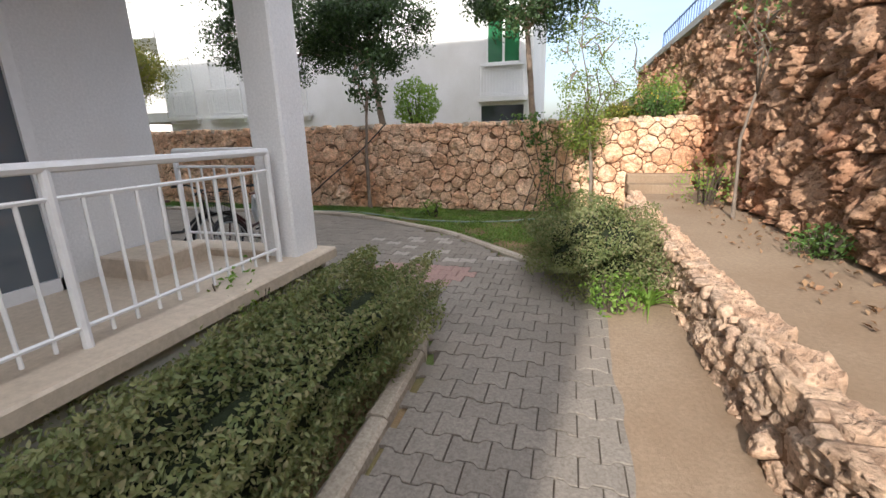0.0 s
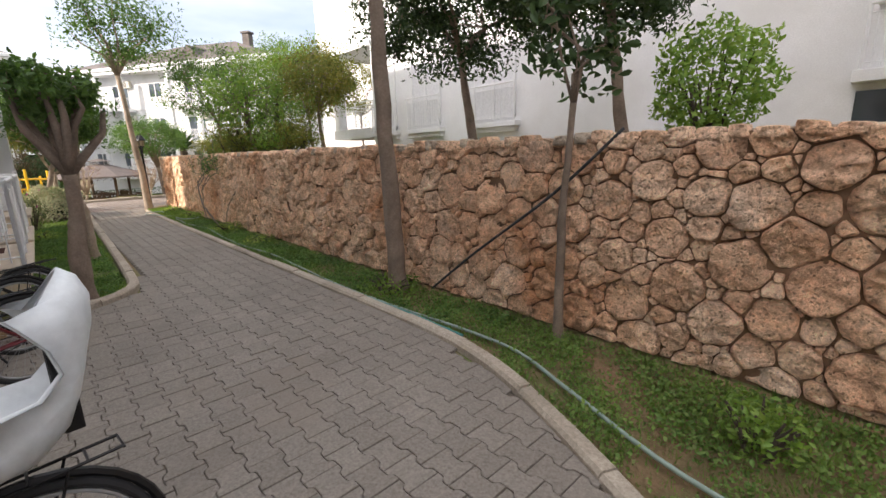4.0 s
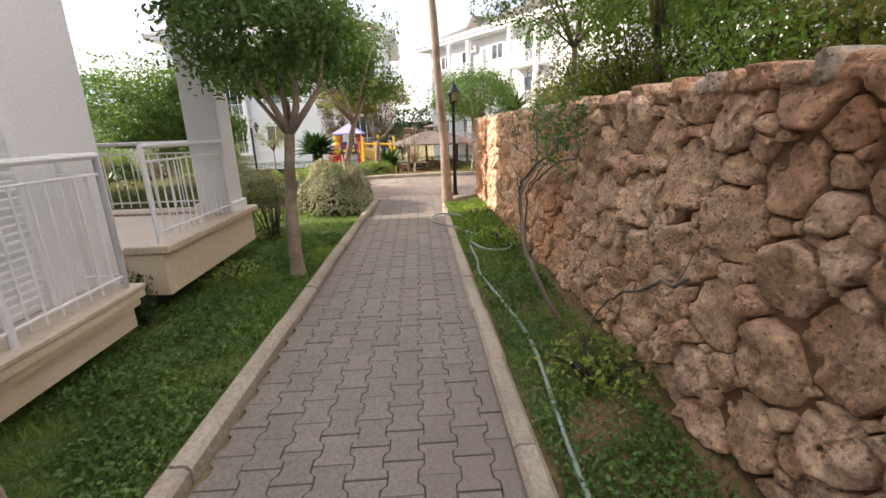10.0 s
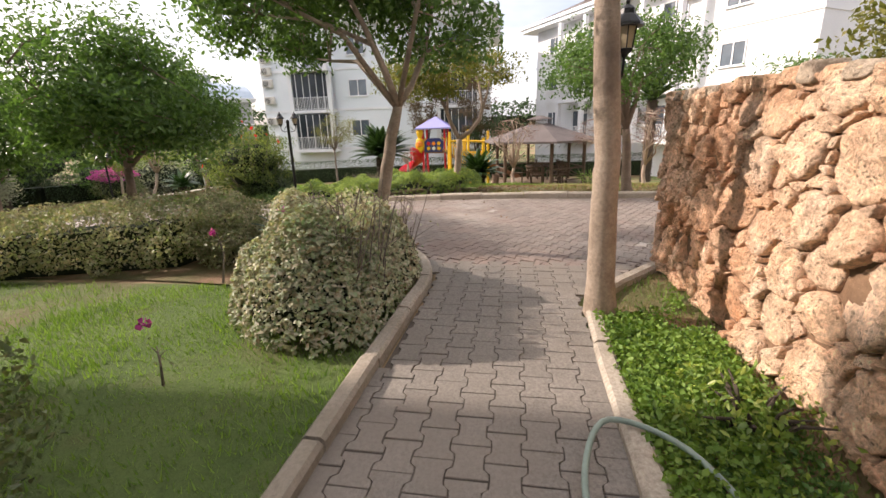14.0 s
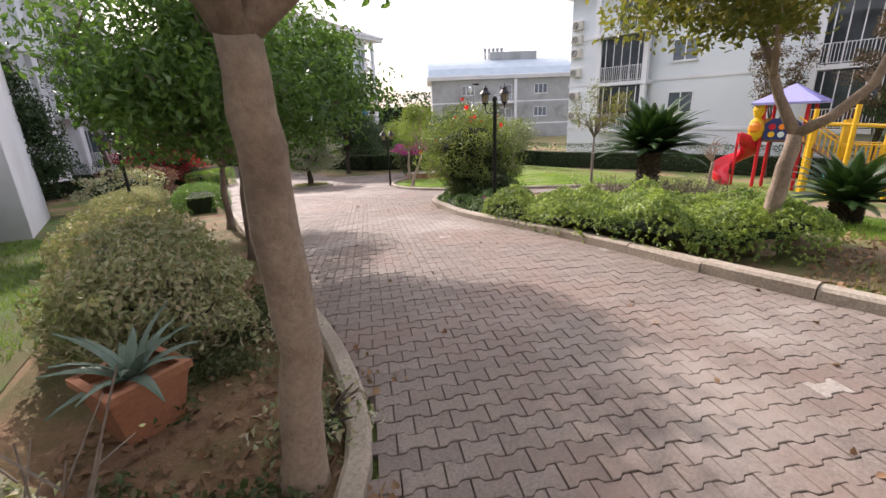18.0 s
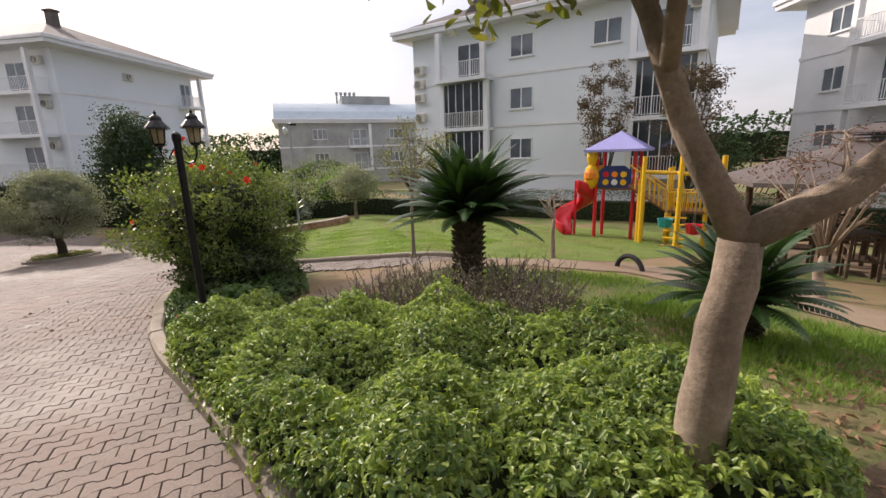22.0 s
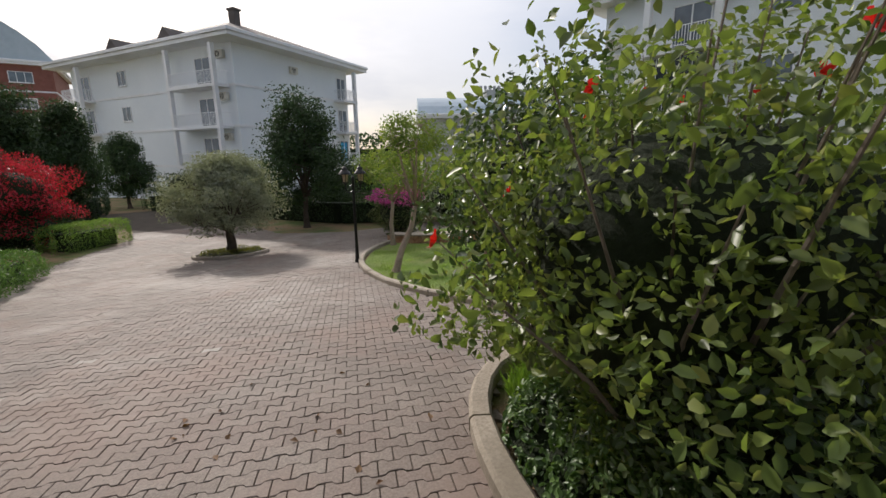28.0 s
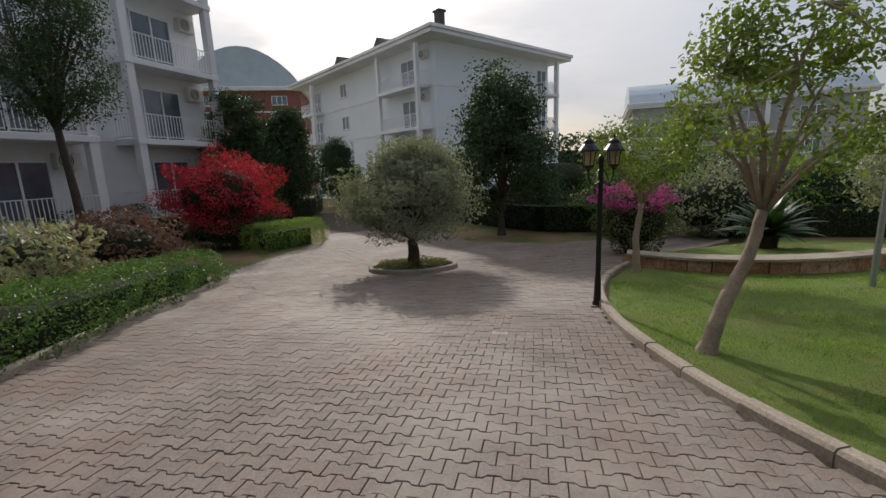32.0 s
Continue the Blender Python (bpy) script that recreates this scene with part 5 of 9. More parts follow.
def balcony(parent, m, w, d, h, column=(1,), door=True, gl=None, glazed=False, ac=False):
    """A balcony that juts out to local -y: slab, railing, corner columns, a door behind."""
    slab = part("balcony", Shape().box(-w / 2, -d, -0.22, w / 2, 0, 0, 0.02), M_WHITE, parent, m=m)
    for x in column:
        part("column", Shape().box(x * (w / 2 - 0.2) - 0.16, -d + 0.04, 0, x * (w / 2 - 0.2) + 0.16, -d + 0.36, h - 0.22, 0.015), M_WHITE, slab)
    bars = Shape()
    n = round(w / 0.14)
    for k in range(n + 1):
        x = -w / 2 + 0.05 + (w - 0.1) * k / n
        bars.box(x - 0.012, -d + 0.05, 0.05, x + 0.012, -d + 0.075, 0.95)
    for k in range(1, round(d / 0.16)):
        for s in (-1, 1):
            x = s * (w / 2 - 0.06)
            bars.box(x - 0.012, -d + 0.16 * k, 0.05, x + 0.012, -d + 0.16 * k + 0.025, 0.95)
    for z in (0.07, 0.93):
        bars.box(-w / 2 + 0.03, -d + 0.045, z, w / 2 - 0.03, -d + 0.08, z + 0.035)
        for s in (-1, 1):
            x = s * (w / 2 - 0.06)
            bars.box(x - 0.017, -d + 0.05, z, x + 0.017, 0, z + 0.035)
    tagged(part("railing", bars, M_METALWHITE, slab), kind="stuff")
    if glazed:
        g = part("glazing", Shape().box(-w / 2 + 0.1, -d + 0.14, 0.95, w / 2 - 0.1, -d + 0.16, h - 0.3), M_GLASS, slab, "dark enclosed balcony glazing")
        fr = Shape()
        for k in range(7):
            x = -w / 2 + 0.1 + (w - 0.2) * k / 6
            fr.box(x - 0.025, -d + 0.11, 0.02, x + 0.025, -d + 0.135, h - 0.3)
        part("frame", fr, M_METALWHITE, slab)
        part("lower_glazing", Shape().box(-w / 2 + 0.1, -d + 0.14, 0.02, w / 2 - 0.1, -d + 0.16, 0.94), M_GLASS, slab)
    if door:
        window(slab, pose(0.1, -0.04, 0.03), min(1.8, w * 0.6), 2.15, 2, gl or M_GLASSBLUE, sill=False)
    if ac:
        ac_unit(slab, pose(w / 2 - 0.5, -0.02, 1.9))
    return slab


def apartment(label, at, rz, w, d, floors, eave=1.0, body=None, fronts=(), sides=(), roof="tile", lift=0.0, name="apartment_building"):
    """An apartment house. Its front faces local -y, from x 0 to w; fronts and sides list what each facade carries, as (kind, x, floor, width)."""
    ob = thing(name, label, "building", at, rz)
    H = 3.0 * floors + lift
    part("wall", Shape().box(0, 0, -3, w, d, H), body or M_WHITE, ob)
    bandz = Shape()
    for k in range(1, floors):
        bandz.box(-0.05, -0.05, lift + 3 * k - 0.09, w + 0.05, d + 0.05, lift + 3 * k + 0.09)
    part("string_course", bandz, M_WHITE, ob)
    part("eave", Shape().box(-eave, -eave, H - 0.02, w + eave, d + eave, H + 0.26, 0.03), M_WHITE, ob)
    part("fascia", Shape().box(-eave - 0.12, -eave - 0.12, H + 0.26, w + eave + 0.12, d + eave + 0.12, H + 0.5, 0.04), M_WHITE, ob)
    x0, x1, y0, y1, z = -eave + 0.1, w + eave - 0.1, -eave + 0.1, d + eave - 0.1, H + 0.5
    rise = min(w, d) * 0.26
    if roof == "tile":
        cx0, cx1 = (w * 0.35, w * 0.65) if w > d else (w * 0.5 - 0.1, w * 0.5 + 0.1)
        r = Shape().add([(x0, y0, z), (x1, y0, z), (x1, y1, z), (x0, y1, z), (cx0, d / 2, z + rise), (cx1, d / 2, z + rise)], [(0, 1, 5, 4), (1, 2, 5), (2, 3, 4, 5), (3, 0, 4)])
        rf = part("roof", r, M_TILE, ob, "dark tiled hipped roof")
        for fx in (0.28, 0.62):
            dm = Shape().add([(w * fx - 1.6, d * 0.04, z + 0.1), (w * fx + 1.6, d * 0.04, z + 0.1), (w * fx, d * 0.04, z + 1.7), (w * fx - 1.6, d * 0.5, z + 0.3), (w * fx + 1.6, d * 0.5, z + 0.3), (w * fx, d * 0.5, z + 1.8)], [(0, 1, 2), (0, 2, 5, 3), (1, 4, 5, 2)])
            part("dormer", dm, M_TILE, rf)
        part("chimney", Shape().box(w * 0.75, d * 0.35, z + 0.3, w * 0.75 + 0.7, d * 0.35 + 0.6, z + rise + 0.1).box(w * 0.75 - 0.1, d * 0.35 - 0.1, z + rise + 0.1, w * 0.75 + 0.8, d * 0.35 + 0.7, z + rise + 0.25), M_TILE, rf)
    elif roof == "barrel":
        r, n = Shape(), 12
        pv = [(y0 + (y1 - y0) * i / n, z + rise * 0.8 * math.sin(math.pi * i / n) ** 0.7) for i in range(n + 1)]
        v = [(x0, y, h) for y, h in pv] + [(x1, y, h) for y, h in pv]
        r.add(v, [(i, n + 1 + i, n + 2 + i, i + 1) for i in range(n)] + [tuple(range(n + 1)), tuple(range(2 * n + 1, n, -1))])
        rf = part("roof", r, M_SHEET, ob, "pale blue barrel-shaped sheet roof")
        part("roof_house", Shape().box(w * 0.45, d * 0.3, z, w * 0.8, d * 0.7, z + rise * 1.05), M_GREYWALL, rf)
        for k in range(5):
            part("vent", Shape().lathe(w * 0.42 + k * 0.6, d * 0.4, [(0.12, z + rise * 0.6), (0.12, z + rise * 1.1), (0.2, z + rise * 1.15), (0.2, z + rise * 1.25)], 6), M_STEELGREY, rf)
    elif roof == "vault":
        r, n = Shape(), 12
        pv = [(x0 + (x1 - x0) * i / n, z + rise * 1.5 * math.sin(math.pi * i / n) ** 0.8) for i in range(n + 1)]
        v = [(x, y0, h) for x, h in pv] + [(x, y1, h) for x, h in pv]
        r.add(v, [(i, i + 1, n + 2 + i, n + 1 + i) for i in range(n)] + [tuple(range(n, -1, -1)), tuple(range(n + 1, 2 * n + 2))])
        part("roof", r, M_SHEET, ob, "blue-grey curved sheet roof")
    for face, items in ((0, fronts), (1, sides)):
        for kind, x, fl, ww in items:
            zz = lift + 3 * fl
            if face == 0:
                m = lambda z, y=0.0: pose(x, y, z)
            elif face == 1:
                m = lambda z, y=0.0: pose(w - y, x, z, 0, 0, 90)
            if kind == "win":
                window(ob, m(zz + 0.95, -0.02), ww, 1.25, 2 if ww < 1.8 else 3)
            elif kind == "shut":
                window(ob, m(zz + 0.2, -0.02), ww, 2.0, 2, M_SHUTTER)
            elif kind == "balc":
                balcony(ob, m(zz), ww, 1.3, 3.0, (-1, 1), ac=True)
            elif kind == "balc1":
                balcony(ob, m(zz), ww, 1.3, 3.0, (1,))
            elif kind == "glaz":
                balcony(ob, m(zz), ww, 0.9, 3.0, (-1, 1), glazed=True)
            elif kind == "ac":
                ac_unit(ob, m(zz + 1.6, -0.01))
            elif kind == "blue":
                part("awning", Shape().box(-0.5, -0.06, 0.1, 0.5, -0.02, 2.0), M_AWNING, ob, "bright blue cloth screen", m=m(zz))
    return ob


# the white building beside the path
house = thing("apartment_building", "white rendered apartment block beside the garden path", "building")
part("wall", Shape().box(1.25, 5.5, -0.1, 5.4, 15.5, 9.0), M_WHITE, house)
part("wall", Shape().box(5.4, 3.75, -0.1, 11.45, 15.5, 9.0), M_WHITE, house)
part("wall", Shape().box(11.45, 9.15, -1.2, 13.92, 12.36, 9.0), M_WHITE, house)
part("wall", Shape().box(11.45, 12.36, -1.5, 13.6, 15.5, 9.0), M_WHITE, house)
part("wall", Shape().box(5.4, 15.5, -3, 16.6, 23, 9.0), M_WHITE, house)
# unseen block added to cast shade on the start of the path
part("wall", Shape().box(-0.15, 9.6, -0.1, 1.25, 18.0, 7.6), M_WHITE, house)
# eaves out of view, added to carry the shade further over the lawn
part("eave", Shape().box(16.6, 15.0, 8.8, 17.4, 23.5, 9.05, 0.03), M_WHITE, house, "unseen white eave added to shade the lawn")
part("eave", Shape().box(16.0, 12.2, 8.8, 16.7, 15.0, 9.05, 0.03), M_WHITE, house, "unseen white eave added to shade the lawn")
part("upper_wall", Shape().box(11.45, 3.6, 3.06, 13.5, 5.3, 9.0), M_WHITE, house)
part("upper_wall", Shape().box(13.92, 12.6, 3.15, 16.0, 15.5, 9.0), M_WHITE, house)
# upper floor out of view, its height set for the shade on the path
part("upper_wall", Shape().box(-0.15, 5.2, 2.86, 1.25, 9.6, 7.6), M_WHITE, house)
part("roof", Shape().box(1.2, 3.4, 9.0, 17.1, 23.5, 9.3, 0.03), M_WHITE, house, "flat projecting white eave")
part("plinth", Shape().box(5.36, 3.72, -0.1, 11.46, 3.8, 0.36).box(5.34, 3.72, -0.1, 5.42, 5.0, 0.36), M_CREAM, house, "cream painted plinth")
for x0, x1 in ((6.88, 8.8), (9.15, 11.05)):
    sl = part("balcony", Shape().box(x0, 3.42, 0.3, x1, 3.76, 0.36, 0.01).box(x0 + 0.04, 3.46, 0.14, x1 - 0.04, 3.74, 0.3).box(x0 - 0.03, 3.39, 0.36, x1 + 0.03, 3.76, 0.42, 0.012), M_CREAM, house, "narrow cream window balcony")
    part("sill", Shape().box(x0 - 0.04, 3.38, 0.42, x1 + 0.04, 3.76, 0.45, 0.008), M_MARBLE, sl)
    railing(sl, (x0 + 0.06, 3.46), (x1 - 0.06, 3.46), 0.45, 1.38)
    railing(sl, (x0 + 0.06, 3.46), (x0 + 0.06, 3.75), 0.45, 1.38, posts=False)
    railing(sl, (x1 - 0.06, 3.46), (x1 - 0.06, 3.75), 0.45, 1.38, posts=False)
    xm, ww = (x0 + x1) / 2 - 0.1, x1 - x0 - 0.55
    sh = part("roller_shutter", Shape().box(xm - ww / 2 - 0.06, 3.71, 0.45, xm - ww / 2, 3.76, 2.5).box(xm + ww / 2, 3.71, 0.45, xm + ww / 2 + 0.06, 3.76, 2.5).box(xm - ww / 2 - 0.06, 3.68, 2.4, xm + ww / 2 + 0.06, 3.76, 2.6, 0.01), M_METALWHITE, house, "closed white roller shutter")
    for k in range(38):
        z = 0.46 + 0.051 * k
        part("slat", Shape().add([(xm - ww / 2, 3.735, z), (xm + ww / 2, 3.735, z), (xm + ww / 2, 3.728, z + 0.036), (xm - ww / 2, 3.728, z + 0.036), (xm + ww / 2, 3.742, z + 0.05), (xm - ww / 2, 3.742, z + 0.05)], [(0, 1, 2, 3), (3, 2, 4, 5)]), M_SHUTTER, sh)
# corner balcony
cb = part("balcony", Shape().box(11.48, 3.45, 0.2, 13.45, 5.35, 0.56, 0.01), M_CREAM, house, "cream corner balcony raised over a dark gap")
part("sill", Shape().box(11.46, 3.39, 0.57, 13.5, 3.75, 0.63, 0.01).box(13.15, 3.75, 0.57, 13.5, 5.3, 0.63, 0.01), M_MARBLE, cb)
part("floor", Shape().box(11.5, 3.75, 0.56, 13.15, 5.3, 0.6), M_MARBLE, cb)
part("column", Shape().box(13.0, 3.5, 0.63, 13.36, 3.86, 3.0, 0.012).box(12.97, 3.47, 0.63, 13.39, 3.89, 0.74, 0.01), M_WHITE, cb, "square white corner column")
part("ceiling", Shape().box(11.45, 3.45, 3.0, 13.55, 5.35, 3.06), M_CREAM, house, "cream balcony soffit")
railing(cb, (11.55, 3.5), (12.98, 3.5), 0.63, 1.42)
railing(cb, (13.4, 3.9), (13.4, 5.3), 0.63, 1.42)
# end balcony over the lawn
eb = part("balcony", Shape().box(13.6, 12.4, -0.24, 16.15, 15.45, 0.34, 0.01), M_WHITE, house, "white end balcony raised over a dark gap")
part("coping", Shape().box(13.6, 12.34, 0.34, 16.21, 15.5, 0.4, 0.01), M_WHITE, eb)
part("floor", Shape().box(13.62, 12.75, 0.4, 15.7, 15.45, 0.42), M_MARBLE, eb)
part("column", Shape().box(15.5, 12.45, 0.4, 16.13, 12.95, 2.9, 0.012), M_WHITE, eb, "broad white corner pier")
part("column", Shape().box(15.55, 15.0, 0.4, 15.98, 15.45, 2.9, 0.012), M_WHITE, eb)
part("ceiling", Shape().box(13.6, 12.36, 2.9, 16.21, 15.5, 3.15, 0.01), M_CREAM, house, "cream balcony soffit")
soffit_lamp = part("ceiling_lamp", Shape().lathe(14.9, 13.6, [(0.05, 2.9), (0.14, 2.87), (0.15, 2.83), (0.09, 2.79), (0.01, 2.78)], 14), M_SEAT, house, "round frosted soffit lamp")
railing(eb, (13.98, 12.5), (15.48, 12.5), 0.4, 1.4, step=0.13)
railing(eb, (15.93, 13.0), (15.93, 15.0), 0.4, 1.4, step=0.13)
window(house, pose(13.62, 13.9, 0.42, 0, 0, 90), 2.0, 2.2, 2, M_GLASSBLUE, sill=False)
cur = Shape()
for k in range(11):
    y = 12.95 + 0.17 * k
    cur.tube([(13.72, y, 0.5), (13.74, y + 0.01, 1.6), (13.71, y, 2.62)], [0.05, 0.06, 0.045], 6)
part("curtain", cur, M_CREAM, house, "pale beige outdoor curtain", smooth=True)
part("drain_pipe", Shape().tube([(13.98, 12.28, 8.9), (13.98, 12.28, -0.5), (14.02, 12.22, -0.66), (14.14, 12.16, -0.72)], 0.05, 8), M_METALWHITE, house, "white plastic drain pipe")
part("shutter_rail", Shape().box(13.92, 9.6, 2.2, 13.97, 10.3, 2.23).box(13.92, 9.9, 2.5, 13.97, 10.7, 2.53).box(13.92, 11.2, 1.0, 13.97, 11.8, 1.03), M_GREYWALL, house)
part("wall_rail", Shape().box(12.4, 9.1, 1.1, 12.9, 9.15, 1.13), M_GREYWALL, house)
for z in (3.4, 6.4):
    window(house, pose(7.4, 3.73, z), 1.8, 2.0, 2, M_SHUTTER)
    window(house, pose(10.1, 3.73, z), 1.6, 2.0, 2, M_SHUTTER)
# start balcony
sb = part("balcony", Shape().box(-0.02, 5.32, -0.1, 1.25, 9.6, 0.58), M_DUSTY, house, "balcony base in grey-white render")
part("sill", Shape().box(-0.09, 5.25, 0.58, 0.24, 9.6, 0.66, 0.012), M_MARBLE, sb, "beige marble coping")
part("sill", Shape().box(0.24, 5.25, 0.58, 1.25, 5.5, 0.66, 0.012), M_MARBLE, sb, "beige marble coping")
part("floor", Shape().box(0.24, 5.5, 0.56, 1.25, 9.6, 0.6), M_MARBLE, sb, "beige stone balcony floor")
part("column", Shape().box(0.03, 5.32, 0.66, 0.29, 5.6, 2.85, 0.015), M_WHITE, sb, "square white corner column")
part("ceiling", Shape().box(-0.15, 5.2, 2.8, 1.25, 9.6, 2.86), M_WHITE, house)
railing(sb, (0.1, 5.7), (0.1, 9.5), 0.66, 1.4, step=0.115, r=0.009, top=0.023)
railing(sb, (0.36, 5.38), (1.2, 5.38), 0.66, 1.4, step=0.115, r=0.009, top=0.023)
dr = part("sliding_door", Shape().box(1.19, 6.3, 0.6, 1.25, 6.36, 2.5).box(1.19, 7.7, 0.6, 1.25, 7.77, 2.5).box(1.19, 6.3, 2.44, 1.25, 7.77, 2.5).box(1.19, 6.3, 0.6, 1.25, 7.77, 0.68).box(1.19, 7.0, 0.6, 1.25, 7.07, 2.5), M_METALWHITE, house, "white framed sliding glass door")
part("pane", Shape().box(1.21, 6.36, 0.68, 1.22, 7.0, 2.44), M_GLASSBLUE, dr)
part("pane", Shape().box(1.21, 7.07, 0.68, 1.22, 7.7, 2.44), M_GLASSBLUE, dr)
part("step", Shape().box(0.8, 5.6, 0.6, 1.23, 6.1, 0.74, 0.01), M_MARBLE, house, "low stone step")

# the white building above the stone wall
north = thing("apartment_building", "white apartment block standing above the stone wall", "building", (0, 0, 1.55))
nb = Shape()
nb.box(-0.65, -12, 0.0, 13.2, -5.72, 9.0)
part("wall", nb, M_WHITE, north)
part("eave", Shape().box(-1.3, -12.5, 9.0, 16.5, -5.0, 9.3, 0.03), M_WHITE, north)
gw = window(north, pose(0.23, -5.7, 1.9, 0, 0, 180), 1.05, 1.6, 2, M_GLASSGREEN)
bl = part("balcony", Shape().box(-0.5, -5.75, 0.82, 0.95, -5.35, 0.98, 0.01), M_WHITE, north)
railing(bl, (-0.42, -5.4), (0.87, -5.4), 0.98, 1.82, step=0.09)
part("basement_vent", Shape().box(-0.4, -5.73, 0.25, 0.9, -5.7, 0.72), M_GLASS, north, "dark basement opening")
for x0, x1 in ((6.9, 8.6), (9.6, 11.2), (11.7, 13.1)):
    sl = part("sill", Shape().box(x0, -5.74, 0.62, x1, -5.5, 0.74, 0.01).box(x0 + 0.06, -5.74, 0.5, x1 - 0.06, -5.58, 0.62, 0.01), M_WHITE, north)
    window(north, pose((x0 + x1) / 2, -5.7, 0.85, 0, 0, 180), x1 - x0 - 0.3, 2.0, 2, M_SHUTTER, sill=False)
    railing(sl, (x0 + 0.08, -5.54), (x1 - 0.08, -5.54), 0.74, 1.65, step=0.1)
nbal = part("balcony", Shape().box(13.2, -8.5, 0.6, 15.8, -5.6, 0.95, 0.01), M_WHITE, north, "open corner balcony with square column")
part("column", Shape().box(15.4, -5.98, 0.95, 15.75, -5.64, 3.6, 0.012), M_WHITE, nbal)
part("upper_floor", Shape().box(13.2, -8.5, 3.6, 15.8, -5.6, 3.95, 0.01).box(13.2, -8.5, 3.95, 15.8, -8.0, 9.0), M_WHITE, nbal)
railing(nbal, (13.2, -5.68), (15.4, -5.68), 0.95, 1.85, step=0.11)
railing(nbal, (15.72, -8.4), (15.72, -6.0), 0.95, 1.85, step=0.11)
for x0 in (1.6, 4.2):
    window(north, pose(x0, -5.7, 4.3, 0, 0, 180), 1.3, 1.3, 2, M_SHUTTER)

# the houses round the garden
apartment("white four-storey apartment block behind the playground hedge", (47.3, 21.6, -4.0), -90, 17.7, 12, 4, eave=1.0, body=M_BLUEWHITE, lift=1.0,
          fronts=[("balc", 4.4, 3, 3.6), ("glaz", 4.4, 2, 3.6), ("glaz", 4.4, 1, 3.6), ("win", 8.05, 3, 1.5), ("win", 8.05, 2, 1.5), ("win", 8.05, 1, 1.5), ("win", 12.95, 3, 1.5),
                  ("balc", 16.0, 3, 3.4), ("glaz", 16.0, 2, 3.4), ("glaz", 16.0, 1, 3.4)])
side = thing("air_conditioner_stack", "column of outdoor air-conditioning units on the corner of the house", "air conditioner", (47.28, 21.0, 0))
for z in (0.6, 2.0, 3.6, 4.9, 5.8, 6.7):
    ac_unit(side, pose(0, 0, z, 0, 0, -90))
apartment("white apartment block with dark hipped roof below the drive", (25.6, 64.3, -4.0), -67.4, 22.0, 13.5, 4, eave=1.5, body=M_BLUEWHITE, lift=1.6,
          fronts=[("win", 8.0, f, 1.3) for f in (1, 2, 3)] + [("balc", 18.6, f, 5.6) for f in (1, 2, 3)] + [("balc1", 2.0, 3, 3.0), ("balc1", 2.0, 2, 3.0)],
          sides=[("ac", 6.0, 3, 1), ("ac", 6.0, 2, 1), ("shut", 8.6, 1, 1.1), ("shut", 11.0, 1, 1.1), ("shut", 8.6, 0, 1.1), ("balc1", 12.4, 1, 2.2), ("balc1", 12.4, 2, 2.2), ("balc1", 12.4, 3, 2.2), ("blue", 12.4, 1, 1)])
apartment("white apartment block with deep open balconies", (13.5, 27.7, -4.0), 54, 11.0, 12, 6, eave=1.0, lift=0.1,
          fronts=[("balc", 8.6, f, 4.4) for f in range(1, 6)] + [("balc", 3.0, f, 4.0) for f in range(1, 6)],
          sides=[("win", 3.0, f, 1.4) for f in range(1, 6)])
apartment("white apartment block beyond the pergola", (56.0, -0.5, -3.0), 212.8, 22.0, 12, 4, eave=1.1, lift=0.2,
          fronts=[("win", 2.5, f, 1.4) for f in (1, 2, 3)] + [("balc", 6.0, f, 3.2) for f in (1, 2, 3)] + [("win", 10, f, 1.4) for f in (1, 2, 3)] + [("balc", 14, f, 3.2) for f in (1, 2, 3)] + [("win", 18, f, 1.4) for f in (1, 2, 3)])
apartment("grey building with a curved sheet-metal roof", (57.0, 50.0, -6.0), -38, 19.0, 12, 3, eave=0.5, body=M_GREYWALL, roof="barrel", lift=2.6,
          fronts=[("win", 5.0, f, 1.8) for f in (1, 2)] + [("balc1", 10.0, f, 3.0) for f in (1, 2)] + [("win", 15.0, f, 1.8) for f in (1, 2)])
apartment("red and grey apartment house with a vaulted roof", (9.0, 84.0, -3.0), -8, 16.0, 14, 5, eave=0.5, body=M_BRICK, roof="vault", lift=0.5,
          fronts=[("win", x, f, 2.2) for x in (3.0, 8.0, 13.0) for f in (1, 2, 3, 4)])
apartment("white apartment block at the upper end of the drive", (30.0, -36.0, -0.5), 100, 26.0, 10, 4, eave=1.0, fronts=[("win", x, f, 1.4) for x in (3, 8, 13, 18, 23) for f in range(4)])


# ---- planting, along the walk ----
UPZ = 1.6
bush("clipped box hedge bush beside the balcony railing", (-0.45, 6.45), (0.44, 1.35, 0.62), 60000, 0.03, L_BROWNHEDGE, 21, 3.0, category="hedge", name="hedge", fine=True, lumps=0.2)
bush("rounded clipped bush at the corner of the lawn", (-2.06, 3.75), (0.58, 0.68, 0.78), 26000, 0.03, L_BROWNHEDGE, 22, 2.6, fine=True, lumps=0.2)
tree("slim street tree with a pale grey trunk by the wall", (4.1, 0.34), [(0, 0, 0), (-0.05, 0.06, 1.0), (-0.1, 0.15, 2.05), (-0.14, 0.2, 3.6)], [(-0.1, 0.0, 4.6, 1.3, 1.2, 0.8)], 5000, 0.09, L_DARK, M_BARK, 36, 0.3, 7, 31, 0.105)
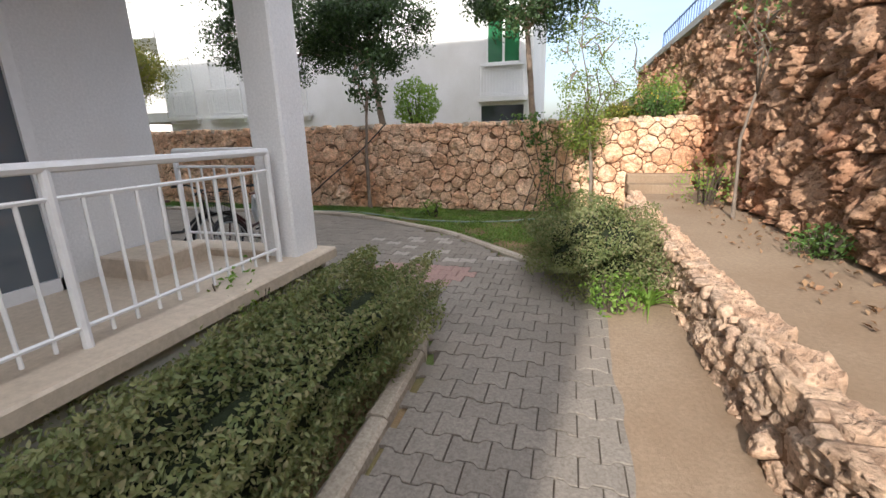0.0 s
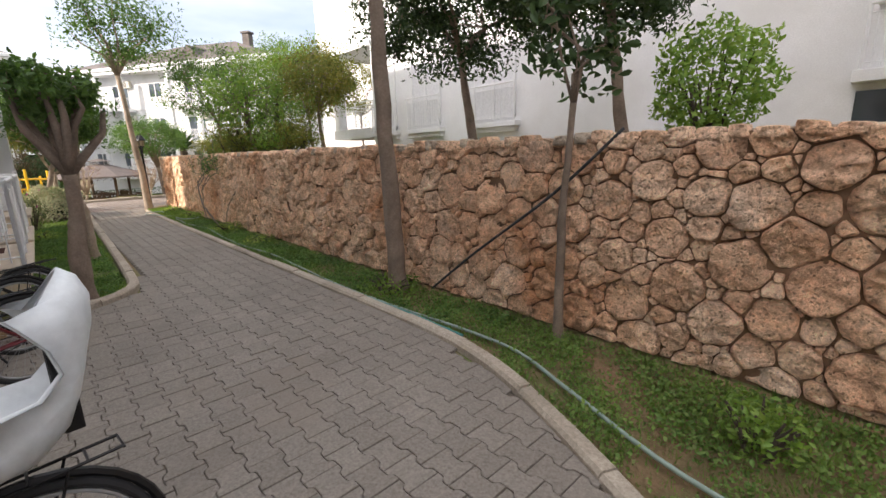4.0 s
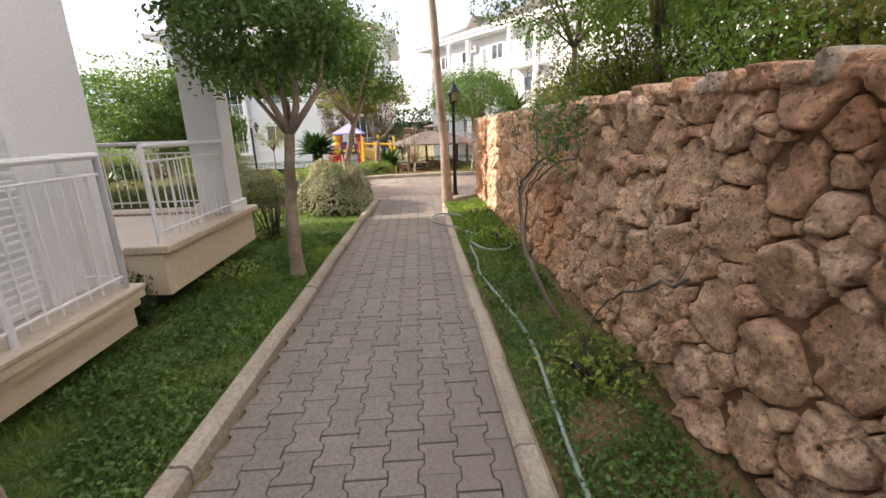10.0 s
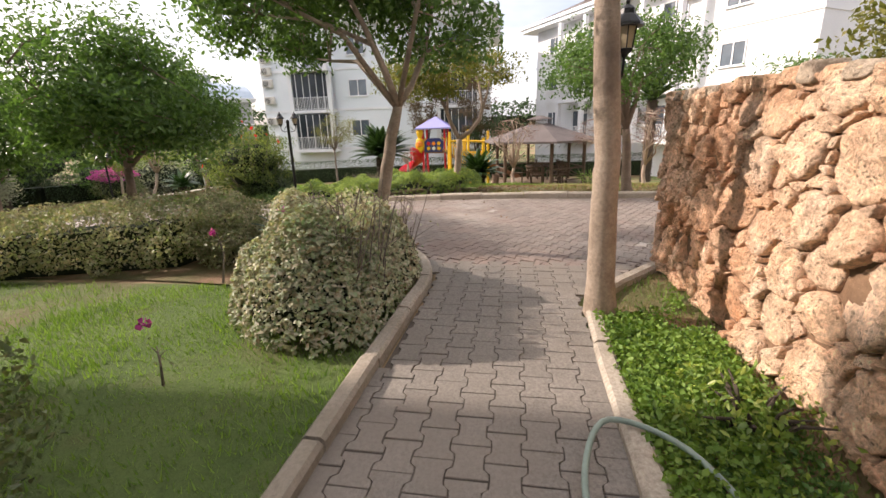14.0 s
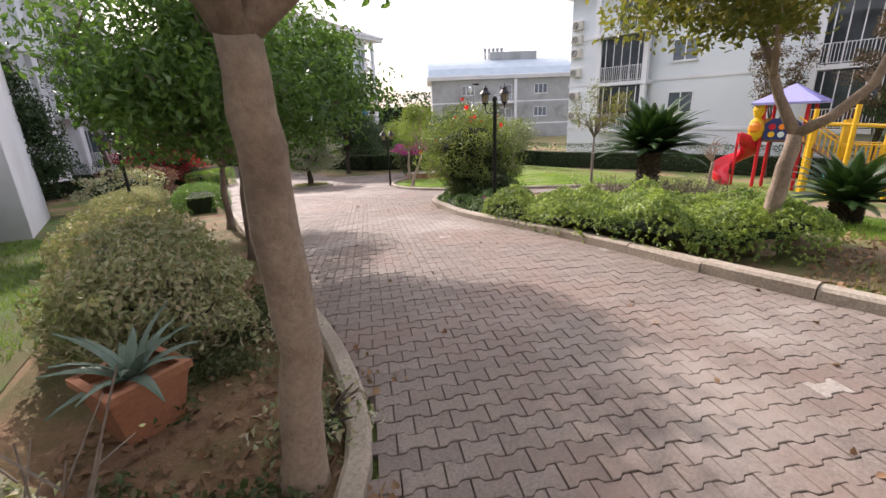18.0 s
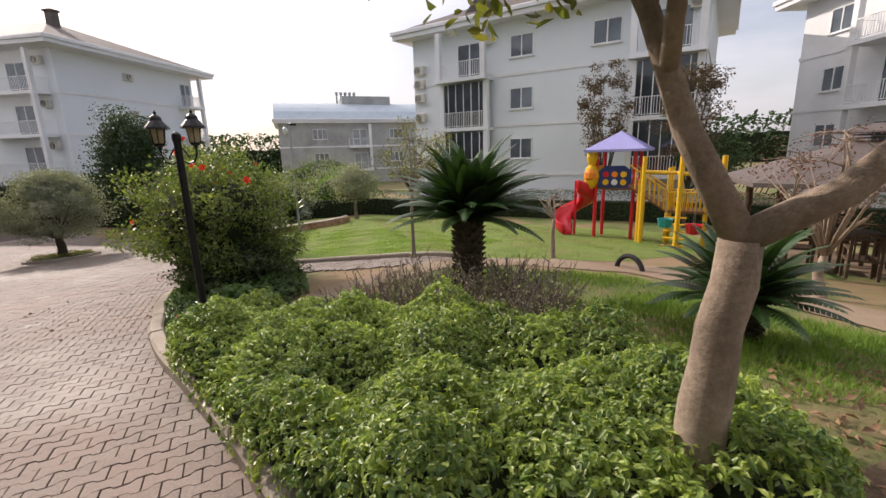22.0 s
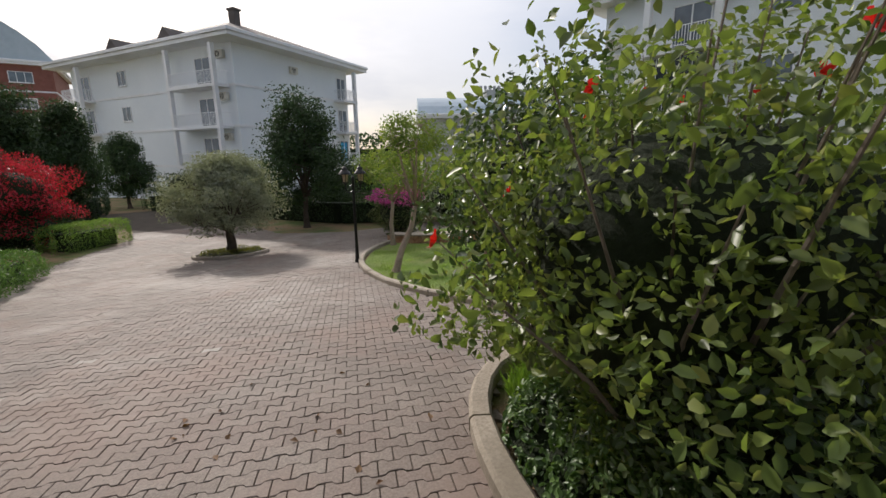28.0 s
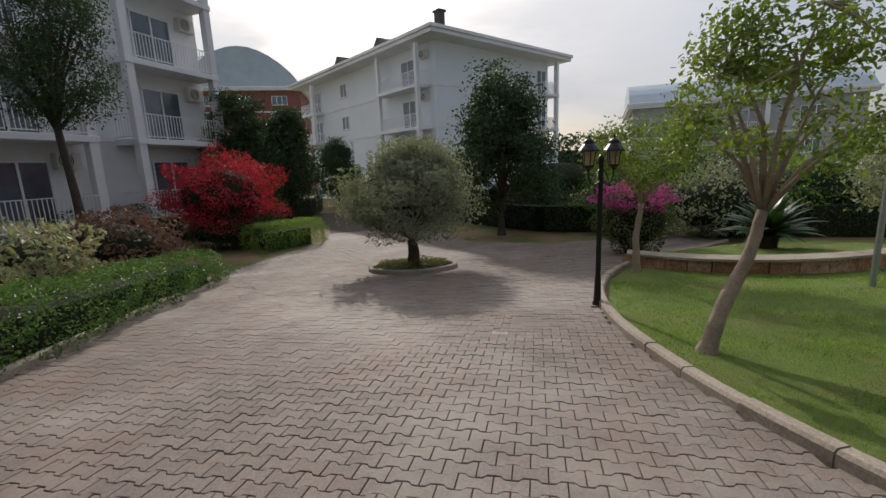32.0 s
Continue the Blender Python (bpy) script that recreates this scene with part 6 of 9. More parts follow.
tree("thin young tree against the stone wall", (2.05, 0.22), [(0, 0, 0), (0.02, -0.04, 1.0), (-0.02, -0.08, 1.9)], [(0.0, -0.1, 2.5, 0.35, 0.35, 0.55)], 500, 0.1, L_DARK, M_BARK, 14, 0.14, 5, 32, 0.04)
for k, (x, y, h, r, sd) in enumerate(((5.3, -2.3, 1.5, 1.35, 41), (2.75, -2.3, 1.6, 1.15, 42), (-0.9, -3.2, 2.2, 1.15, 43))):
    tree("dark-leaved tree on the ground above the stone wall", (x, y, UPZ), [(0, 0, 0), (0.1, 0.05, h * 0.5), (0.2, 0.1, h)], [(0.2, 0.1, h + r * 0.7, r * 1.25, r * 1.1, r * 0.8)], 17000, 0.085, L_DARK, M_BARK, 50, 0.27, 6, sd, 0.085)
bush("bright round shrub above the stone wall", (1.6, -1.6), (0.5, 0.5, 1.05), 2500, 0.07, L_BRIGHT, 45, 2.0, z=UPZ, core=False)
for k, (x, y, h, r, sd, mt) in enumerate(((11.4, -2.8, 1.2, 1.1, 47, L_YELLOW), (13.0, -1.5, 0.8, 1.35, 48, L_BRIGHT), (15.4, -1.4, 1.1, 1.6, 49, L_TREE), (17.0, -4.2, 1.5, 1.9, 50, L_TREE), (13.6, -3.6, 1.2, 1.7, 52, L_BRIGHT), (16.6, -7.5, 1.6, 2.0, 53, L_YELLOW))):
    tree("leafy tree with sparse crown above the stone wall", (x, y, UPZ), [(0, 0, 0), (0.08, 0.05, h * 0.5), (0.0, 0.1, h)], [(0, 0, h + r * 0.65, r, r * 0.9, r * 0.75)], 9000, 0.07, mt, M_BARK, 60, 0.27, 9, sd, 0.06)
part_trunk = tree("dead dark trunk above the stone wall", (13.0, -2.2, UPZ), [(0, 0, 0), (0.05, 0, 0.6), (-0.15, 0.05, 1.35)], [(-0.25, 0.05, 1.7, 0.15, 0.15, 0.2)], 0, 0.1, L_DARK, M_BARKDARK, 5, 0.1, 2, 51, 0.09)
tree("pollarded small tree with a tuft of dark leaves", (6.26, 3.01), [(0, 0, 0), (-0.05, 0.0, 0.5), (-0.05, -0.03, 0.86), (-0.02, -0.06, 0.95), (-0.06, -0.07, 1.44)], [(-0.05, -0.05, 2.25, 0.42, 0.42, 0.26)], 2300, 0.075, L_TREE, M_BARK, 36, 0.1, 3, 61, 0.1, fine=True, arms=([(-0.06, -0.07, 1.44), (-0.08, 0.06, 1.66), (-0.1, 0.2, 1.9), (-0.12, 0.24, 2.15)], [(-0.06, -0.07, 1.44), (-0.02, -0.22, 1.62), (0.0, -0.42, 1.86), (0.0, -0.46, 2.1)], [(-0.06, -0.07, 1.44), (-0.18, -0.1, 1.7), (-0.26, -0.12, 2.0), (-0.3, -0.1, 2.2)], [(-0.06, -0.07, 1.44), (0.06, -0.04, 1.7), (0.16, 0.0, 2.0), (0.2, 0.02, 2.2)], [(-0.06, -0.07, 1.44), (-0.05, -0.14, 1.72), (-0.06, -0.22, 2.05), (-0.05, -0.25, 2.2)], [(-0.06, -0.07, 1.44), (0.0, 0.05, 1.72), (0.06, 0.16, 1.98), (0.1, 0.2, 2.2)]))
tree("pollarded crooked tree with a tuft of leaves", (9.1, 2.72), [(0, 0, 0), (0.0, 0.0, 0.5), (-0.05, 0.0, 0.8), (-0.06, 0.14, 1.25), (-0.1, 0.2, 1.75)], [(-0.1, 0.2, 2.2, 0.24, 0.24, 0.24)], 1500, 0.065, L_TREE, M_BARKPALE, 34, 0.1, 10, 62, 0.07, fine=True)
tree("small tree with a dense bright green crown", (12.34, 2.64), [(0, 0, 0), (0.02, 0.0, 0.6), (-0.02, -0.05, 1.1), (-0.04, -0.1, 1.48)], [(0.05, 0.05, 2.4, 0.82, 0.8, 0.5)], 9000, 0.066, L_TREE, M_BARKPALE, 60, 0.17, 3, 63, 0.072, fine=True, arms=([(-0.04, -0.1, 1.48), (-0.06, 0.0, 1.7), (-0.1, 0.12, 1.95), (-0.12, 0.2, 2.4)], [(-0.04, -0.1, 1.48), (0.0, -0.18, 1.72), (0.02, -0.2, 2.0), (0.1, -0.25, 2.5)], [(-0.04, -0.1, 1.48), (-0.02, -0.26, 1.68), (0.0, -0.42, 1.9), (0.0, -0.5, 2.4)], [(-0.04, -0.1, 1.48), (0.15, -0.05, 1.75), (0.3, 0.1, 2.1), (0.4, 0.15, 2.5)]))
tree("tall slim tree with a pale trunk beside the path", (16.45, 0.76), [(0, 0, 0), (-0.04, 0.04, 1.2), (-0.08, 0.14, 2.6), (-0.1, 0.22, 4.0)], [(-0.2, 0, 5.2, 1.2, 1.2, 0.9)], 5200, 0.09, L_TREE, M_BARKPALE, 36, 0.35, 8, 64, 0.1)
tree("leafy tree leaning over the bed by the drive", (18.22, 3.12), [(0, 0, 0), (0.03, -0.12, 0.7), (-0.04, -0.29, 1.35), (-0.09, -0.4, 1.7)], [(0.1, 0.8, 2.95, 1.0, 0.9, 0.5), (0.6, -0.7, 2.8, 1.0, 0.8, 0.55), (-0.3, -0.1, 3.3, 1.3, 1.2, 0.5), (0.8, 1.5, 2.9, 0.9, 0.8, 0.5)], 19000, 0.08, L_TREE, M_BARKPALE, 84, 0.26, 3, 65, 0.088, fine=True, arms=([(-0.09, -0.4, 1.7), (-0.24, -0.32, 2.05), (-0.36, -0.15, 2.5), (-0.4, 0.1, 3.0)], [(-0.09, -0.4, 1.7), (0.16, -0.5, 1.92), (0.42, -0.62, 2.3), (0.6, -0.7, 2.8)], [(-0.3, -0.22, 2.3), (-0.1, 0.4, 2.6), (0.2, 1.3, 2.8)]))
tree("broad leafy tree in the soil bed", (19.42, 7.65), [(0, 0, 0), (0.0, 0.06, 0.8), (0.05, 0.05, 1.35)], [(0.0, 0.2, 2.7, 1.65, 1.65, 0.8), (0.0, -0.4, 2.2, 1.5, 1.4, 0.6)], 26000, 0.085, L_TREE, M_BARK, 90, 0.3, 9, 66, 0.095, fine=True)
tree("broad leafy tree further along the bed", (20.0, 11.3), [(0, 0, 0), (0.0, 0.06, 0.8), (0.05, 0.05, 1.3)], [(0.0, 0.2, 2.5, 1.6, 1.6, 0.8)], 18000, 0.09, L_TREE, M_BARK, 80, 0.3, 8, 67, 0.08)
tree("forked tree with yellowing leaves in the ground cover", (23.08, 2.74), [(0, 0, 0), (0.0, -0.03, 0.6), (0.02, -0.08, 1.22)], [(-0.3, 0.8, 2.45, 0.8, 0.7, 0.4), (-0.5, 0.2, 2.6, 0.8, 0.8, 0.45), (0.6, -0.6, 2.7, 0.9, 0.7, 0.5)], 6500, 0.08, L_YELLOW, M_BARKPALE, 50, 0.22, 0, 68, 0.105, fine=True, arms=([(0.02, -0.08, 1.22), (0.0, 0.1, 1.57), (0.0, 0.24, 1.95), (-0.1, 0.5, 2.5)], [(0.02, -0.08, 1.22), (0.04, -0.32, 1.38), (0.06, -0.54, 1.64), (0.06, -0.6, 1.9), (0.1, -0.52, 2.4)], [(0.06, -0.58, 1.8), (0.12, -0.7, 2.15), (0.2, -0.78, 2.6)], [(0.0, 0.17, 1.75), (-0.3, 0.12, 2.1), (-0.6, 0.12, 2.5)]))
tree("leafy tree with a curved trunk beside the drive", (22.48, -0.84), [(0, 0, 0), (-0.05, 0.05, 0.6), (-0.18, 0.15, 1.3)], [(-0.1, 0.35, 2.5, 1.4, 1.4, 0.6)], 12000, 0.075, L_TREE, M_BARK, 70, 0.28, 9, 69, 0.11)
mound("dusty bush of dry-tipped leaves where path meets drive", [(15.55, 2.7), (15.75, 2.4), (16.4, 2.33), (17.0, 2.28), (17.45, 2.45), (17.65, 2.8), (17.55, 3.3), (17.2, 3.85), (16.5, 3.85), (16.0, 3.6), (15.65, 3.15)], 0.7, 40000, 0.038, L_DRY, 71, "bush", edge=0.5, fine=True, lumps=0.34, aspect=0.62, rosette=4)
BR = np.random.default_rng(171)
BX, BY = BR.uniform(15.85, 17.6, 9000), BR.uniform(2.35, 3.65, 9000)
BK = inside([(16.0, 2.85), (16.2, 2.6), (17.1, 2.55), (17.35, 2.9), (17.1, 3.5), (16.5, 3.45)], BX, BY)
BX, BY = BX[BK], BY[BK]
tagged(part("loose_foliage", leaf_mesh("loose_foliage", np.stack([BX, BY, 0.56 + 0.1 * np.sin(BX * 6) * np.sin(BY * 7) + BR.uniform(0, 1, len(BX)) ** 2 * 0.28], 1), BR.normal(size=(len(BX), 3)) + np.array([0, 0, 0.4]), 0.045, L_DRY, BR, 0.62, fine=True), None), "loose dry leaves on the upper twigs of the dusty bush", "leaves", kind="stuff")
for k, (x, y) in enumerate(((16.15, 2.8), (16.4, 3.0), (16.6, 2.8), (16.9, 3.2), (17.3, 2.8), (16.3, 2.6), (17.0, 2.6))):
    twigs("dry twigs standing out of the dusty bush", (x, y), 0.92, 0.22, 16, M_TWIG, 170 + k, L_DRY, 90, 0.03)
bush("dusty rounded end of the long hedge behind the agave pot", (17.98, 4.95), (0.55, 0.42, 0.8), 11000, 0.046, L_DRYHEDGE, 78, 2.5, fine=True, lumps=0.15, core=False, shell=0.6)
hedge("dusty hedge of small dry leaves along the lawn", [(17.98, 4.95), (17.99, 5.5), (18.02, 7.5), (18.1, 10.0), (18.3, 13.0), (18.9, 18.0), (19.7, 23.0)], 1.2, 0.88, 62000, 0.05, L_DRYHEDGE, 72, 2.6, lumps=0.2, aspect=0.6)
hedge("clipped dark hedge at the corner of the white building", [(13.95, 3.75), (14.05, 4.6), (14.3, 5.8), (14.6, 6.6)], 0.95, 0.85, 34000, 0.036, L_BROWNHEDGE, 73, 3.5)
bush("bare-stemmed shrub at the end of the lawn", (14.15, 3.45), (0.4, 0.3, 0.85), 1500, 0.042, L_HEDGE, 74, 2.0, core=False)
mound("glossy light green ground cover with dark edges", [(22.78, 2.3), (22.38, 2.85), (22.18, 3.3), (22.37, 4.4), (22.63, 5.3), (22.83, 6.1), (23.0, 6.75), (23.3, 7.12), (24.1, 6.95), (24.45, 6.0), (24.45, 4.6), (24.5, 3.2), (24.2, 2.5), (23.4, 2.15)], 0.42, 84000, 0.038, L_COVER, 75, edge=0.11, lumps=0.36, fine=True, aspect=0.45, rosette=7)
mound("dark ground cover round the lamp and hibiscus", [(23.2, 7.05), (23.48, 7.8), (23.8, 8.5), (24.05, 9.15), (24.5, 9.85), (24.95, 10.1), (25.85, 10.05), (26.1, 8.6), (25.4, 7.75), (24.3, 7.2)], 0.3, 15000, 0.05, L_COVERDARK, 76, edge=0.22, lumps=0.4, fine=True, aspect=0.55, rosette=5)
cycad("tall cycad with a rough dark stem and arching fronds", (26.17, 5.42), 0.95, 0.17, 105, 1.15, 77)
cycad("low cycad with stiff dark fronds", (26.0, 2.48), 0.35, 0.15, 70, 0.85, 78)
tree("thin young tree with a round twiggy crown", (28.06, 7.75), [(0, 0, 0), (0.02, 0.02, 0.7), (0.05, 0.03, 1.35)], [(0.1, 0, 2.05, 0.72, 0.72, 0.6)], 2000, 0.05, L_YELLOW, M_TWIG, 60, 0.12, 14, 79, 0.04)
tree("bare pruned tree on the playground lawn", (30.1, 5.6), [(0, 0, 0), (0.02, 0.02, 0.5), (0.0, 0.0, 0.85)], [(0.0, 0, 1.25, 0.45, 0.45, 0.3)], 0, 0.05, L_YELLOW, M_BARKPALE, 14, 0.12, 8, 80, 0.055)
for k, (x, y, sd) in enumerate(((28.9, 1.45, 81), (28.6, -1.3, 82), (27.6, -2.6, 83))):
    tree("leafless tree with mauve-brown twigs by the pergola", (x, y), [(0, 0, 0), (0.05, 0.05, 0.35), (0.1, 0.0, 0.6)], [(0.0, 0, 1.7, 0.95, 0.9, 0.6)], 1100, 0.045, L_MAUVE, M_BARKPALE, 70, 0.12, 16, sd, 0.07)
for k in range(24):
    a = random.Random(90 + k)
    twigs("thicket of bare grey stems in the bed", (23.9 + a.uniform(0.5, 2.2), 3.7 + a.uniform(0, 2.5)), 0.5, 0.3, 24, M_TWIG, 100 + k, L_DRYHEDGE, 130, 0.03, lean=1.0)
hib = bush("big hibiscus bush with dark glossy leaves and red flowers", (24.95, 9.1), (1.25, 1.2, 1.95), 26000, 0.048, L_HIBISCUS, 84, 2.1, 0.1, lumps=0.26, fine=True, aspect=0.62, shell=0.6, vase=0.38)
# added bush stands for the hibiscus's lower body, its shade in the leaf colour
bush("dark lower body of the hibiscus, added as a bush of its own", (25.02, 8.72), (0.8, 0.68, 1.0), 12000, 0.042, L_GLOSSY, 185, 2.3, fine=True, lumps=0.18, aspect=0.6)
rngf, nrf = random.Random(5), np.random.default_rng(5)
shoots, SP, ends = Shape(), [], []
for i in range(74):
    a, k = rngf.uniform(0, 6.28), rngf.uniform(0.1, 1.05)
    b = Vector((math.cos(a) * k * 0.35, math.sin(a) * k * 0.35, 0.35))
    e = Vector((math.cos(a) * k * 1.25, math.sin(a) * k * 1.2, 2.0 + rngf.uniform(-0.3, 0.45) - 0.55 * k + (0.35 if i % 9 == 0 else 0)))
    shoots.tube([b, b.lerp(e, 0.5) + Vector((rngf.uniform(-0.06, 0.06), rngf.uniform(-0.06, 0.06), 0.05)), e], [0.014, 0.009, 0.003], 5)
    ends.append(e)
    SP += [tuple(b.lerp(e, rngf.uniform(0.5, 1.0))) for _ in range(34)]
tagged(part("shootwork", shoots, M_TWIG, hib), kind="stuff")
SP = np.array(SP) + nrf.normal(size=(len(SP), 3)) * 0.05
part("shoot_foliage", leaf_mesh("shoot_foliage", SP, nrf.normal(size=SP.shape), 0.062, L_HIBISCUS, nrf, 0.6, fine=True), None, hib)
def blossom(size, rng):
    """One open hibiscus flower about its stalk's end: five ruffled petals grown together round a stamen."""
    f = Shape()
    f.v.append((0, 0, -0.15 * size))
    for k in range(30):
        a, q = k * math.pi / 15, k % 6
        r = size * (0.42, 0.9, 1.05, 1.08, 1.0, 0.8)[q] * rng.uniform(0.92, 1.06)
        for u in (0.5, 1.0):
            f.v.append((math.cos(a) * r * u, math.sin(a) * r * u, size * (0.12 * u + (rng.uniform(-0.12, 0.12) + 0.22 * u) * u)))
    for k in range(30):
        a, b = 1 + 2 * k, 1 + 2 * ((k + 1) % 30)
        f.f += [(0, a, b), (a, a + 1, b + 1, b)]
    return f


for x, y, z in ends[::5]:
    way = Vector((x, y, 0.4)).to_track_quat("Z", "Y").to_matrix().to_4x4()
    fl = part("flower", blossom(rngf.uniform(0.045, 0.06), rngf), L_FLOWER, hib, "red hibiscus flower", m=Matrix.Translation((x, y, z)) @ way)
    part("stamen", Shape().tube([(0, 0, -0.01), (0.003, 0, 0.06)], [0.004, 0.002], 5), L_YELLOW, fl)
tree("old olive tree with a silvery rounded crown", (26.6, 22.55), [(0, 0, 0), (0.03, 0, 0.45), (0.0, 0, 0.85)], [(0, 0, 1.75, 1.6, 1.6, 0.95), (0.3, 0.2, 2.3, 1.0, 1.0, 0.7)], 42000, 0.085, L_OLIVE, M_BARKDARK, 140, 0.27, 10, 85, 0.17, 0.38)
mound("low yellow-green plants round the olive tree", [(26.6 + 0.95 * math.cos(a), 22.55 + 0.85 * math.sin(a)) for a in (i * math.pi / 6 for i in range(12))], 0.22, 2600, 0.05, L_YELLOW, 86, edge=0.2)
kerb("kerb", "round concrete kerb ring about the olive tree", [(26.6 + 1.12 * math.cos(a), 22.55 + 1.02 * math.sin(a)) for a in (i * math.pi / 10 for i in range(21))], 0.12, 0.12, 0.6, 10)
tree("small citrus tree leaning over the sunny lawn", (27.68, 15.3), [(0, 0, 0), (0.16, 0, 0.45), (0.42, 0.0, 0.84), (0.55, 0.0, 1.3)], [(0.65, 0.0, 2.25, 1.15, 1.0, 0.6), (0.5, 0.0, 2.75, 0.6, 0.6, 0.35)], 5600, 0.062, L_CITRUS, M_BARKPALE, 60, 0.17, 9, 87, 0.075)
tree("small citrus tree at the far end of the lawn", (30.5, 19.35), [(0, 0, 0), (-0.04, 0.0, 0.7), (0.05, 0.0, 1.4)], [(0.0, 0, 2.35, 0.95, 0.95, 0.6)], 4800, 0.075, L_CITRUS, M_BARKPALE, 44, 0.24, 8, 88, 0.08)
tree("bare pruned forked tree on the sunny lawn", (27.27, 12.4), [(0, 0, 0), (-0.02, 0, 0.5), (0.0, 0, 0.9)], [(0.5, -0.3, 1.75, 0.2, 0.2, 0.15), (-0.25, 0.12, 1.75, 0.12, 0.12, 0.12)], 60, 0.06, L_BRIGHT, M_BARKRED, 8, 0.06, 0, 89, 0.105, arms=([(0.0, 0, 0.9), (-0.12, 0.06, 1.15), (-0.16, 0.08, 1.4), (-0.22, 0.12, 1.7)], [(0.0, 0, 0.9), (0.06, -0.02, 1.1), (0.08, -0.03, 1.28)], [(0.0, 0, 0.9), (0.17, -0.09, 1.1), (0.3, -0.16, 1.35), (0.44, -0.24, 1.6)], [(0.24, -0.12, 1.24), (0.4, -0.3, 1.4), (0.52, -0.36, 1.6)]))
bush("dark glossy shrub on the corner by the side path", (25.72, 10.34), (0.86, 0.72, 1.75), 15000, 0.054, L_GLOSSY, 90, 2.2, 0.55, fine=True, aspect=0.62, lumps=0.22, shell=0.5)
bush("magenta bougainvillea in flower", (32.4, 21.6), (1.0, 1.0, 1.9), 5000, 0.075, L_HEDGE, 91, 2.0)
bush("magenta flower mass on the bougainvillea", (32.2, 21.4), (0.95, 0.95, 0.8), 2600, 0.07, L_PINK, 92, 2.0, 1.15, core=False)
bush("bougainvillea heavy with red flowers", (21.4, 29.3), (1.8, 1.5, 2.7), 16000, 0.08, L_RED, 93, 2.0, 0.5, lumps=0.2)
bush("dark green shrub under the bougainvillea", (21.5, 29.4), (1.8, 1.4, 1.4), 5000, 0.08, L_DARK, 94, 2.0)
hedge("clipped bright green hedge at the foot of the drive", [(22.2, 27.6), (24.6, 29.4)], 1.3, 0.95, 9000, 0.05, L_BRIGHT, 95, 5.0)
hedge("low clipped hedge beside the drive", [(20.2, 15.2), (20.9, 18.5), (21.7, 23.6)], 1.5, 0.78, 20000, 0.05, L_TREE, 96, 3.2, lumps=0.16)
hedge("long dark clipped hedge round the playground", [(45.5, -12), (45.2, 0), (44.8, 7), (44.0, 13), (41.5, 20), (36.5, 23.0)], 1.3, 1.5, 34000, 0.07, L_DARK, 97, 5.0)
hedge("dark hedge across the foot of the drive", [(27.5, 43.0), (30.5, 34.0), (33.0, 27.0), (36.5, 24.4)], 1.6, 1.5, 22000, 0.08, L_DARK, 98, 4.0)
hedge("dark hedge beyond the bougainvillea", [(15.0, 31.0), (20.0, 33.5), (24.0, 39.5), (24.5, 44.0)], 1.8, 1.6, 16000, 0.09, L_DARK, 99, 4.0)
for x, y, h, r, sd in ((31.05, 26.85, 6.1, 2.0, 110), (26.6, 46.0, 5.2, 1.7, 111), (21.3, 36.0, 7.0, 2.0, 117), (23.4, 38.0, 6.6, 1.6, 118), (16.2, 23.4, 5.8, 1.4, 112)):
    tree("dark upright cypress-like conifer", (x, y), [(0, 0, 0), (0, 0, 0.6), (0.05, 0, 1.4)], [(0, 0, h * 0.42, r, r, h * 0.25), (0, 0, h * 0.7, r * 0.6, r * 0.6, h * 0.25)], 26000, 0.13, L_DARK, M_BARKDARK, 150, 0.36, 10, sd, 0.14)
tree("dark pine with a high open crown", (18.7, 25.4), [(0, 0, 0), (0.1, 0, 1.8), (-0.05, 0.1, 3.8)], [(0, 0, 4.8, 1.15, 1.15, 0.8), (0.2, 0.1, 6.3, 0.95, 0.95, 0.9)], 15000, 0.075, L_DARK, M_BARKDARK, 90, 0.3, 14, 119, 0.13)
for x, y, h, r, sd, mt in ((44.0, 7.7, 8.4, 1.2, 113, L_RUST), (43.6, 4.0, 7.4, 1.5, 114, L_RUST), (43.6, 3.2, 4.6, 1.3, 115, L_DARK), (46.5, -6.5, 6.2, 1.3, 116, L_DARK)):
    tree("rusty brown conifer before the apartment block", (x, y), [(0, 0, 0), (0, 0.05, 0.8), (0.05, 0, 1.6)], [(0, 0, h * 0.65, r, r, h * 0.28)], 5000, 0.12, mt, M_BARKDARK, 60, 0.26, 10, sd, 0.09)
for x, y, r, h, sd, mt in ((36.5, 22.8, 1.6, 2.2, 120, L_OLIVE), (35.0, 25.0, 1.6, 2.4, 121, L_TREE), (40.5, 22.5, 2.0, 2.6, 122, L_BRIGHT), (42.5, 25.5, 2.4, 3.0, 123, L_OLIVE), (38.5, 28.5, 2.2, 2.6, 124, L_TREE), (31.5, 35.0, 1.9, 2.4, 125, L_BRIGHT), (35.0, 31.5, 1.6, 2.2, 126, L_DARK),
                           (22.0, 41.0, 1.9, 2.6, 127, L_BRIGHT), (19.6, 24.6, 1.5, 1.7, 128, L_MAUVE), (18.9, 22.0, 1.4, 1.5, 129, L_DRY), (46.0, 31.0, 3.0, 3.2, 130, L_TREE), (52.0, 37.0, 4.0, 3.8, 131, L_OLIVE), (42.0, 40.0, 3.5, 3.2, 132, L_DARK), (31.0, 47.0, 2.4, 2.6, 133, L_DARK)):
    bush("leafy shrub in the planting behind the hedge", (x, y), (r, r, h), 3600, 0.13, mt, sd, 2.0, lumps=0.2)
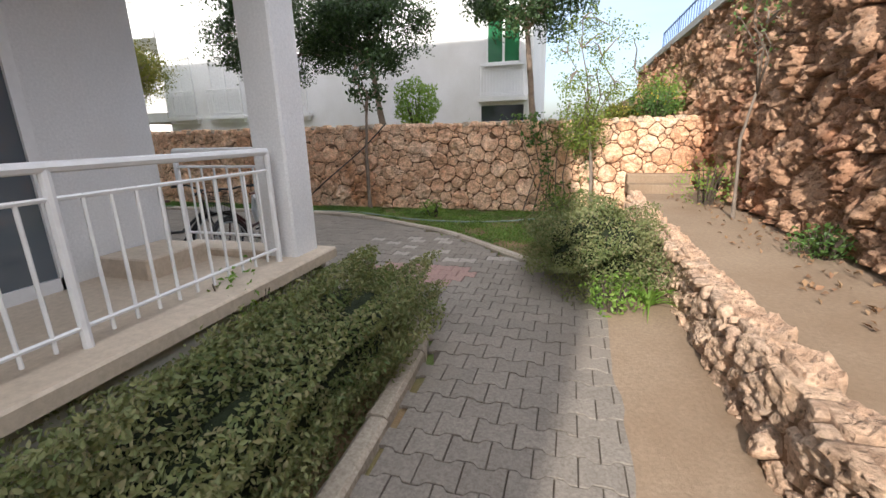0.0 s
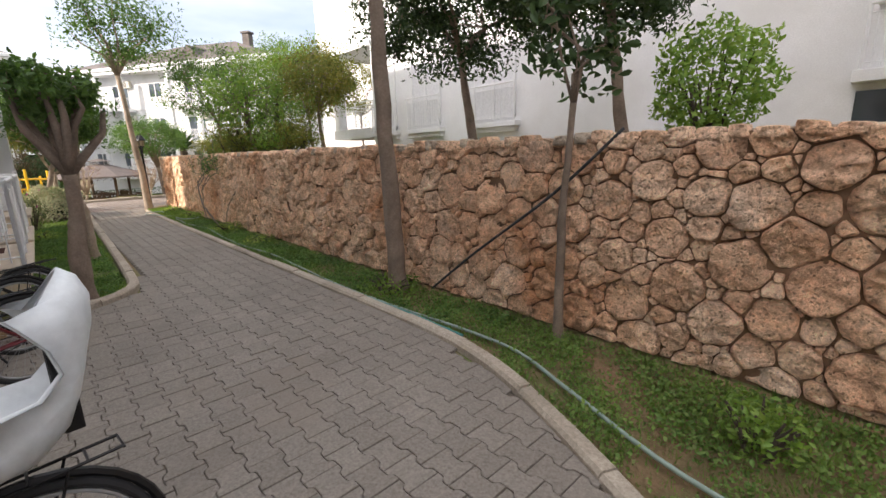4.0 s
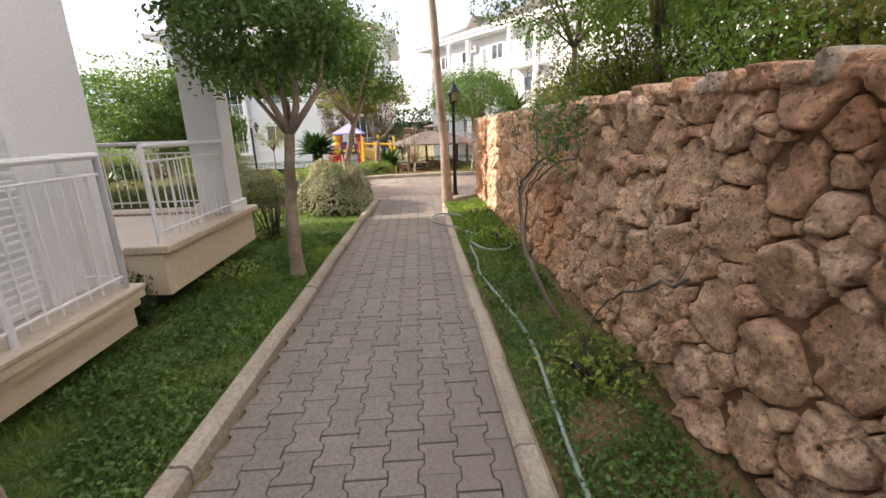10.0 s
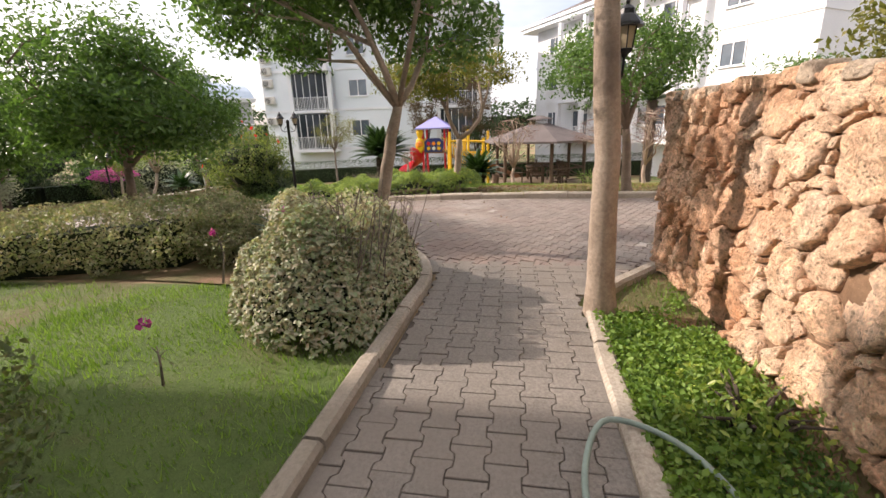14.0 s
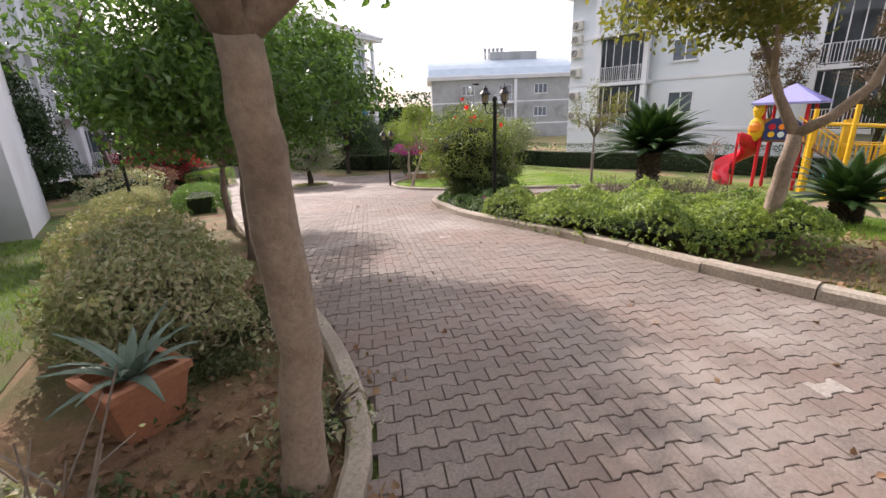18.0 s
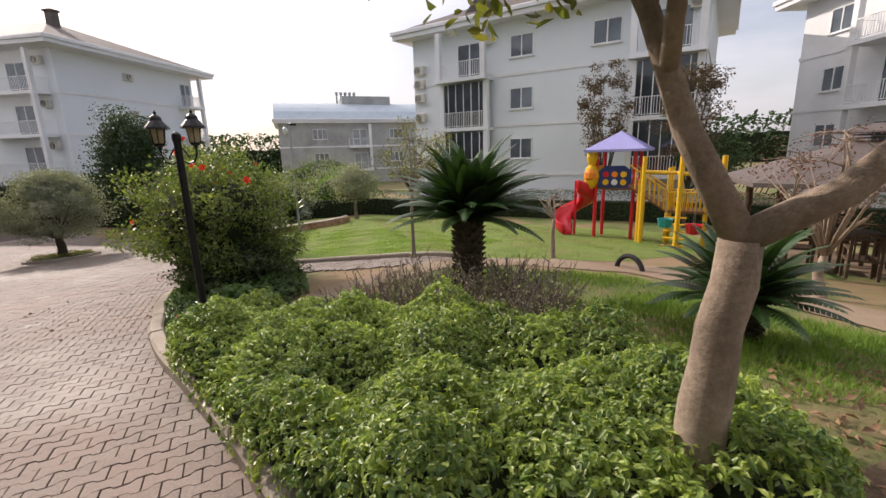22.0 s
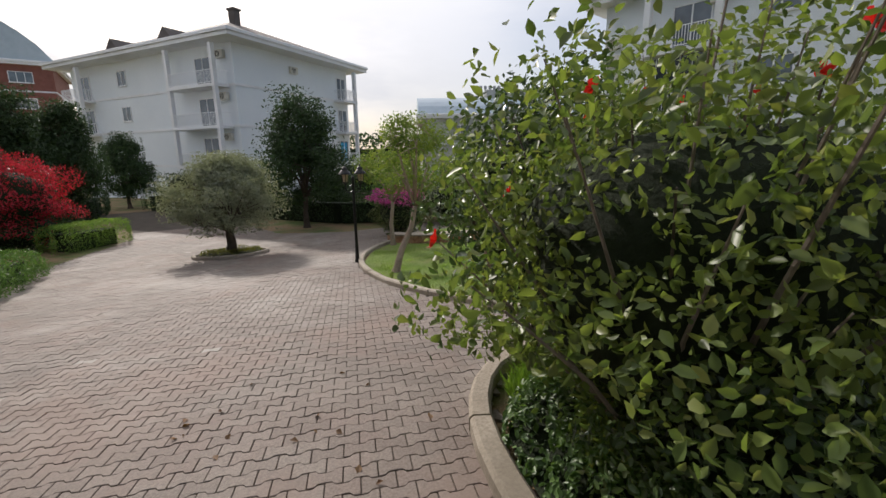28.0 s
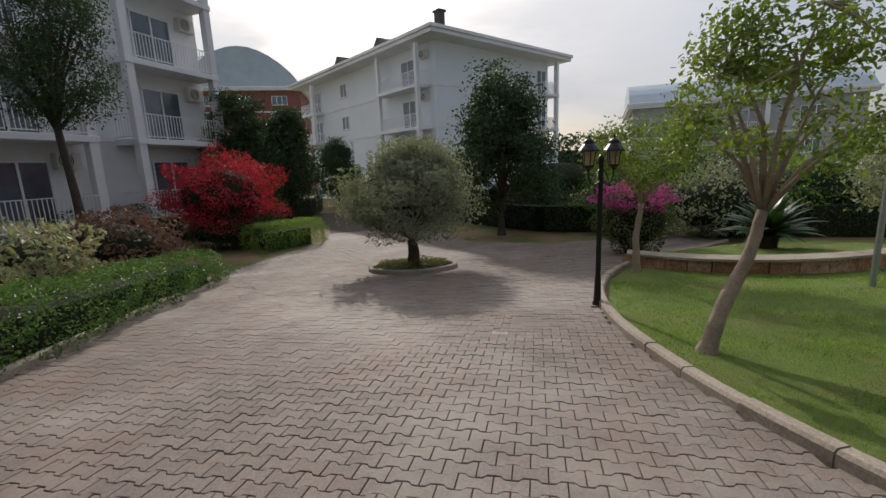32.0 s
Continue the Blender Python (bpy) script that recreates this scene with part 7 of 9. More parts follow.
for x, y, h, r, sd, mt in ((22.2, 50.0, 6.0, 1.6, 140, L_DARK), (20.0, 46.0, 4.5, 1.5, 141, L_TREE), (37.5, 18.5, 2.6, 1.1, 142, L_OLIVE), (33.0, 16.2, 0.0, 0.1, 143, L_OLIVE), (30.5, -7.5, 3.4, 1.6, 144, L_TREE), (26.0, -6.0, 3.0, 1.5, 145, L_TREE), (34.5, -9.0, 3.4, 1.6, 146, L_TREE)):
    if h > 0:
        tree("leafy garden tree in the distance", (x, y), [(0, 0, 0), (0, 0.05, h * 0.25), (0.05, 0, h * 0.45)], [(0, 0, h * 0.72, r, r, h * 0.3)], 5000, 0.11, mt, M_BARK, 50, 0.3, 8, sd, 0.1)
cycad("cycad in the raised stone planter", (34.2, 19.4), 0.5, 0.16, 50, 1.1, 147)
cycad("tall fan of palm fronds behind the pergola", (33.2, -4.2), 3.4, 0.2, 46, 1.5, 148, "palm_tree")
cycad("young palm behind the hedge", (37.0, 26.5), 1.2, 0.18, 46, 1.5, 149, "palm_tree")
hedge("band of trees along the horizon", [(120, -60), (135, 20), (110, 80), (60, 120), (10, 130), (-40, 100)], 10, 9, 16000, 1.1, L_DARK, 150, 3.0, name="distant_trees", lumps=0.2)

UP = random.Random(60)
for k in range(9):
    x, r = 11.0 + 0.75 * k, UP.uniform(0.5, 0.85)
    bush("leafy shrub on the ground above the stone wall", (x, -1.15 - UP.uniform(0, 1.2)), (r, r, UP.uniform(0.7, 1.5)), 2600, 0.06, (L_YELLOW, L_BRIGHT, L_TREE, L_YELLOW, L_DARK)[k % 5], 700 + k, 2.0, z=UPZ, core=False, lumps=0.3, shell=0.7)
# ivy on the wall and the airy shrub in its corner
ivy = thing("ivy", "trailing ivy hanging down the rubble wall", "climber", (-1.5, 0.06, 0.0))
IP = np.concatenate([np.stack([nrf.normal(cx, sx, n), nrf.uniform(0.03, 0.16, n), nrf.uniform(z0, z1, n)], 1) for cx, sx, z0, z1, n in ((0.3, 0.1, 1.2, 1.8, 130), (0.1, 0.07, 0.6, 1.3, 90), (-0.05, 0.12, 0.05, 0.6, 130), (0.5, 0.3, 1.62, 1.78, 70), (-0.6, 0.1, 0.3, 1.75, 120))])
part("foliage", leaf_mesh("foliage", IP, np.tile([0, 1.0, 0.3], (len(IP), 1)), 0.06, L_TREE, nrf, 0.7, fine=True), None, ivy)
for k in range(5):
    part("stem", Shape().tube([(-0.3 + 0.2 * k, 0.02, 0.0), (-0.2 + 0.12 * k, 0.06, 0.7), (-0.35 + 0.25 * k, 0.05, 1.7)], [0.012, 0.009, 0.005], 5), M_TWIG, ivy)
tree("airy thin-stemmed tree in the corner of the stone walls", (-2.2, 0.35), [(0, 0, 0), (0.03, 0.0, 0.8), (0.1, 0, 1.5)], [(0.05, 0, 2.5, 0.68, 0.55, 0.8), (0.25, 0.1, 1.6, 0.3, 0.2, 0.45)], 5200, 0.045, L_CITRUS, M_TWIG, 80, 0.15, 12, 702, 0.035)
for k, (x, y, r, h, mt) in enumerate(((-3.25, -0.85, 0.4, 0.6, L_TREE), (-3.6, -1.7, 0.5, 0.9, L_BRIGHT), (-2.7, -1.0, 0.3, 0.32, L_YELLOW))):
    cb_ = bush("leafy shrub with small yellow flowers above the wall corner", (x, y), (r, r, h), 1500, 0.055, mt, 720 + k, 2.0, z=UPZ, core=False, lumps=0.3, shell=0.7)
    FP = np.random.default_rng(730 + k).normal(size=(60, 3)) * np.array([r * 0.6, r * 0.6, h * 0.15]) + np.array([0, 0, h * 0.75])
    tagged(part("blossom_mass", leaf_mesh("blossom_mass", FP, np.tile([0, 0, 1.0], (60, 1)), 0.03, M_PETAL, nrf, 0.9), None, cb_, "small yellow flowers"), kind="stuff")
for x, y, z in ((15.8, 3.45, 0.5), (16.3, 3.2, 0.55), (15.0, 3.3, 0.2), (23.3, 7.0, 0.1)):
    fl = twigs("single pink flower on a thin stem", (x, y), 0.3, 0.02, 1, M_TWIG, int(x * 10), L_DRY, 12, 0.035, "pink_flower", lie(x, y) + z, 0.15)
    part("flower", leaf_mesh("flower", np.array([[0, 0, 0.31]]) + nrf.normal(size=(14, 3)) * 0.014, nrf.normal(size=(14, 3)), 0.035, L_PINK, nrf, 0.8), None, fl, "pink flower head")

# ---- garden lamps ----
def lantern(parent, x, y, z):
    """A hexagonal lantern on a scrolled arm."""
    body = part("lantern", Shape().lathe(x, y, [(0.018, z), (0.03, z + 0.03), (0.062, z + 0.05), (0.066, z + 0.075)], 6), M_BLACK, parent)
    part("glass", Shape().lathe(x, y, [(0.06, z + 0.078), (0.082, z + 0.25)], 6), M_LAMPGLASS, body, "frosted amber lantern glass")
    part("hood", Shape().lathe(x, y, [(0.145, z + 0.245), (0.135, z + 0.27), (0.085, z + 0.33), (0.07, z + 0.345), (0.062, z + 0.385), (0.035, z + 0.41), (0.012, z + 0.425), (0.02, z + 0.445), (0.0, z + 0.475)], 10), M_BLACK, body)
    bars = Shape()
    for k in range(6):
        a = k * math.pi / 3
        bars.tube([(x + 0.064 * math.cos(a), y + 0.064 * math.sin(a), z + 0.07), (x + 0.086 * math.cos(a), y + 0.086 * math.sin(a), z + 0.25)], 0.006, 4)
    tagged(part("cage", bars, M_BLACK, body), kind="stuff")


def garden_lamp(label, at, h=1.95, rz=0, heads=2, z=None, size=1.0):
    ob = thing("garden_lamp", label, "lamp", (at[0], at[1], lie(*at) if z is None else z), rz, group="garden lamps")
    ob.scale = (size, size, size)
    h, b = h / size, 1.1 / size
    part("pole", Shape().lathe(0, 0, [(0.06 * b, -0.05), (0.06 * b, 0.06), (0.045 * b, 0.1), (0.038 * b, 0.4), (0.032 * b, 0.45), (0.03 * b, h - 0.1), (0.038 * b, h - 0.06), (0.034 * b, h), (0.012, h + 0.03)], 10), M_BLACK, ob)
    for k in range(heads):
        sx = (-1 if k == 0 else 1) if heads == 2 else 0
        if heads == 2:
            arm = Shape().tube([(sx * 0.03, 0, h - 0.32), (sx * 0.1, 0, h - 0.36), (sx * 0.19, 0, h - 0.33), (sx * 0.23, 0, h - 0.24), (sx * 0.23, 0, h - 0.18)], 0.012, 6)
            arm.tube([(sx * 0.03, 0, h - 0.16), (sx * 0.08, 0, h - 0.2), (sx * 0.14, 0, h - 0.3)], 0.009, 6)
            part("arm", arm, M_BLACK, ob)
            lantern(ob, sx * 0.23, 0, h - 0.18)
        else:
            lantern(ob, 0, 0, h)
    return ob


garden_lamp("black two-armed garden lamp beside the hibiscus", (23.52, 6.97), 2.13, -60, z=-0.43, size=0.74)
garden_lamp("black two-armed garden lamp at the edge of the lawn", (27.95, 17.25), 2.05, 10)
garden_lamp("black garden lamp at the end of the stone wall", (17.75, 0.5), 2.15, 0)
garden_lamp("black garden lamp in the hedge", (18.6, 14.3), 2.05, 30)


# ---- bicycles ----
def wheel(parent, x, y, z, r, tilt_m=None):
    pts = [(x + r * math.cos(a), y, z + r * math.sin(a)) for a in (i * math.pi / 18 for i in range(37))]
    w = part("wheel", Shape().tube(pts, 0.019, 8, cap=False), M_RUBBER, parent, "black tyre")
    part("rim", Shape().tube([(x + (r - 0.028) * math.cos(a), y, z + (r - 0.028) * math.sin(a)) for a in (i * math.pi / 18 for i in range(37))], 0.009, 6, cap=False), M_STEELGREY, w)
    sp = Shape()
    for i in range(24):
        a = i * math.pi / 12
        sp.tube([(x + 0.02 * math.cos(a + 0.6), y + (0.02 if i % 2 else -0.02), z + 0.02 * math.sin(a + 0.6)), (x + (r - 0.03) * math.cos(a), y, z + (r - 0.03) * math.sin(a))], 0.0013, 3, cap=False)
    tagged(part("spoke_set", sp, M_CHROME, w), kind="stuff")
    part("hub", Shape().tube([(x, y - 0.05, z), (x, y + 0.05, z)], 0.022, 8), M_STEELGREY, w)


def bicycle(label, at, rz, lean=8, frame_mat=None, seat=False, basket=False, rack=True):
    """A city bicycle along local x, front towards +x."""
    fm = frame_mat or M_BLACK
    ob = thing("bicycle", label, "bicycle", (*at, lie(*at) + 0.03))
    ob.matrix_basis = pose(at[0], at[1], lie(*at) + 0.027, 0, 0, rz) @ pose(0, 0, 0, lean, 0, 0)
    r = 0.335
    ob.scale = (0.9, 0.9, 0.9)
    wheel(ob, -0.52, 0, r, r)
    wheel(ob, 0.55, 0, r, r)
    s = Shape()
    bb, st, ht, hb = (-0.08, 0, 0.29), (-0.22, 0, 0.78), (0.36, 0, 0.92), (0.4, 0, 0.74)
    s.tube([bb, st], 0.017, 8).tube([(-0.15, 0, 0.53), (0.1, 0, 0.5), hb], 0.02, 8).tube([bb, (0.1, 0, 0.36), (0.4, 0, 0.72)], 0.021, 8).tube([ht, hb], 0.02, 8)
    for y in (-0.045, 0.045):
        s.tube([bb, (-0.52, y, r)], 0.01, 6).tube([(-0.2, 0, 0.66), (-0.52, y, r)], 0.009, 6).tube([(0.4, y, 0.72), (0.47, y, 0.55), (0.55, y, r)], 0.011, 6)
    part("frame", s, fm, ob)
    part("saddle_post", Shape().tube([st, (-0.25, 0, 0.9)], 0.013, 8), M_CHROME, ob)
    sd = Shape().add([(-0.39, -0.08, 0.93), (-0.39, 0.08, 0.93), (-0.22, 0.075, 0.94), (-0.1, 0.025, 0.93), (0.0, 0.012, 0.925), (0.0, -0.012, 0.925), (-0.1, -0.025, 0.93), (-0.22, -0.075, 0.94),
                      (-0.37, -0.07, 0.88), (-0.37, 0.07, 0.88), (-0.22, 0.06, 0.89), (0.0, 0.01, 0.9), (0.0, -0.01, 0.9), (-0.22, -0.06, 0.89)], [(0, 1, 2, 3, 4, 5, 6, 7), (8, 13, 12, 11, 10, 9), (0, 8, 9, 1), (1, 9, 10, 2), (2, 10, 11, 4, 3), (4, 11, 12, 5), (5, 12, 13, 7, 6), (7, 13, 8, 0)])
    part("saddle", sd, M_BROWNLEATHER, ob, "brown padded saddle")
    part("handlebar", Shape().tube([(0.36, 0, 0.92), (0.34, 0, 1.02)], 0.013, 8).tube([(0.2, -0.29, 1.02), (0.31, -0.2, 1.04), (0.34, 0, 1.02), (0.31, 0.2, 1.04), (0.2, 0.29, 1.02)], 0.012, 8), M_BLACK, ob)
    for y in (-1, 1):
        part("grip", Shape().tube([(0.27, y * 0.235, 1.03), (0.16, y * 0.3, 1.018)], 0.017, 8), M_RUBBER, ob)
    part("chainring", Shape().tube([(-0.08 + 0.09 * math.cos(a), -0.06, 0.29 + 0.09 * math.sin(a)) for a in (i * math.pi / 10 for i in range(21))], 0.007, 5, cap=False), M_CHROME, ob)
    part("chain", Shape().tube([(-0.08, -0.06, 0.38), (-0.52, -0.055, r + 0.04)], 0.005, 4).tube([(-0.08, -0.06, 0.2), (-0.52, -0.055, r - 0.04)], 0.005, 4), M_BLACK, ob)
    for sg in (-1, 1):
        c = part("crank", Shape().tube([(-0.08, sg * 0.07, 0.29), (-0.08 + sg * 0.11, sg * 0.08, 0.29 - sg * 0.13)], 0.009, 6), M_CHROME, ob)
        part("pedal", Shape().box(-0.08 + sg * 0.11 - 0.045, sg * 0.12 - 0.04, 0.29 - sg * 0.13 - 0.01, -0.08 + sg * 0.11 + 0.045, sg * 0.12 + 0.04, 0.29 - sg * 0.13 + 0.01, 0.005), M_RUBBER, c)
    part("kickstand", Shape().tube([(-0.18, 0.03, 0.27), (-0.25, 0.16, 0.0)], 0.009, 6), M_BLACK, ob)
    for x, a0, a1 in ((-0.52, 0.5, 2.9), (0.55, 0.7, 2.7)):
        part("mudguard", Shape().tube([(x + (r + 0.035) * math.cos(a), 0, r + (r + 0.035) * math.sin(a)) for a in (a0 + (a1 - a0) * i / 12 for i in range(13))], 0.016, 6), M_BLACK, ob)
    if rack:
        k = Shape()
        for y in (-0.06, 0.06):
            k.tube([(-0.28, y, 0.7), (-0.8, y, 0.72)], 0.006, 5).tube([(-0.65, y, 0.72), (-0.52, y, r)], 0.005, 5)
        for x in (-0.4, -0.55, -0.7, -0.8):
            k.tube([(x, -0.06, 0.715), (x, 0.06, 0.715)], 0.005, 5)
        part("rack", k, M_BLACK, ob)
    if basket:
        k = Shape()
        for z in (0.72, 0.82, 0.92):
            k.tube([(0.46, -0.17, z), (0.72, -0.15, z), (0.72, 0.15, z), (0.46, 0.17, z), (0.46, -0.17, z)], 0.005, 4)
        for i in range(26):
            t = i / 26 * 4
            c = [(0.46, -0.17), (0.72, -0.15), (0.72, 0.15), (0.46, 0.17), (0.46, -0.17)]
            j, u = int(t), t - int(t)
            x, y = c[j][0] + (c[j + 1][0] - c[j][0]) * u, c[j][1] + (c[j + 1][1] - c[j][1]) * u
            k.tube([(x, y, 0.72), (x, y, 0.92)], 0.003, 3)
        k.box(0.46, -0.16, 0.715, 0.72, 0.16, 0.725)
        part("basket", k, M_BLACK, ob, "black wire basket")
    if seat:
        # a moulded shell: seat, back and hood with raised sides
        cs, rows = Shape(), []
        prof = [(-0.20, 0.83, 0.12, 0.05), (-0.30, 0.775, 0.17, 0.13), (-0.44, 0.765, 0.20, 0.21), (-0.58, 0.79, 0.205, 0.24), (-0.67, 0.87, 0.19, 0.19), (-0.71, 0.96, 0.165, 0.10), (-0.735, 1.04, 0.15, 0.06), (-0.755, 1.11, 0.165, 0.10), (-0.78, 1.19, 0.195, 0.18), (-0.79, 1.27, 0.19, 0.21), (-0.77, 1.33, 0.14, 0.16), (-0.73, 1.36, 0.06, 0.06)]
        m = len(prof)
        for layer in (0.0, -0.018):
            for i, (x, z, w, side) in enumerate(prof):
                (xa, za), (xb, zb) = prof[max(i - 1, 0)][:2], prof[min(i + 1, m - 1)][:2]
                d = math.hypot(xb - xa, zb - za)
                nx, nz = (zb - za) / d, -(xb - xa) / d
                for j in range(9):
                    q = j / 4 - 1
                    off = side * abs(q) ** 2.5 + layer * (1 - 0.3 * abs(q))
                    cs.v.append((x + nx * off, (w - layer) * math.sin(q * math.pi / 2), z + nz * off))
        k0 = 9 * m
        cs.f = [(i * 9 + j, i * 9 + j + 1, i * 9 + j + 10, i * 9 + j + 9) for i in range(m - 1) for j in range(8)] + [(k0 + i * 9 + j + 9, k0 + i * 9 + j + 10, k0 + i * 9 + j + 1, k0 + i * 9 + j) for i in range(m - 1) for j in range(8)]
        cs.f += [(i * 9 + j, (i + 1) * 9 + j, k0 + (i + 1) * 9 + j, k0 + i * 9 + j) for i in range(m - 1) for j in (0, 8)] + [(i * 9 + j, i * 9 + j + 1, k0 + i * 9 + j + 1, k0 + i * 9 + j) for i in (0, m - 1) for j in range(8)]
        child = part("child_seat", cs, M_SEAT, ob, "pale grey plastic child seat", smooth=True)
        for y in (-1, 1):
            part("leg_guard", Shape().tube([(-0.40, y * 0.19, 0.86), (-0.35, y * 0.215, 0.66), (-0.37, y * 0.22, 0.48), (-0.44, y * 0.22, 0.38)], [0.075, 0.07, 0.065, 0.05], 10), M_SEAT, child)
            part("foot_rest", Shape().box(-0.45, y * 0.2 - 0.05, 0.38, -0.27, y * 0.2 + 0.05, 0.42, 0.01), M_SEAT, child)
            part("harness", Shape().box(-0.715, y * 0.055 - 0.022, 0.84, -0.66, y * 0.055 + 0.022, 1.12, 0.006), M_BLACK, child, "black harness strap")
    return ob


bicycle("black and maroon bicycle with a pale child seat", (1.74, 3.85), 94, 7, M_BLACKRED, seat=True)
bicycle("black bicycle with a wire front basket", (2.45, 4.45), 250, 6, M_BLACK, basket=True)
bicycle("dark bicycle leaning beside the building", (4.2, 3.86), 114, 6, M_MAROON)
bicycle("black bicycle with pale rims", (4.84, 3.87), 121, 6, M_BLACK)
bicycle("dark mountain bicycle standing by the lawn kerb", (5.2, 3.76), 127, 6, M_BLACK)
rackob = thing("bicycle_rack", "low white steel bicycle rack frame on the pavers", "rack", (2.3, 4.2, 0.03))
part("frame", Shape().tube([(-0.35, 0.3, 0.03), (-0.35, -0.25, 0.03), (0.3, -0.3, 0.03), (0.35, 0.25, 0.03)], 0.018, 6), M_METALWHITE, rackob)

# ---- hoses ----
def hose(label, pts, mat, r=0.014, z=0.05):
    n = []
    P = [Vector((x, y, (lie(x, y) + z) if len(q) == 0 else lie(x, y) + q[0])) for x, y, *q in pts]
    for i in range(len(P) - 1):
        a, b, c, d = P[max(i - 1, 0)], P[i], P[i + 1], P[min(i + 2, len(P) - 1)]
        for t in (0, 0.17, 0.33, 0.5, 0.67, 0.83):
            n.append(0.5 * ((2 * b) + (c - a) * t + (2 * a - 5 * b + 4 * c - d) * t * t + (3 * b - a - 3 * c + d) * t ** 3))
    n.append(P[-1])
    ob = part("garden_hose", Shape().tube(n, r, 7), mat, None, smooth=True)
    return tagged(ob, label, "hose")


hose("grey-green garden hose lying along the wall strip", [(-2.1, 0.12, 0.12), (-1.85, 0.3), (-1.3, 0.83), (-0.78, 1.14), (-0.08, 1.29), (0.74, 1.22), (1.5, 0.94), (2.1, 0.72), (2.7, 0.7), (3.4, 0.75), (4.6, 0.78), (5.8, 0.72), (7.0, 0.66), (8.2, 0.74), (9.4, 0.7), (10.6, 0.6), (11.35, 0.66)], M_HOSE)
hose("teal piece of garden hose on the grass", [(2.6, 0.8), (3.4, 0.79, 0.055), (4.2, 0.8)], M_HOSETEAL)
hose("grey-green hose looped in the grass and over the kerb", [(11.4, 0.66), (12.05, 0.74), (12.51, 0.71), (12.97, 0.71), (13.56, 0.71), (13.98, 0.66), (14.5, 0.55), (14.9, 0.69, 0.1), (15.05, 0.98, 0.11), (14.75, 1.13, 0.11), (14.43, 1.12, 0.11), (14.1, 0.85, 0.09), (13.67, 0.53), (13.37, 0.25), (13.12, 0.2), (12.93, 0.3), (12.95, 0.52), (13.13, 0.66, 0.075), (13.39, 0.68, 0.08), (13.77, 0.52), (14.2, 0.38)], M_HOSE, 0.014)
hose("black pipe running down the stone wall", [(1.7, -0.02, 1.7), (2.2, 0.12, 1.2), (3.0, 0.2, 0.6), (3.6, 0.24, 0.12)], M_HOSEBLACK, 0.013)

# ---- pot with agave ----
pot = thing("flower_pot", "square terracotta pot with a spiky agave", "pot", (17.76, 4.1, lie(17.76, 4.1) + 0.02), 20)
part("pot", Shape().add([(-0.13, -0.13, 0), (0.13, -0.13, 0), (0.13, 0.13, 0), (-0.13, 0.13, 0), (-0.185, -0.185, 0.3), (0.185, -0.185, 0.3), (0.185, 0.185, 0.3), (-0.185, 0.185, 0.3), (-0.2, -0.2, 0.3), (0.2, -0.2, 0.3), (0.2, 0.2, 0.3), (-0.2, 0.2, 0.3), (-0.2, -0.2, 0.34), (0.2, -0.2, 0.34), (0.2, 0.2, 0.34), (-0.2, 0.2, 0.34), (-0.16, -0.16, 0.34), (0.16, -0.16, 0.34), (0.16, 0.16, 0.34), (-0.16, 0.16, 0.34), (-0.16, -0.16, 0.28), (0.16, -0.16, 0.28), (0.16, 0.16, 0.28), (-0.16, 0.16, 0.28)],
                 [(3, 2, 1, 0)] + [(a + i, a + (i + 1) % 4, a + 4 + (i + 1) % 4, a + 4 + i) for a in (0, 4, 8, 12, 16) for i in range(4)] + [(20, 21, 22, 23)]), M_TERRACOTTA, pot)
arng = random.Random(2)
for i in range(18):
    a, up = i * 2.4, math.radians(75 - 62 * i / 18)
    L = arng.uniform(0.26, 0.4)
    o = Vector((math.cos(a), math.sin(a), 0))
    sd = Vector((-o.y, o.x, 0))
    rows, p, an = [], Vector((0, 0, 0.3)) + o * 0.03, up
    for k in range(6):
        w = 0.036 * (1 - (k / 5) ** 1.6) + 0.002
        d = o * math.cos(an) + Vector((0, 0, math.sin(an)))
        nn = sd.cross(d)
        rows += [p + sd * w, p - nn * 0.008, p - sd * w, p + nn * 0.004]
        p, an = p + d * L / 5, an - 0.18
    part("leaf", Shape().add(rows, [(k * 4 + j, k * 4 + (j + 1) % 4, k * 4 + 4 + (j + 1) % 4, k * 4 + 4 + j) for k in range(5) for j in range(4)]), L_AGAVE, pot)

# ---- playground ----
def bar(a, b, r=0.05, n=8):
    return Shape().tube([a, b], r, n)


tz = lie(37.3, 5.7)
tower = thing("play_tower", "playground tower with red posts, lilac roof and red spiral slide", "play tower", (37.3, 5.75, tz))
for x in (-0.6, 0.6):
    for y in (-0.6, 0.6):
        part("post", bar((x, y, -0.05), (x, y, 3.05), 0.06), M_RED_P, tower, "red steel post")
part("deck", Shape().box(-0.62, -0.62, 1.72, 0.62, 0.62, 1.8, 0.01), M_BROWN_P, tower)
part("roof", Shape().add([(-0.95, -0.95, 2.98), (0.95, -0.95, 2.98), (0.95, 0.95, 2.98), (-0.95, 0.95, 2.98), (-0.95, -0.95, 3.06), (0.95, -0.95, 3.06), (0.95, 0.95, 3.06), (-0.95, 0.95, 3.06), (0, 0, 3.65)], [(3, 2, 1, 0), (0, 1, 5, 4), (1, 2, 6, 5), (2, 3, 7, 6), (3, 0, 4, 7), (4, 5, 8), (5, 6, 8), (6, 7, 8), (7, 4, 8)]), M_LILAC, tower, "lilac pyramid roof")
for k in range(1, 5):
    part("roof_rib", Shape().tube([(-0.95 + 0.38 * k, -0.96, 3.07), (0, -0.02, 3.66)], 0.015, 4), M_LILAC, tower)
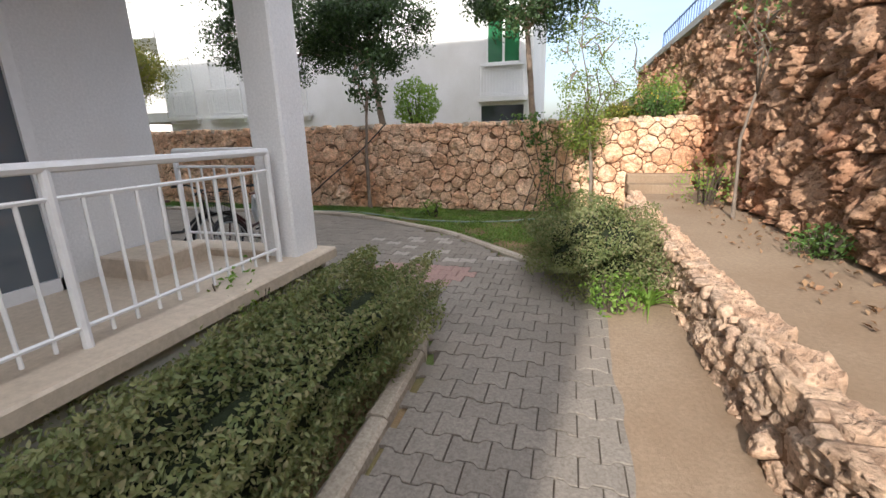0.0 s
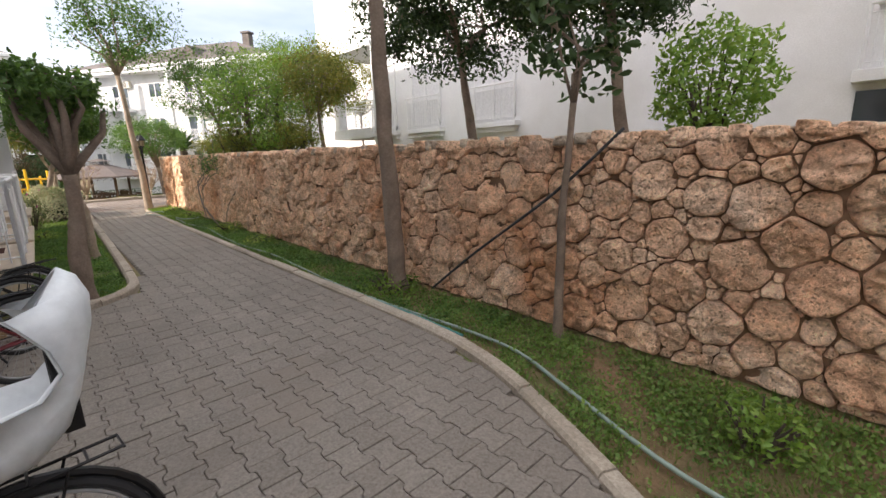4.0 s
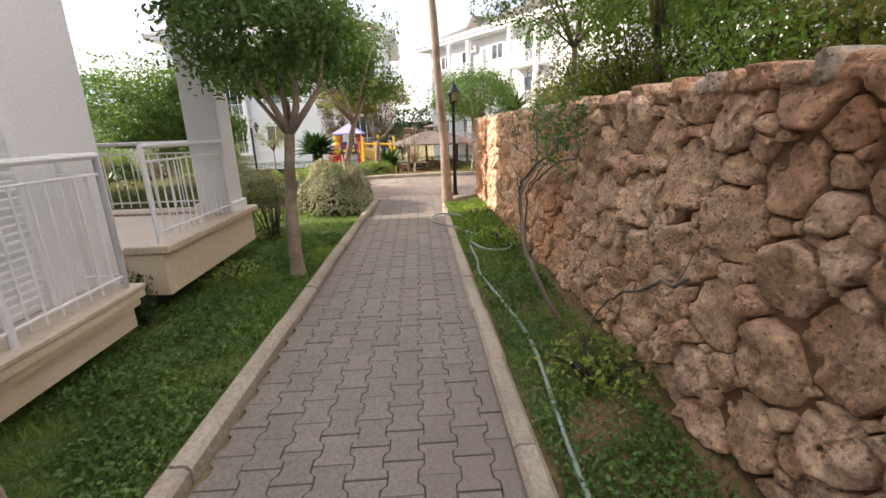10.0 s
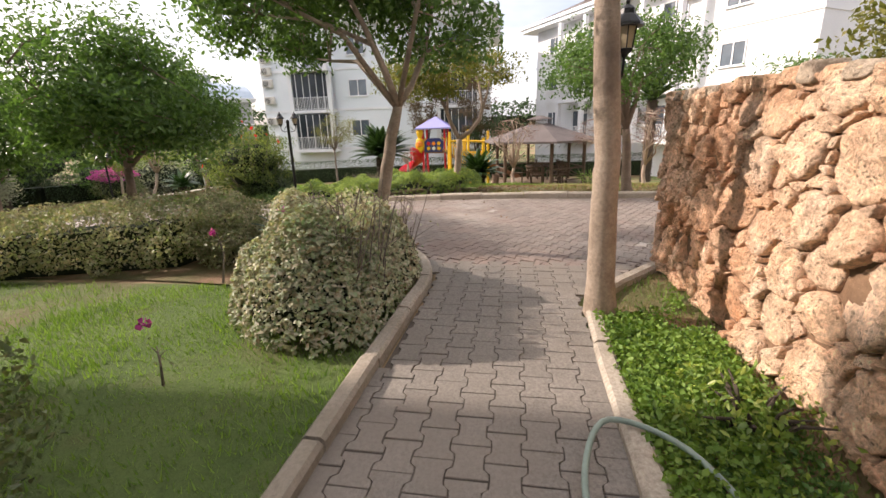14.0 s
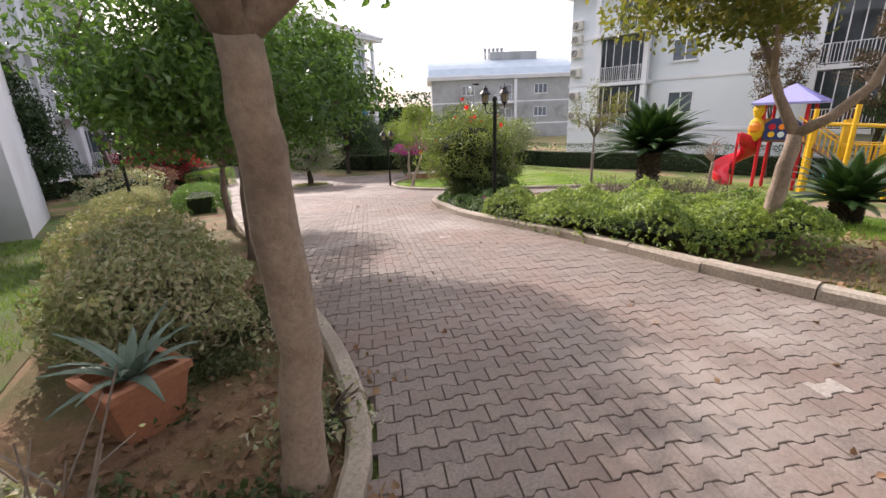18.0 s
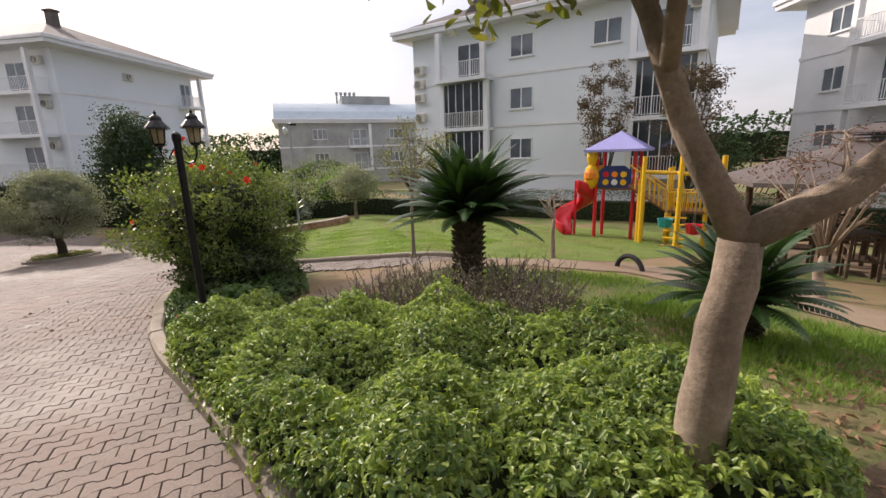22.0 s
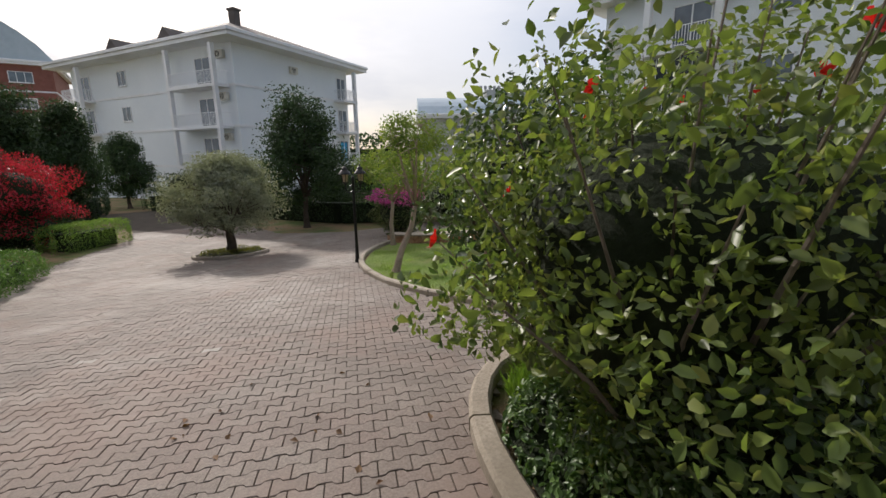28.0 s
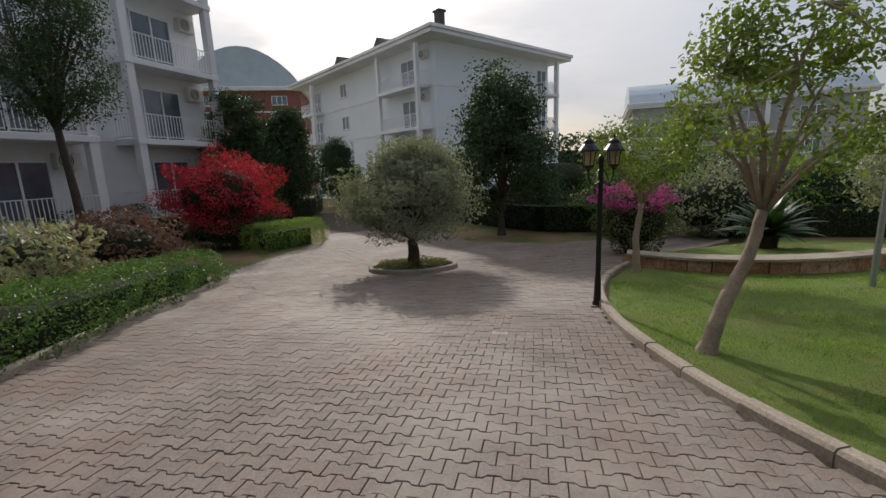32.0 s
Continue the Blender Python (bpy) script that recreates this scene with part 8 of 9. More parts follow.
pn = part("panel", Shape().add([(-0.64, -0.52, 1.8), (-0.64, 0.52, 1.8), (-0.64, 0.52, 2.35), (-0.64, 0.3, 2.52), (-0.64, -0.3, 2.52), (-0.64, -0.52, 2.35), (-0.58, -0.52, 1.8), (-0.58, 0.52, 1.8), (-0.58, 0.52, 2.35), (-0.58, 0.3, 2.52), (-0.58, -0.3, 2.52), (-0.58, -0.52, 2.35)], [(5, 4, 3, 2, 1, 0), (6, 7, 8, 9, 10, 11)] + [(i, (i + 1) % 6, 6 + (i + 1) % 6, 6 + i) for i in range(6)]), M_BLUE_P, tower, "navy play panel with coloured discs")
for k, (y, z, mt) in enumerate(((-0.28, 2.24, M_YEL_P), (0, 2.24, M_ORANGE_P), (0.28, 2.24, M_RED_P), (-0.28, 1.98, M_YEL_P), (0, 1.98, M_SEAT), (0.28, 1.98, M_YEL_P))):
    part("disc", Shape().tube([(-0.665, y, z), (-0.635, y, z)], 0.1, 12), mt, pn)
part("side_panel", Shape().box(-0.55, 0.62, 1.8, 0.55, 0.67, 2.5, 0.01), M_YEL_P, tower)
duck = part("figure", Shape().lathe(-0.66, 0.75, [(0.08, 1.75), (0.2, 1.9), (0.26, 2.15), (0.2, 2.45), (0.1, 2.55), (0.15, 2.65), (0.19, 2.82), (0.15, 3.0), (0.05, 3.1)], 12), M_YEL_P, tower, "plain yellow and orange play figure")
part("belly", Shape().lathe(-0.78, 0.75, [(0.05, 2.0), (0.2, 2.12), (0.2, 2.3), (0.05, 2.45)], 10), M_ORANGE_P, duck)
sl, n = Shape(), 30
rows = []
for k in range(n + 1):
    t = k / n
    a = math.radians(200 + 330 * t)
    z = 1.75 - 1.6 * t
    for rr, dz in ((0.14, 0.3), (0.18, 0.0), (0.4, -0.06), (0.66, 0.02), (0.72, 0.34), (0.75, 0.3), (0.69, -0.03), (0.4, -0.11), (0.14, -0.05)):
        rows.append((-0.35 + rr * math.cos(a), 1.35 + rr * math.sin(a), z + dz))
sl.add(rows, [(k * 9 + j, k * 9 + (j + 1) % 9, (k + 1) * 9 + (j + 1) % 9, (k + 1) * 9 + j) for k in range(n) for j in range(9)] + [tuple(range(8, -1, -1)), tuple(n * 9 + j for j in range(9))])
slide = part("slide", sl, M_RED_P, tower, "glossy red spiral slide", smooth=True)
part("slide_post", bar((-0.35, 1.35, -0.05), (-0.35, 1.35, 2.0), 0.045), M_RED_P, slide)
tz2 = lie(36.2, 3.6)
bridge = thing("play_bridge", "yellow climbing platform with bars, steps and brown slide", "play platform", (36.4, 3.6, tz2))
for x, y in ((-0.4, 1.25), (0.45, 1.25), (-0.4, 0.45), (0.45, 0.45), (-0.4, -0.55), (0.45, -0.55)):
    part("post", bar((x, y, -0.05), (x, y, 2.35 if y < 1 else 2.0), 0.055), M_YEL_P, bridge, "yellow wooden post")
part("deck", Shape().box(-0.45, -0.6, 1.0, 0.5, 0.5, 1.08, 0.01), M_BROWN_P, bridge)
for x in (-0.42, 0.47):
    for k in range(9):
        part("baluster", bar((x, -0.5 + 0.11 * k, 1.08), (x, -0.5 + 0.11 * k, 1.62), 0.018, 6), M_YEL_P, bridge)
    part("rail", bar((x, -0.55, 1.62), (x, 0.45, 1.62), 0.025, 6), M_YEL_P, bridge)
    part("rail", bar((x, 0.45, 1.62), (x, 1.6, 2.45), 0.025, 6), M_YEL_P, bridge)
    for k in range(7):
        part("baluster", bar((x, 0.55 + 0.14 * k, 1.1 + 0.1 * k), (x, 0.55 + 0.14 * k, 1.66 + 0.1 * k), 0.018, 6), M_YEL_P, bridge)
part("ramp", Shape().add([(-0.42, 0.5, 1.02), (0.47, 0.5, 1.02), (0.47, 1.6, 1.75), (-0.42, 1.6, 1.75), (-0.42, 0.5, 1.08), (0.47, 0.5, 1.08), (0.47, 1.6, 1.81), (-0.42, 1.6, 1.81)], [(3, 2, 1, 0), (4, 5, 6, 7), (0, 1, 5, 4), (1, 2, 6, 5), (2, 3, 7, 6), (3, 0, 4, 7)]), M_BROWN_P, bridge)
for k in range(5):
    part("step", Shape().box(-0.5 - 0.16 * (5 - k), -0.1, 0.18 * (k + 1) - 0.03, -0.32 - 0.16 * (5 - k), 0.45, 0.18 * (k + 1), 0.005), M_YEL_P, bridge)
bs = Shape()
for k in range(9):
    t = k / 8
    y, z = -0.6 - 1.9 * t, 1.05 - 0.95 * t + 0.1 * t * t
    bs.v += [(-0.25, y, z + 0.16), (-0.22, y, z), (0.25, y, z), (0.28, y, z + 0.16), (0.25, y, z - 0.04), (-0.25, y, z - 0.04)]
bs.f = [(k * 6 + j, k * 6 + (j + 1) % 6, k * 6 + 6 + (j + 1) % 6, k * 6 + 6 + j) for k in range(8) for j in range(6)] + [(5, 4, 3, 2, 1, 0), (48, 49, 50, 51, 52, 53)]
part("slide", bs, M_BROWN_P, bridge, "brown plastic slide")
sz = lie(34.5, 3.0)
swing = thing("swing_set", "yellow two-post swing frame with red and teal seats", "swing", (34.6, 3.15, sz), 8)
part("beam", bar((0, -0.85, 1.98), (0, 0.55, 2.06), 0.055), M_YEL_P, swing, "yellow beam")
for y, h in ((-0.45, 2.5), (0.5, 2.6)):
    part("post", bar((0, y, -0.05), (0, y, h), 0.065, 10), M_YEL_P, swing, "yellow post")
for y, x, mt, lab in ((0.1, 0.0, M_RED_P, "red bucket seat"), (0.75, 0.9, M_TEAL_P, "teal bucket seat")):
    st = part("seat", Shape().lathe(x, y, [(0.05, 0.42), (0.17, 0.46), (0.2, 0.62), (0.22, 0.7), (0.19, 0.69), (0.16, 0.5), (0.03, 0.47)], 12), mt, swing, lab)
    for dx in (-0.18, 0.18):
        part("chain", bar((x + dx, y, 0.68), (x + dx * 0.6, y, 2.02), 0.007, 4), M_STEELGREY, st)
part("beam", bar((0.9, 0.5, 2.02), (0.9, 1.4, 2.06), 0.055), M_YEL_P, swing, "yellow beam")
part("post", bar((0.9, 1.4, -0.05), (0.9, 1.4, 2.5), 0.065, 10), M_YEL_P, swing, "yellow post")
part("tie", bar((0, 0.5, 2.02), (0.9, 0.5, 2.02), 0.05), M_YEL_P, swing)

# ---- pergola with table ----
gz = lie(32.5, 0.4)
gaz = thing("pergola", "open wooden pergola with a low grey-brown shingled roof", "pergola", (32.5, 0.4, gz))
hexa = [(1.9 * math.cos(math.radians(60 * k + 12)), 1.9 * math.sin(math.radians(60 * k + 12))) for k in range(6)]
part("floor", Shape().prism([(1.15 * x, 1.15 * y) for x, y in hexa], -0.3, 0.06), M_SAND, gaz, "sandy concrete floor")
for x, y in hexa:
    part("post", Shape().tube([(x, y, 0), (x * 0.99, y * 0.99, 1.95)], 0.07, 8), M_WOOD, gaz)
for k in range(6):
    (x0, y0), (x1, y1) = hexa[k], hexa[(k + 1) % 6]
    part("beam", Shape().tube([(x0, y0, 1.88), (x1, y1, 1.88)], 0.055, 6), M_WOOD, gaz)
    if k not in (2,):
        for z in (0.3, 0.75):
            part("rail", Shape().tube([(x0, y0, z), (x1, y1, z)], 0.03, 6), M_WOOD, gaz)
        part("cross_brace", Shape().tube([(x0, y0, 0.3), (x1 * 0.5 + x0 * 0.5, y1 * 0.5 + y0 * 0.5, 0.75), (x1, y1, 0.3)], 0.02, 5), M_WOOD, gaz)
rows = [(2.5 * math.cos(math.radians(60 * k + 12)), 2.5 * math.sin(math.radians(60 * k + 12)), 1.86) for k in range(6)] + [(0.45 * math.cos(math.radians(60 * k + 12)), 0.45 * math.sin(math.radians(60 * k + 12)), 2.5) for k in range(6)]
rf = part("roof", Shape().add(rows + [(x, y, z - 0.08) for x, y, z in rows], [(k, (k + 1) % 6, 6 + (k + 1) % 6, 6 + k) for k in range(6)] + [(12 + (k + 1) % 6, 12 + k, 18 + k, 18 + (k + 1) % 6) for k in range(6)] + [((k + 1) % 6, k, 12 + k, 12 + (k + 1) % 6) for k in range(6)]), M_ROOF, gaz, "grey-brown shingle roof")
cup = part("cupola", Shape().lathe(0, 0, [(0.62, 2.68), (0.58, 2.72), (0.1, 2.84)], 6), M_ROOF, rf)
for k in range(6):
    for z in (2.52, 2.58, 2.64):
        a0, a1 = math.radians(60 * k + 12), math.radians(60 * k + 72)
        part("slat", Shape().tube([(0.46 * math.cos(a0), 0.46 * math.sin(a0), z), (0.46 * math.cos(a1), 0.46 * math.sin(a1), z)], 0.018, 4), M_WOOD, cup)
for k in range(6):
    a0, a1 = math.radians(60 * k + 12), math.radians(60 * k + 72)
    s = Shape()
    for i in range(7):
        t0 = i / 7
        s.tube([(1.9 * (math.cos(a0) * (1 - t0) + math.cos(a1) * t0), 2.1 * (math.sin(a0) * (1 - t0) + math.sin(a1) * t0), 1.6), (1.9 * (math.cos(a0) * (1 - t0 - 0.14) + math.cos(a1) * (t0 + 0.14)), 2.1 * (math.sin(a0) * (1 - t0 - 0.14) + math.sin(a1) * (t0 + 0.14)), 1.85)], 0.01, 4)
    tagged(part("lattice", s, M_WOOD, gaz), kind="stuff")
table = thing("garden_table", "oval dark wooden garden table under the pergola", "table", (32.6, 0.45, gz + 0.06))
part("tabletop", Shape().prism([(0.75 * math.cos(i * math.pi / 8), 0.5 * math.sin(i * math.pi / 8)) for i in range(16)], 0.68, 0.72), M_WOOD, table)
for x in (-0.45, 0.45):
    for y in (-0.25, 0.25):
        part("leg", Shape().box(x - 0.035, y - 0.035, 0, x + 0.035, y + 0.035, 0.68), M_WOOD, table)
chair0 = thing("garden_chair", "dark wooden garden chair with slatted back", "chair", (31.4, 0.45, gz + 0.06), 0, group="chairs round the table")
part("seat", Shape().box(-0.24, -0.24, 0.4, 0.24, 0.24, 0.44, 0.01), M_WOOD, chair0)
for x in (-0.21, 0.21):
    part("leg", Shape().box(x - 0.022, 0.18, 0, x + 0.022, 0.23, 0.62), M_WOOD, chair0)
    part("leg", Shape().box(x - 0.022, -0.23, 0, x + 0.022, -0.18, 0.86), M_WOOD, chair0)
    part("armrest", Shape().box(x - 0.03, -0.22, 0.6, x + 0.03, 0.24, 0.635, 0.006), M_WOOD, chair0)
part("back_rail", Shape().tube([(-0.22, -0.21, 0.84), (0, -0.22, 0.9), (0.22, -0.21, 0.84)], 0.025, 6), M_WOOD, chair0)
for k in range(5):
    part("back_slat", Shape().box(-0.16 + 0.08 * k - 0.012, -0.215, 0.44, -0.16 + 0.08 * k + 0.012, -0.195, 0.85), M_WOOD, chair0)
chair0.matrix_basis = pose(31.65, 0.5, gz + 0.06, 0, 0, -90)
for x, y, a in ((32.5, -0.4, 5), (33.2, -0.3, 15), (32.4, 1.3, 180), (33.7, 0.6, 95), (31.6, -0.4, -60)):
    copy_thing(chair0, pose(x, y, gz + 0.06, 0, 0, a))

# ---- raised planter, camera mast and small things ----
planter = structure("planter", "low curved stone planter wall on the lawn", "planter")
pl = rounded([(31.0, 20.2), (31.3, 18.6), (32.6, 17.5), (35.0, 17.3), (36.5, 18.2)])
for k in range(len(pl) - 1):
    (x0, y0), (x1, y1) = pl[k], pl[k + 1]
    d = Vector((x1 - x0, y1 - y0)).normalized()
    q = Vector((-d.y, d.x)) * 0.15
    part("stone", Shape().prism([(x0 - q.x, y0 - q.y), (x1 - q.x, y1 - q.y), (x1 + q.x, y1 + q.y), (x0 + q.x, y0 + q.y)], lambda x, y: lie(x, y) - 0.1, lambda x, y: lie(x, y) + 0.26), M_RED, planter)
part("coping", Shape().add(*(lambda L: ([(x + dx, y + dx, lie(x, y) + h) for x, y in L for dx, h in ((-0.16, 0.264), (0.16, 0.264), (0.16, 0.31), (-0.16, 0.31))], [(i * 4 + j, i * 4 + (j + 1) % 4, i * 4 + 4 + (j + 1) % 4, i * 4 + 4 + j) for i in range(len(L) - 1) for j in range(4)]))(pl)), M_KERB, planter)
part("soil", Shape().prism(pl + [(36.5, 20.5)], lambda x, y: lie(x, y) - 0.1, lambda x, y: lie(x, y) + 0.22), M_LAWN, planter)
mast = thing("camera_mast", "slim grey steel mast with a dome camera and floodlight", "mast", (32.2, 16.4, lie(32.2, 16.4)))
part("pole", Shape().tube([(0, 0, -0.1), (0, 0, 4.1)], [0.045, 0.035], 8), M_STEELGREY, mast)
part("arm", Shape().tube([(0, 0, 4.0), (-0.2, 0, 4.02)], 0.018, 6), M_STEELGREY, mast)
part("camera_dome", Shape().lathe(-0.2, 0, [(0.03, 4.02), (0.09, 3.96), (0.09, 3.86), (0.06, 3.78), (0.01, 3.74)], 12), M_SEAT, mast, "pale grey dome camera")
part("floodlight", Shape().box(0.02, -0.1, 4.08, 0.26, 0.1, 4.16, 0.01), M_BLACK, mast)
arch = part("tyre", Shape().tube([(0.28 * math.cos(a), 0, 0.28 * math.sin(a)) for a in (i * math.pi / 12 for i in range(13))], 0.045, 8), M_RUBBER, None, m=pose(29.6, 4.0, lie(29.6, 4.0) - 0.02, 0, 0, 60))
tagged(arch, "half-buried black tyre arch on the playground lawn", "tyre")
bin_ = thing("litter_bin", "small dark wooden litter bin by the pergola post", "bin", (29.2, 2.1, lie(29.2, 2.1)))
part("body", Shape().lathe(0, 0, [(0.12, 0), (0.14, 0.38), (0.125, 0.38), (0.11, 0.03)], 10), M_WOOD, bin_)
# fallen leaves
lr = np.random.default_rng(9)
X = np.r_[-3.92 + lr.uniform(0, 1, 420) ** 2 * 0.7, lr.uniform(22.2, 25.6, 2600), lr.uniform(17.4, 18.5, 420), lr.uniform(18.2, 19.0, 260), lr.uniform(19.5, 22, 26), lr.uniform(22.7, 24.5, 40)]
Y = np.r_[lr.uniform(0.7, 10, 420), lr.uniform(-3.0, 2.3, 2600), lr.uniform(2.6, 4.2, 420), lr.uniform(3.4, 8.0, 260), lr.uniform(1, 7, 26), lr.uniform(8.5, 12, 40)]
P = np.stack([X, Y, np.array([0.455 if a < -2.9 else lie(a, b) for a, b in zip(X, Y)]) + 0.035], 1)
tagged(part("leaf_litter", leaf_mesh("leaf_litter", P, np.tile([0, 0, 1.0], (len(P), 1)), 0.06, L_LITTER, lr, 0.6, 0.5), None), "dry brown leaves scattered on soil and pavers", "leaves", kind="stuff")
# weeds and flowers along the walls
for k, (x, y, h, r, mt, z) in enumerate(((0.55, 0.75, 0.32, 0.22, L_BRIGHT, None), (4.1, 0.45, 0.22, 0.35, L_GRASS, None), (8.3, 0.35, 0.16, 0.3, L_COVER, None), (10.2, 0.3, 0.2, 0.35, L_COVER, None), (13.4, 0.22, 0.2, 0.4, L_COVER, None), (-1.7, 0.4, 0.5, 0.35, L_BRIGHT, None), (-2.2, 4.55, 0.35, 0.25, L_BRIGHT, None),
                                       (-3.6, 1.6, 0.6, 0.45, L_BRIGHT, 0.47), (-3.75, 4.2, 0.25, 0.25, L_TREE, 0.47), (-3.7, 6.2, 0.35, 0.3, L_TREE, 0.47), (0.0, 6.2, 0.75, 0.22, L_BRIGHT, None), (0.05, 7.0, 0.5, 0.25, L_BRIGHT, None), (6.6, 3.55, 0.18, 0.2, L_COVER, None), (8.9, 3.6, 0.2, 0.25, L_COVER, None), (11.3, 3.6, 0.45, 0.12, L_DARK, None), (12.4, 3.35, 0.18, 0.3, L_COVER, None), (15.2, 0.3, 0.2, 0.4, L_COVER, None), (18.4, 3.4, 0.2, 0.3, L_DRY, None), (18.7, 4.6, 0.2, 0.3, L_DRY, None), (29.3, -1.2, 0.5, 0.5, L_BRIGHT, None))):
    bush("small leafy weed at the foot of the wall", (x, y), (r, r, h), 420, 0.045, mt, 300 + k, 2.0, name="weed", core=False, z=z, category="plant", shell=0.8)
vine = thing("climber", "bare woody vine sprawling over the rubble wall", "climber", (11.2, 0.3, 0.0))
VINE = (([(-0.27, -0.03, -0.03), (-0.13, 0.17, 0.40), (0.14, 0.17, 0.53), (0.32, 0.17, 0.75), (0.34, 0.17, 0.96), (0.29, 0.17, 1.07)], 0.022),
        ([(0.31, 0.17, 1.04), (-0.15, 0.15, 1.25), (-0.44, 0.15, 1.30), (-0.54, 0.15, 1.35), (-0.51, 0.14, 1.41), (-0.32, 0.14, 1.43)], 0.012),
        ([(0.33, 0.17, 0.95), (1.0, -0.15, 1.11), (1.02, -0.17, 1.25), (1.14, -0.18, 1.34), (1.34, -0.22, 1.62), (1.42, -0.35, 1.8)], 0.015),
        ([(1.32, -0.2, 1.62), (0.85, -0.15, 1.58), (0.61, -0.12, 1.52), (0.2, -0.1, 1.5), (-0.2, -0.1, 1.6)], 0.011),
        ([(1.17, -0.15, -0.04), (1.5, -0.17, 0.3), (1.45, -0.17, 0.77), (0.88, -0.17, 1.05), (0.26, -0.16, 1.2), (-0.11, -0.15, 1.24), (-0.15, -0.15, 1.35), (0.15, -0.17, 1.5), (0.26, -0.25, 2.0)], 0.012),
        ([(1.5, -0.18, 0.78), (0.77, -0.17, 1.15), (0.3, -0.17, 1.41), (-0.05, -0.19, 1.62)], 0.009),
        ([(2.3, -0.18, 1.6), (1.9, -0.18, 1.22), (1.35, -0.18, 1.15)], 0.007),
        ([(-1.75, 0.02, 0.9), (-1.4, 0, 0.73), (-1.07, 0, 0.53), (-0.87, 0, 0.3), (-0.8, 0, -0.03)], 0.009))
vrng, vtips = random.Random(12), []
for line, r in VINE:
    line, fine = [Vector(p) for p in line], []
    for a, b in zip(line, line[1:]):
        for t in range(4):
            fine.append(a.lerp(b, t / 4) + Vector((vrng.uniform(-1, 1), vrng.uniform(-0.6, 0.6), vrng.uniform(-1, 1))) * 0.02)
    fine.append(line[-1])
    part("stem", Shape().tube(fine, [r * (1 - 0.55 * i / len(fine)) for i in range(len(fine))], 7), M_TWIG, vine, smooth=True)
    vtips += fine
VP = np.array([tuple(p) for p in vtips if p.z > 1.3 for _ in range(9)])
VP = VP + nrf.normal(size=VP.shape) * np.array([0.12, 0.04, 0.09])
part("foliage", leaf_mesh("foliage", VP, np.tile([0, 1.0, 0.4], (len(VP), 1)), 0.05, L_TREE, nrf, 0.5, fine=True), None, vine)
sprigs = Shape()
for p in vtips[::2]:
    d = Vector((vrng.uniform(-1, 1), vrng.uniform(0, 0.5), vrng.uniform(-0.2, 1))) * 0.16
    sprigs.tube([p, p + d * 0.6, p + d + Vector((0, 0, 0.03))], [0.004, 0.003, 0.0015], 4, cap=False)
tagged(part("sprigwork", sprigs, M_TWIG, vine), kind="stuff")
for k, (x, y, h) in enumerate(((-3.62, 2.6, 2.2), (-3.6, 7.6, 2.0))):
    tree("thin bare sapling before the red stone wall", (x, y, 0.47), [(0, 0, 0), (0.06, 0.05, h * 0.4), (0.0, 0.12, h * 0.62)], [(0.0, 0.1, h * 0.95, 0.4, 0.5, 0.4)], 160, 0.045, L_TREE, M_TWIG, 16, 0.12, 5, 340 + k, 0.02)
# strap-leaved clumps at the foot of the low wall
for k, (x, y, n, L) in enumerate(((-2.5, 4.4, 34, 0.42), (-2.35, 4.0, 26, 0.36), (-1.7, 3.5, 24, 0.34), (-2.6, 0.75, 26, 0.4))):
    clump = thing("strap_plant", "clump of arching strap-shaped green leaves", "plant", (x, y, lie(x, y) + 0.02))
    for i in range(n):
        a, up, ll = i * 2.4, math.radians(vrng.uniform(38, 80)), L * vrng.uniform(0.7, 1.15)
        o, p, rows = Vector((math.cos(a), math.sin(a), 0)), Vector((0, 0, 0)), []
        sd = Vector((-o.y, o.x, 0))
        for t in range(6):
            w = 0.011 * (1 - (t / 5) ** 2) + 0.001
            d = o * math.cos(up) + Vector((0, 0, math.sin(up)))
            rows += [p + sd * w, p - Vector((0, 0, 0.003)), p - sd * w]
            p, up = p + d * ll / 5, up - 0.34
        part("leaf", Shape().add(rows, [(t * 3 + q, t * 3 + q + 1, t * 3 + q + 4, t * 3 + q + 3) for t in range(5) for q in range(2)]), L_BRIGHT, clump)


# ---- grass ----
grass("long grass under the stone wall", LAWNS[3], 24000, 0.02, 0.07, L_GRASSDARK, 201, -0.5)
grass("shaded grass beside the path", [(6.0, 3.6), (6.3, 2.75), (7, 2.52), (14.2, 2.4), (16.8, 2.36), (17.0, 5.5), (14.2, 5.5), (14.1, 3.75)], 26000, 0.02, 0.06, L_GRASS, 202, -0.8)
creepers("dark creeping weeds in the shaded lawn strip", [(6.3, 3.4), (6.5, 2.75), (7, 2.6), (14.2, 2.5), (14.2, 3.6)], 22000, 0.03, L_WEED, 221, -0.15)
creepers("short clover in the shaded lawn strip", [(6.1, 3.5), (6.4, 2.75), (7, 2.58), (14.2, 2.48), (14.2, 3.65)], 24000, 0.024, L_GRASSDARK, 226, -0.5, 0.04)
creepers("dark creeping weeds under the stone wall", [(2.2, 0.12), (16.2, 0.12), (16.2, 0.78), (2.9, 0.78)], 30000, 0.028, L_WEED, 222, -0.35, 0.06)
creepers("short green weeds over the soil of the corner lawn", [(-2.4, 0.15), (2.2, 0.15), (2.2, 0.9), (0.5, 1.6), (-1.0, 2.8), (-2.2, 3.4)], 17000, 0.03, L_GRASSDARK, 227, 0.0, 0.06)
creepers("clover and short weeds between grass under the stone wall", [(-1.5, 0.12), (13.4, 0.12), (13.4, 0.8), (2.9, 0.8), (1.6, 1.0), (-0.2, 2.0)], 26000, 0.024, L_GRASSDARK, 225, -0.1, 0.05)
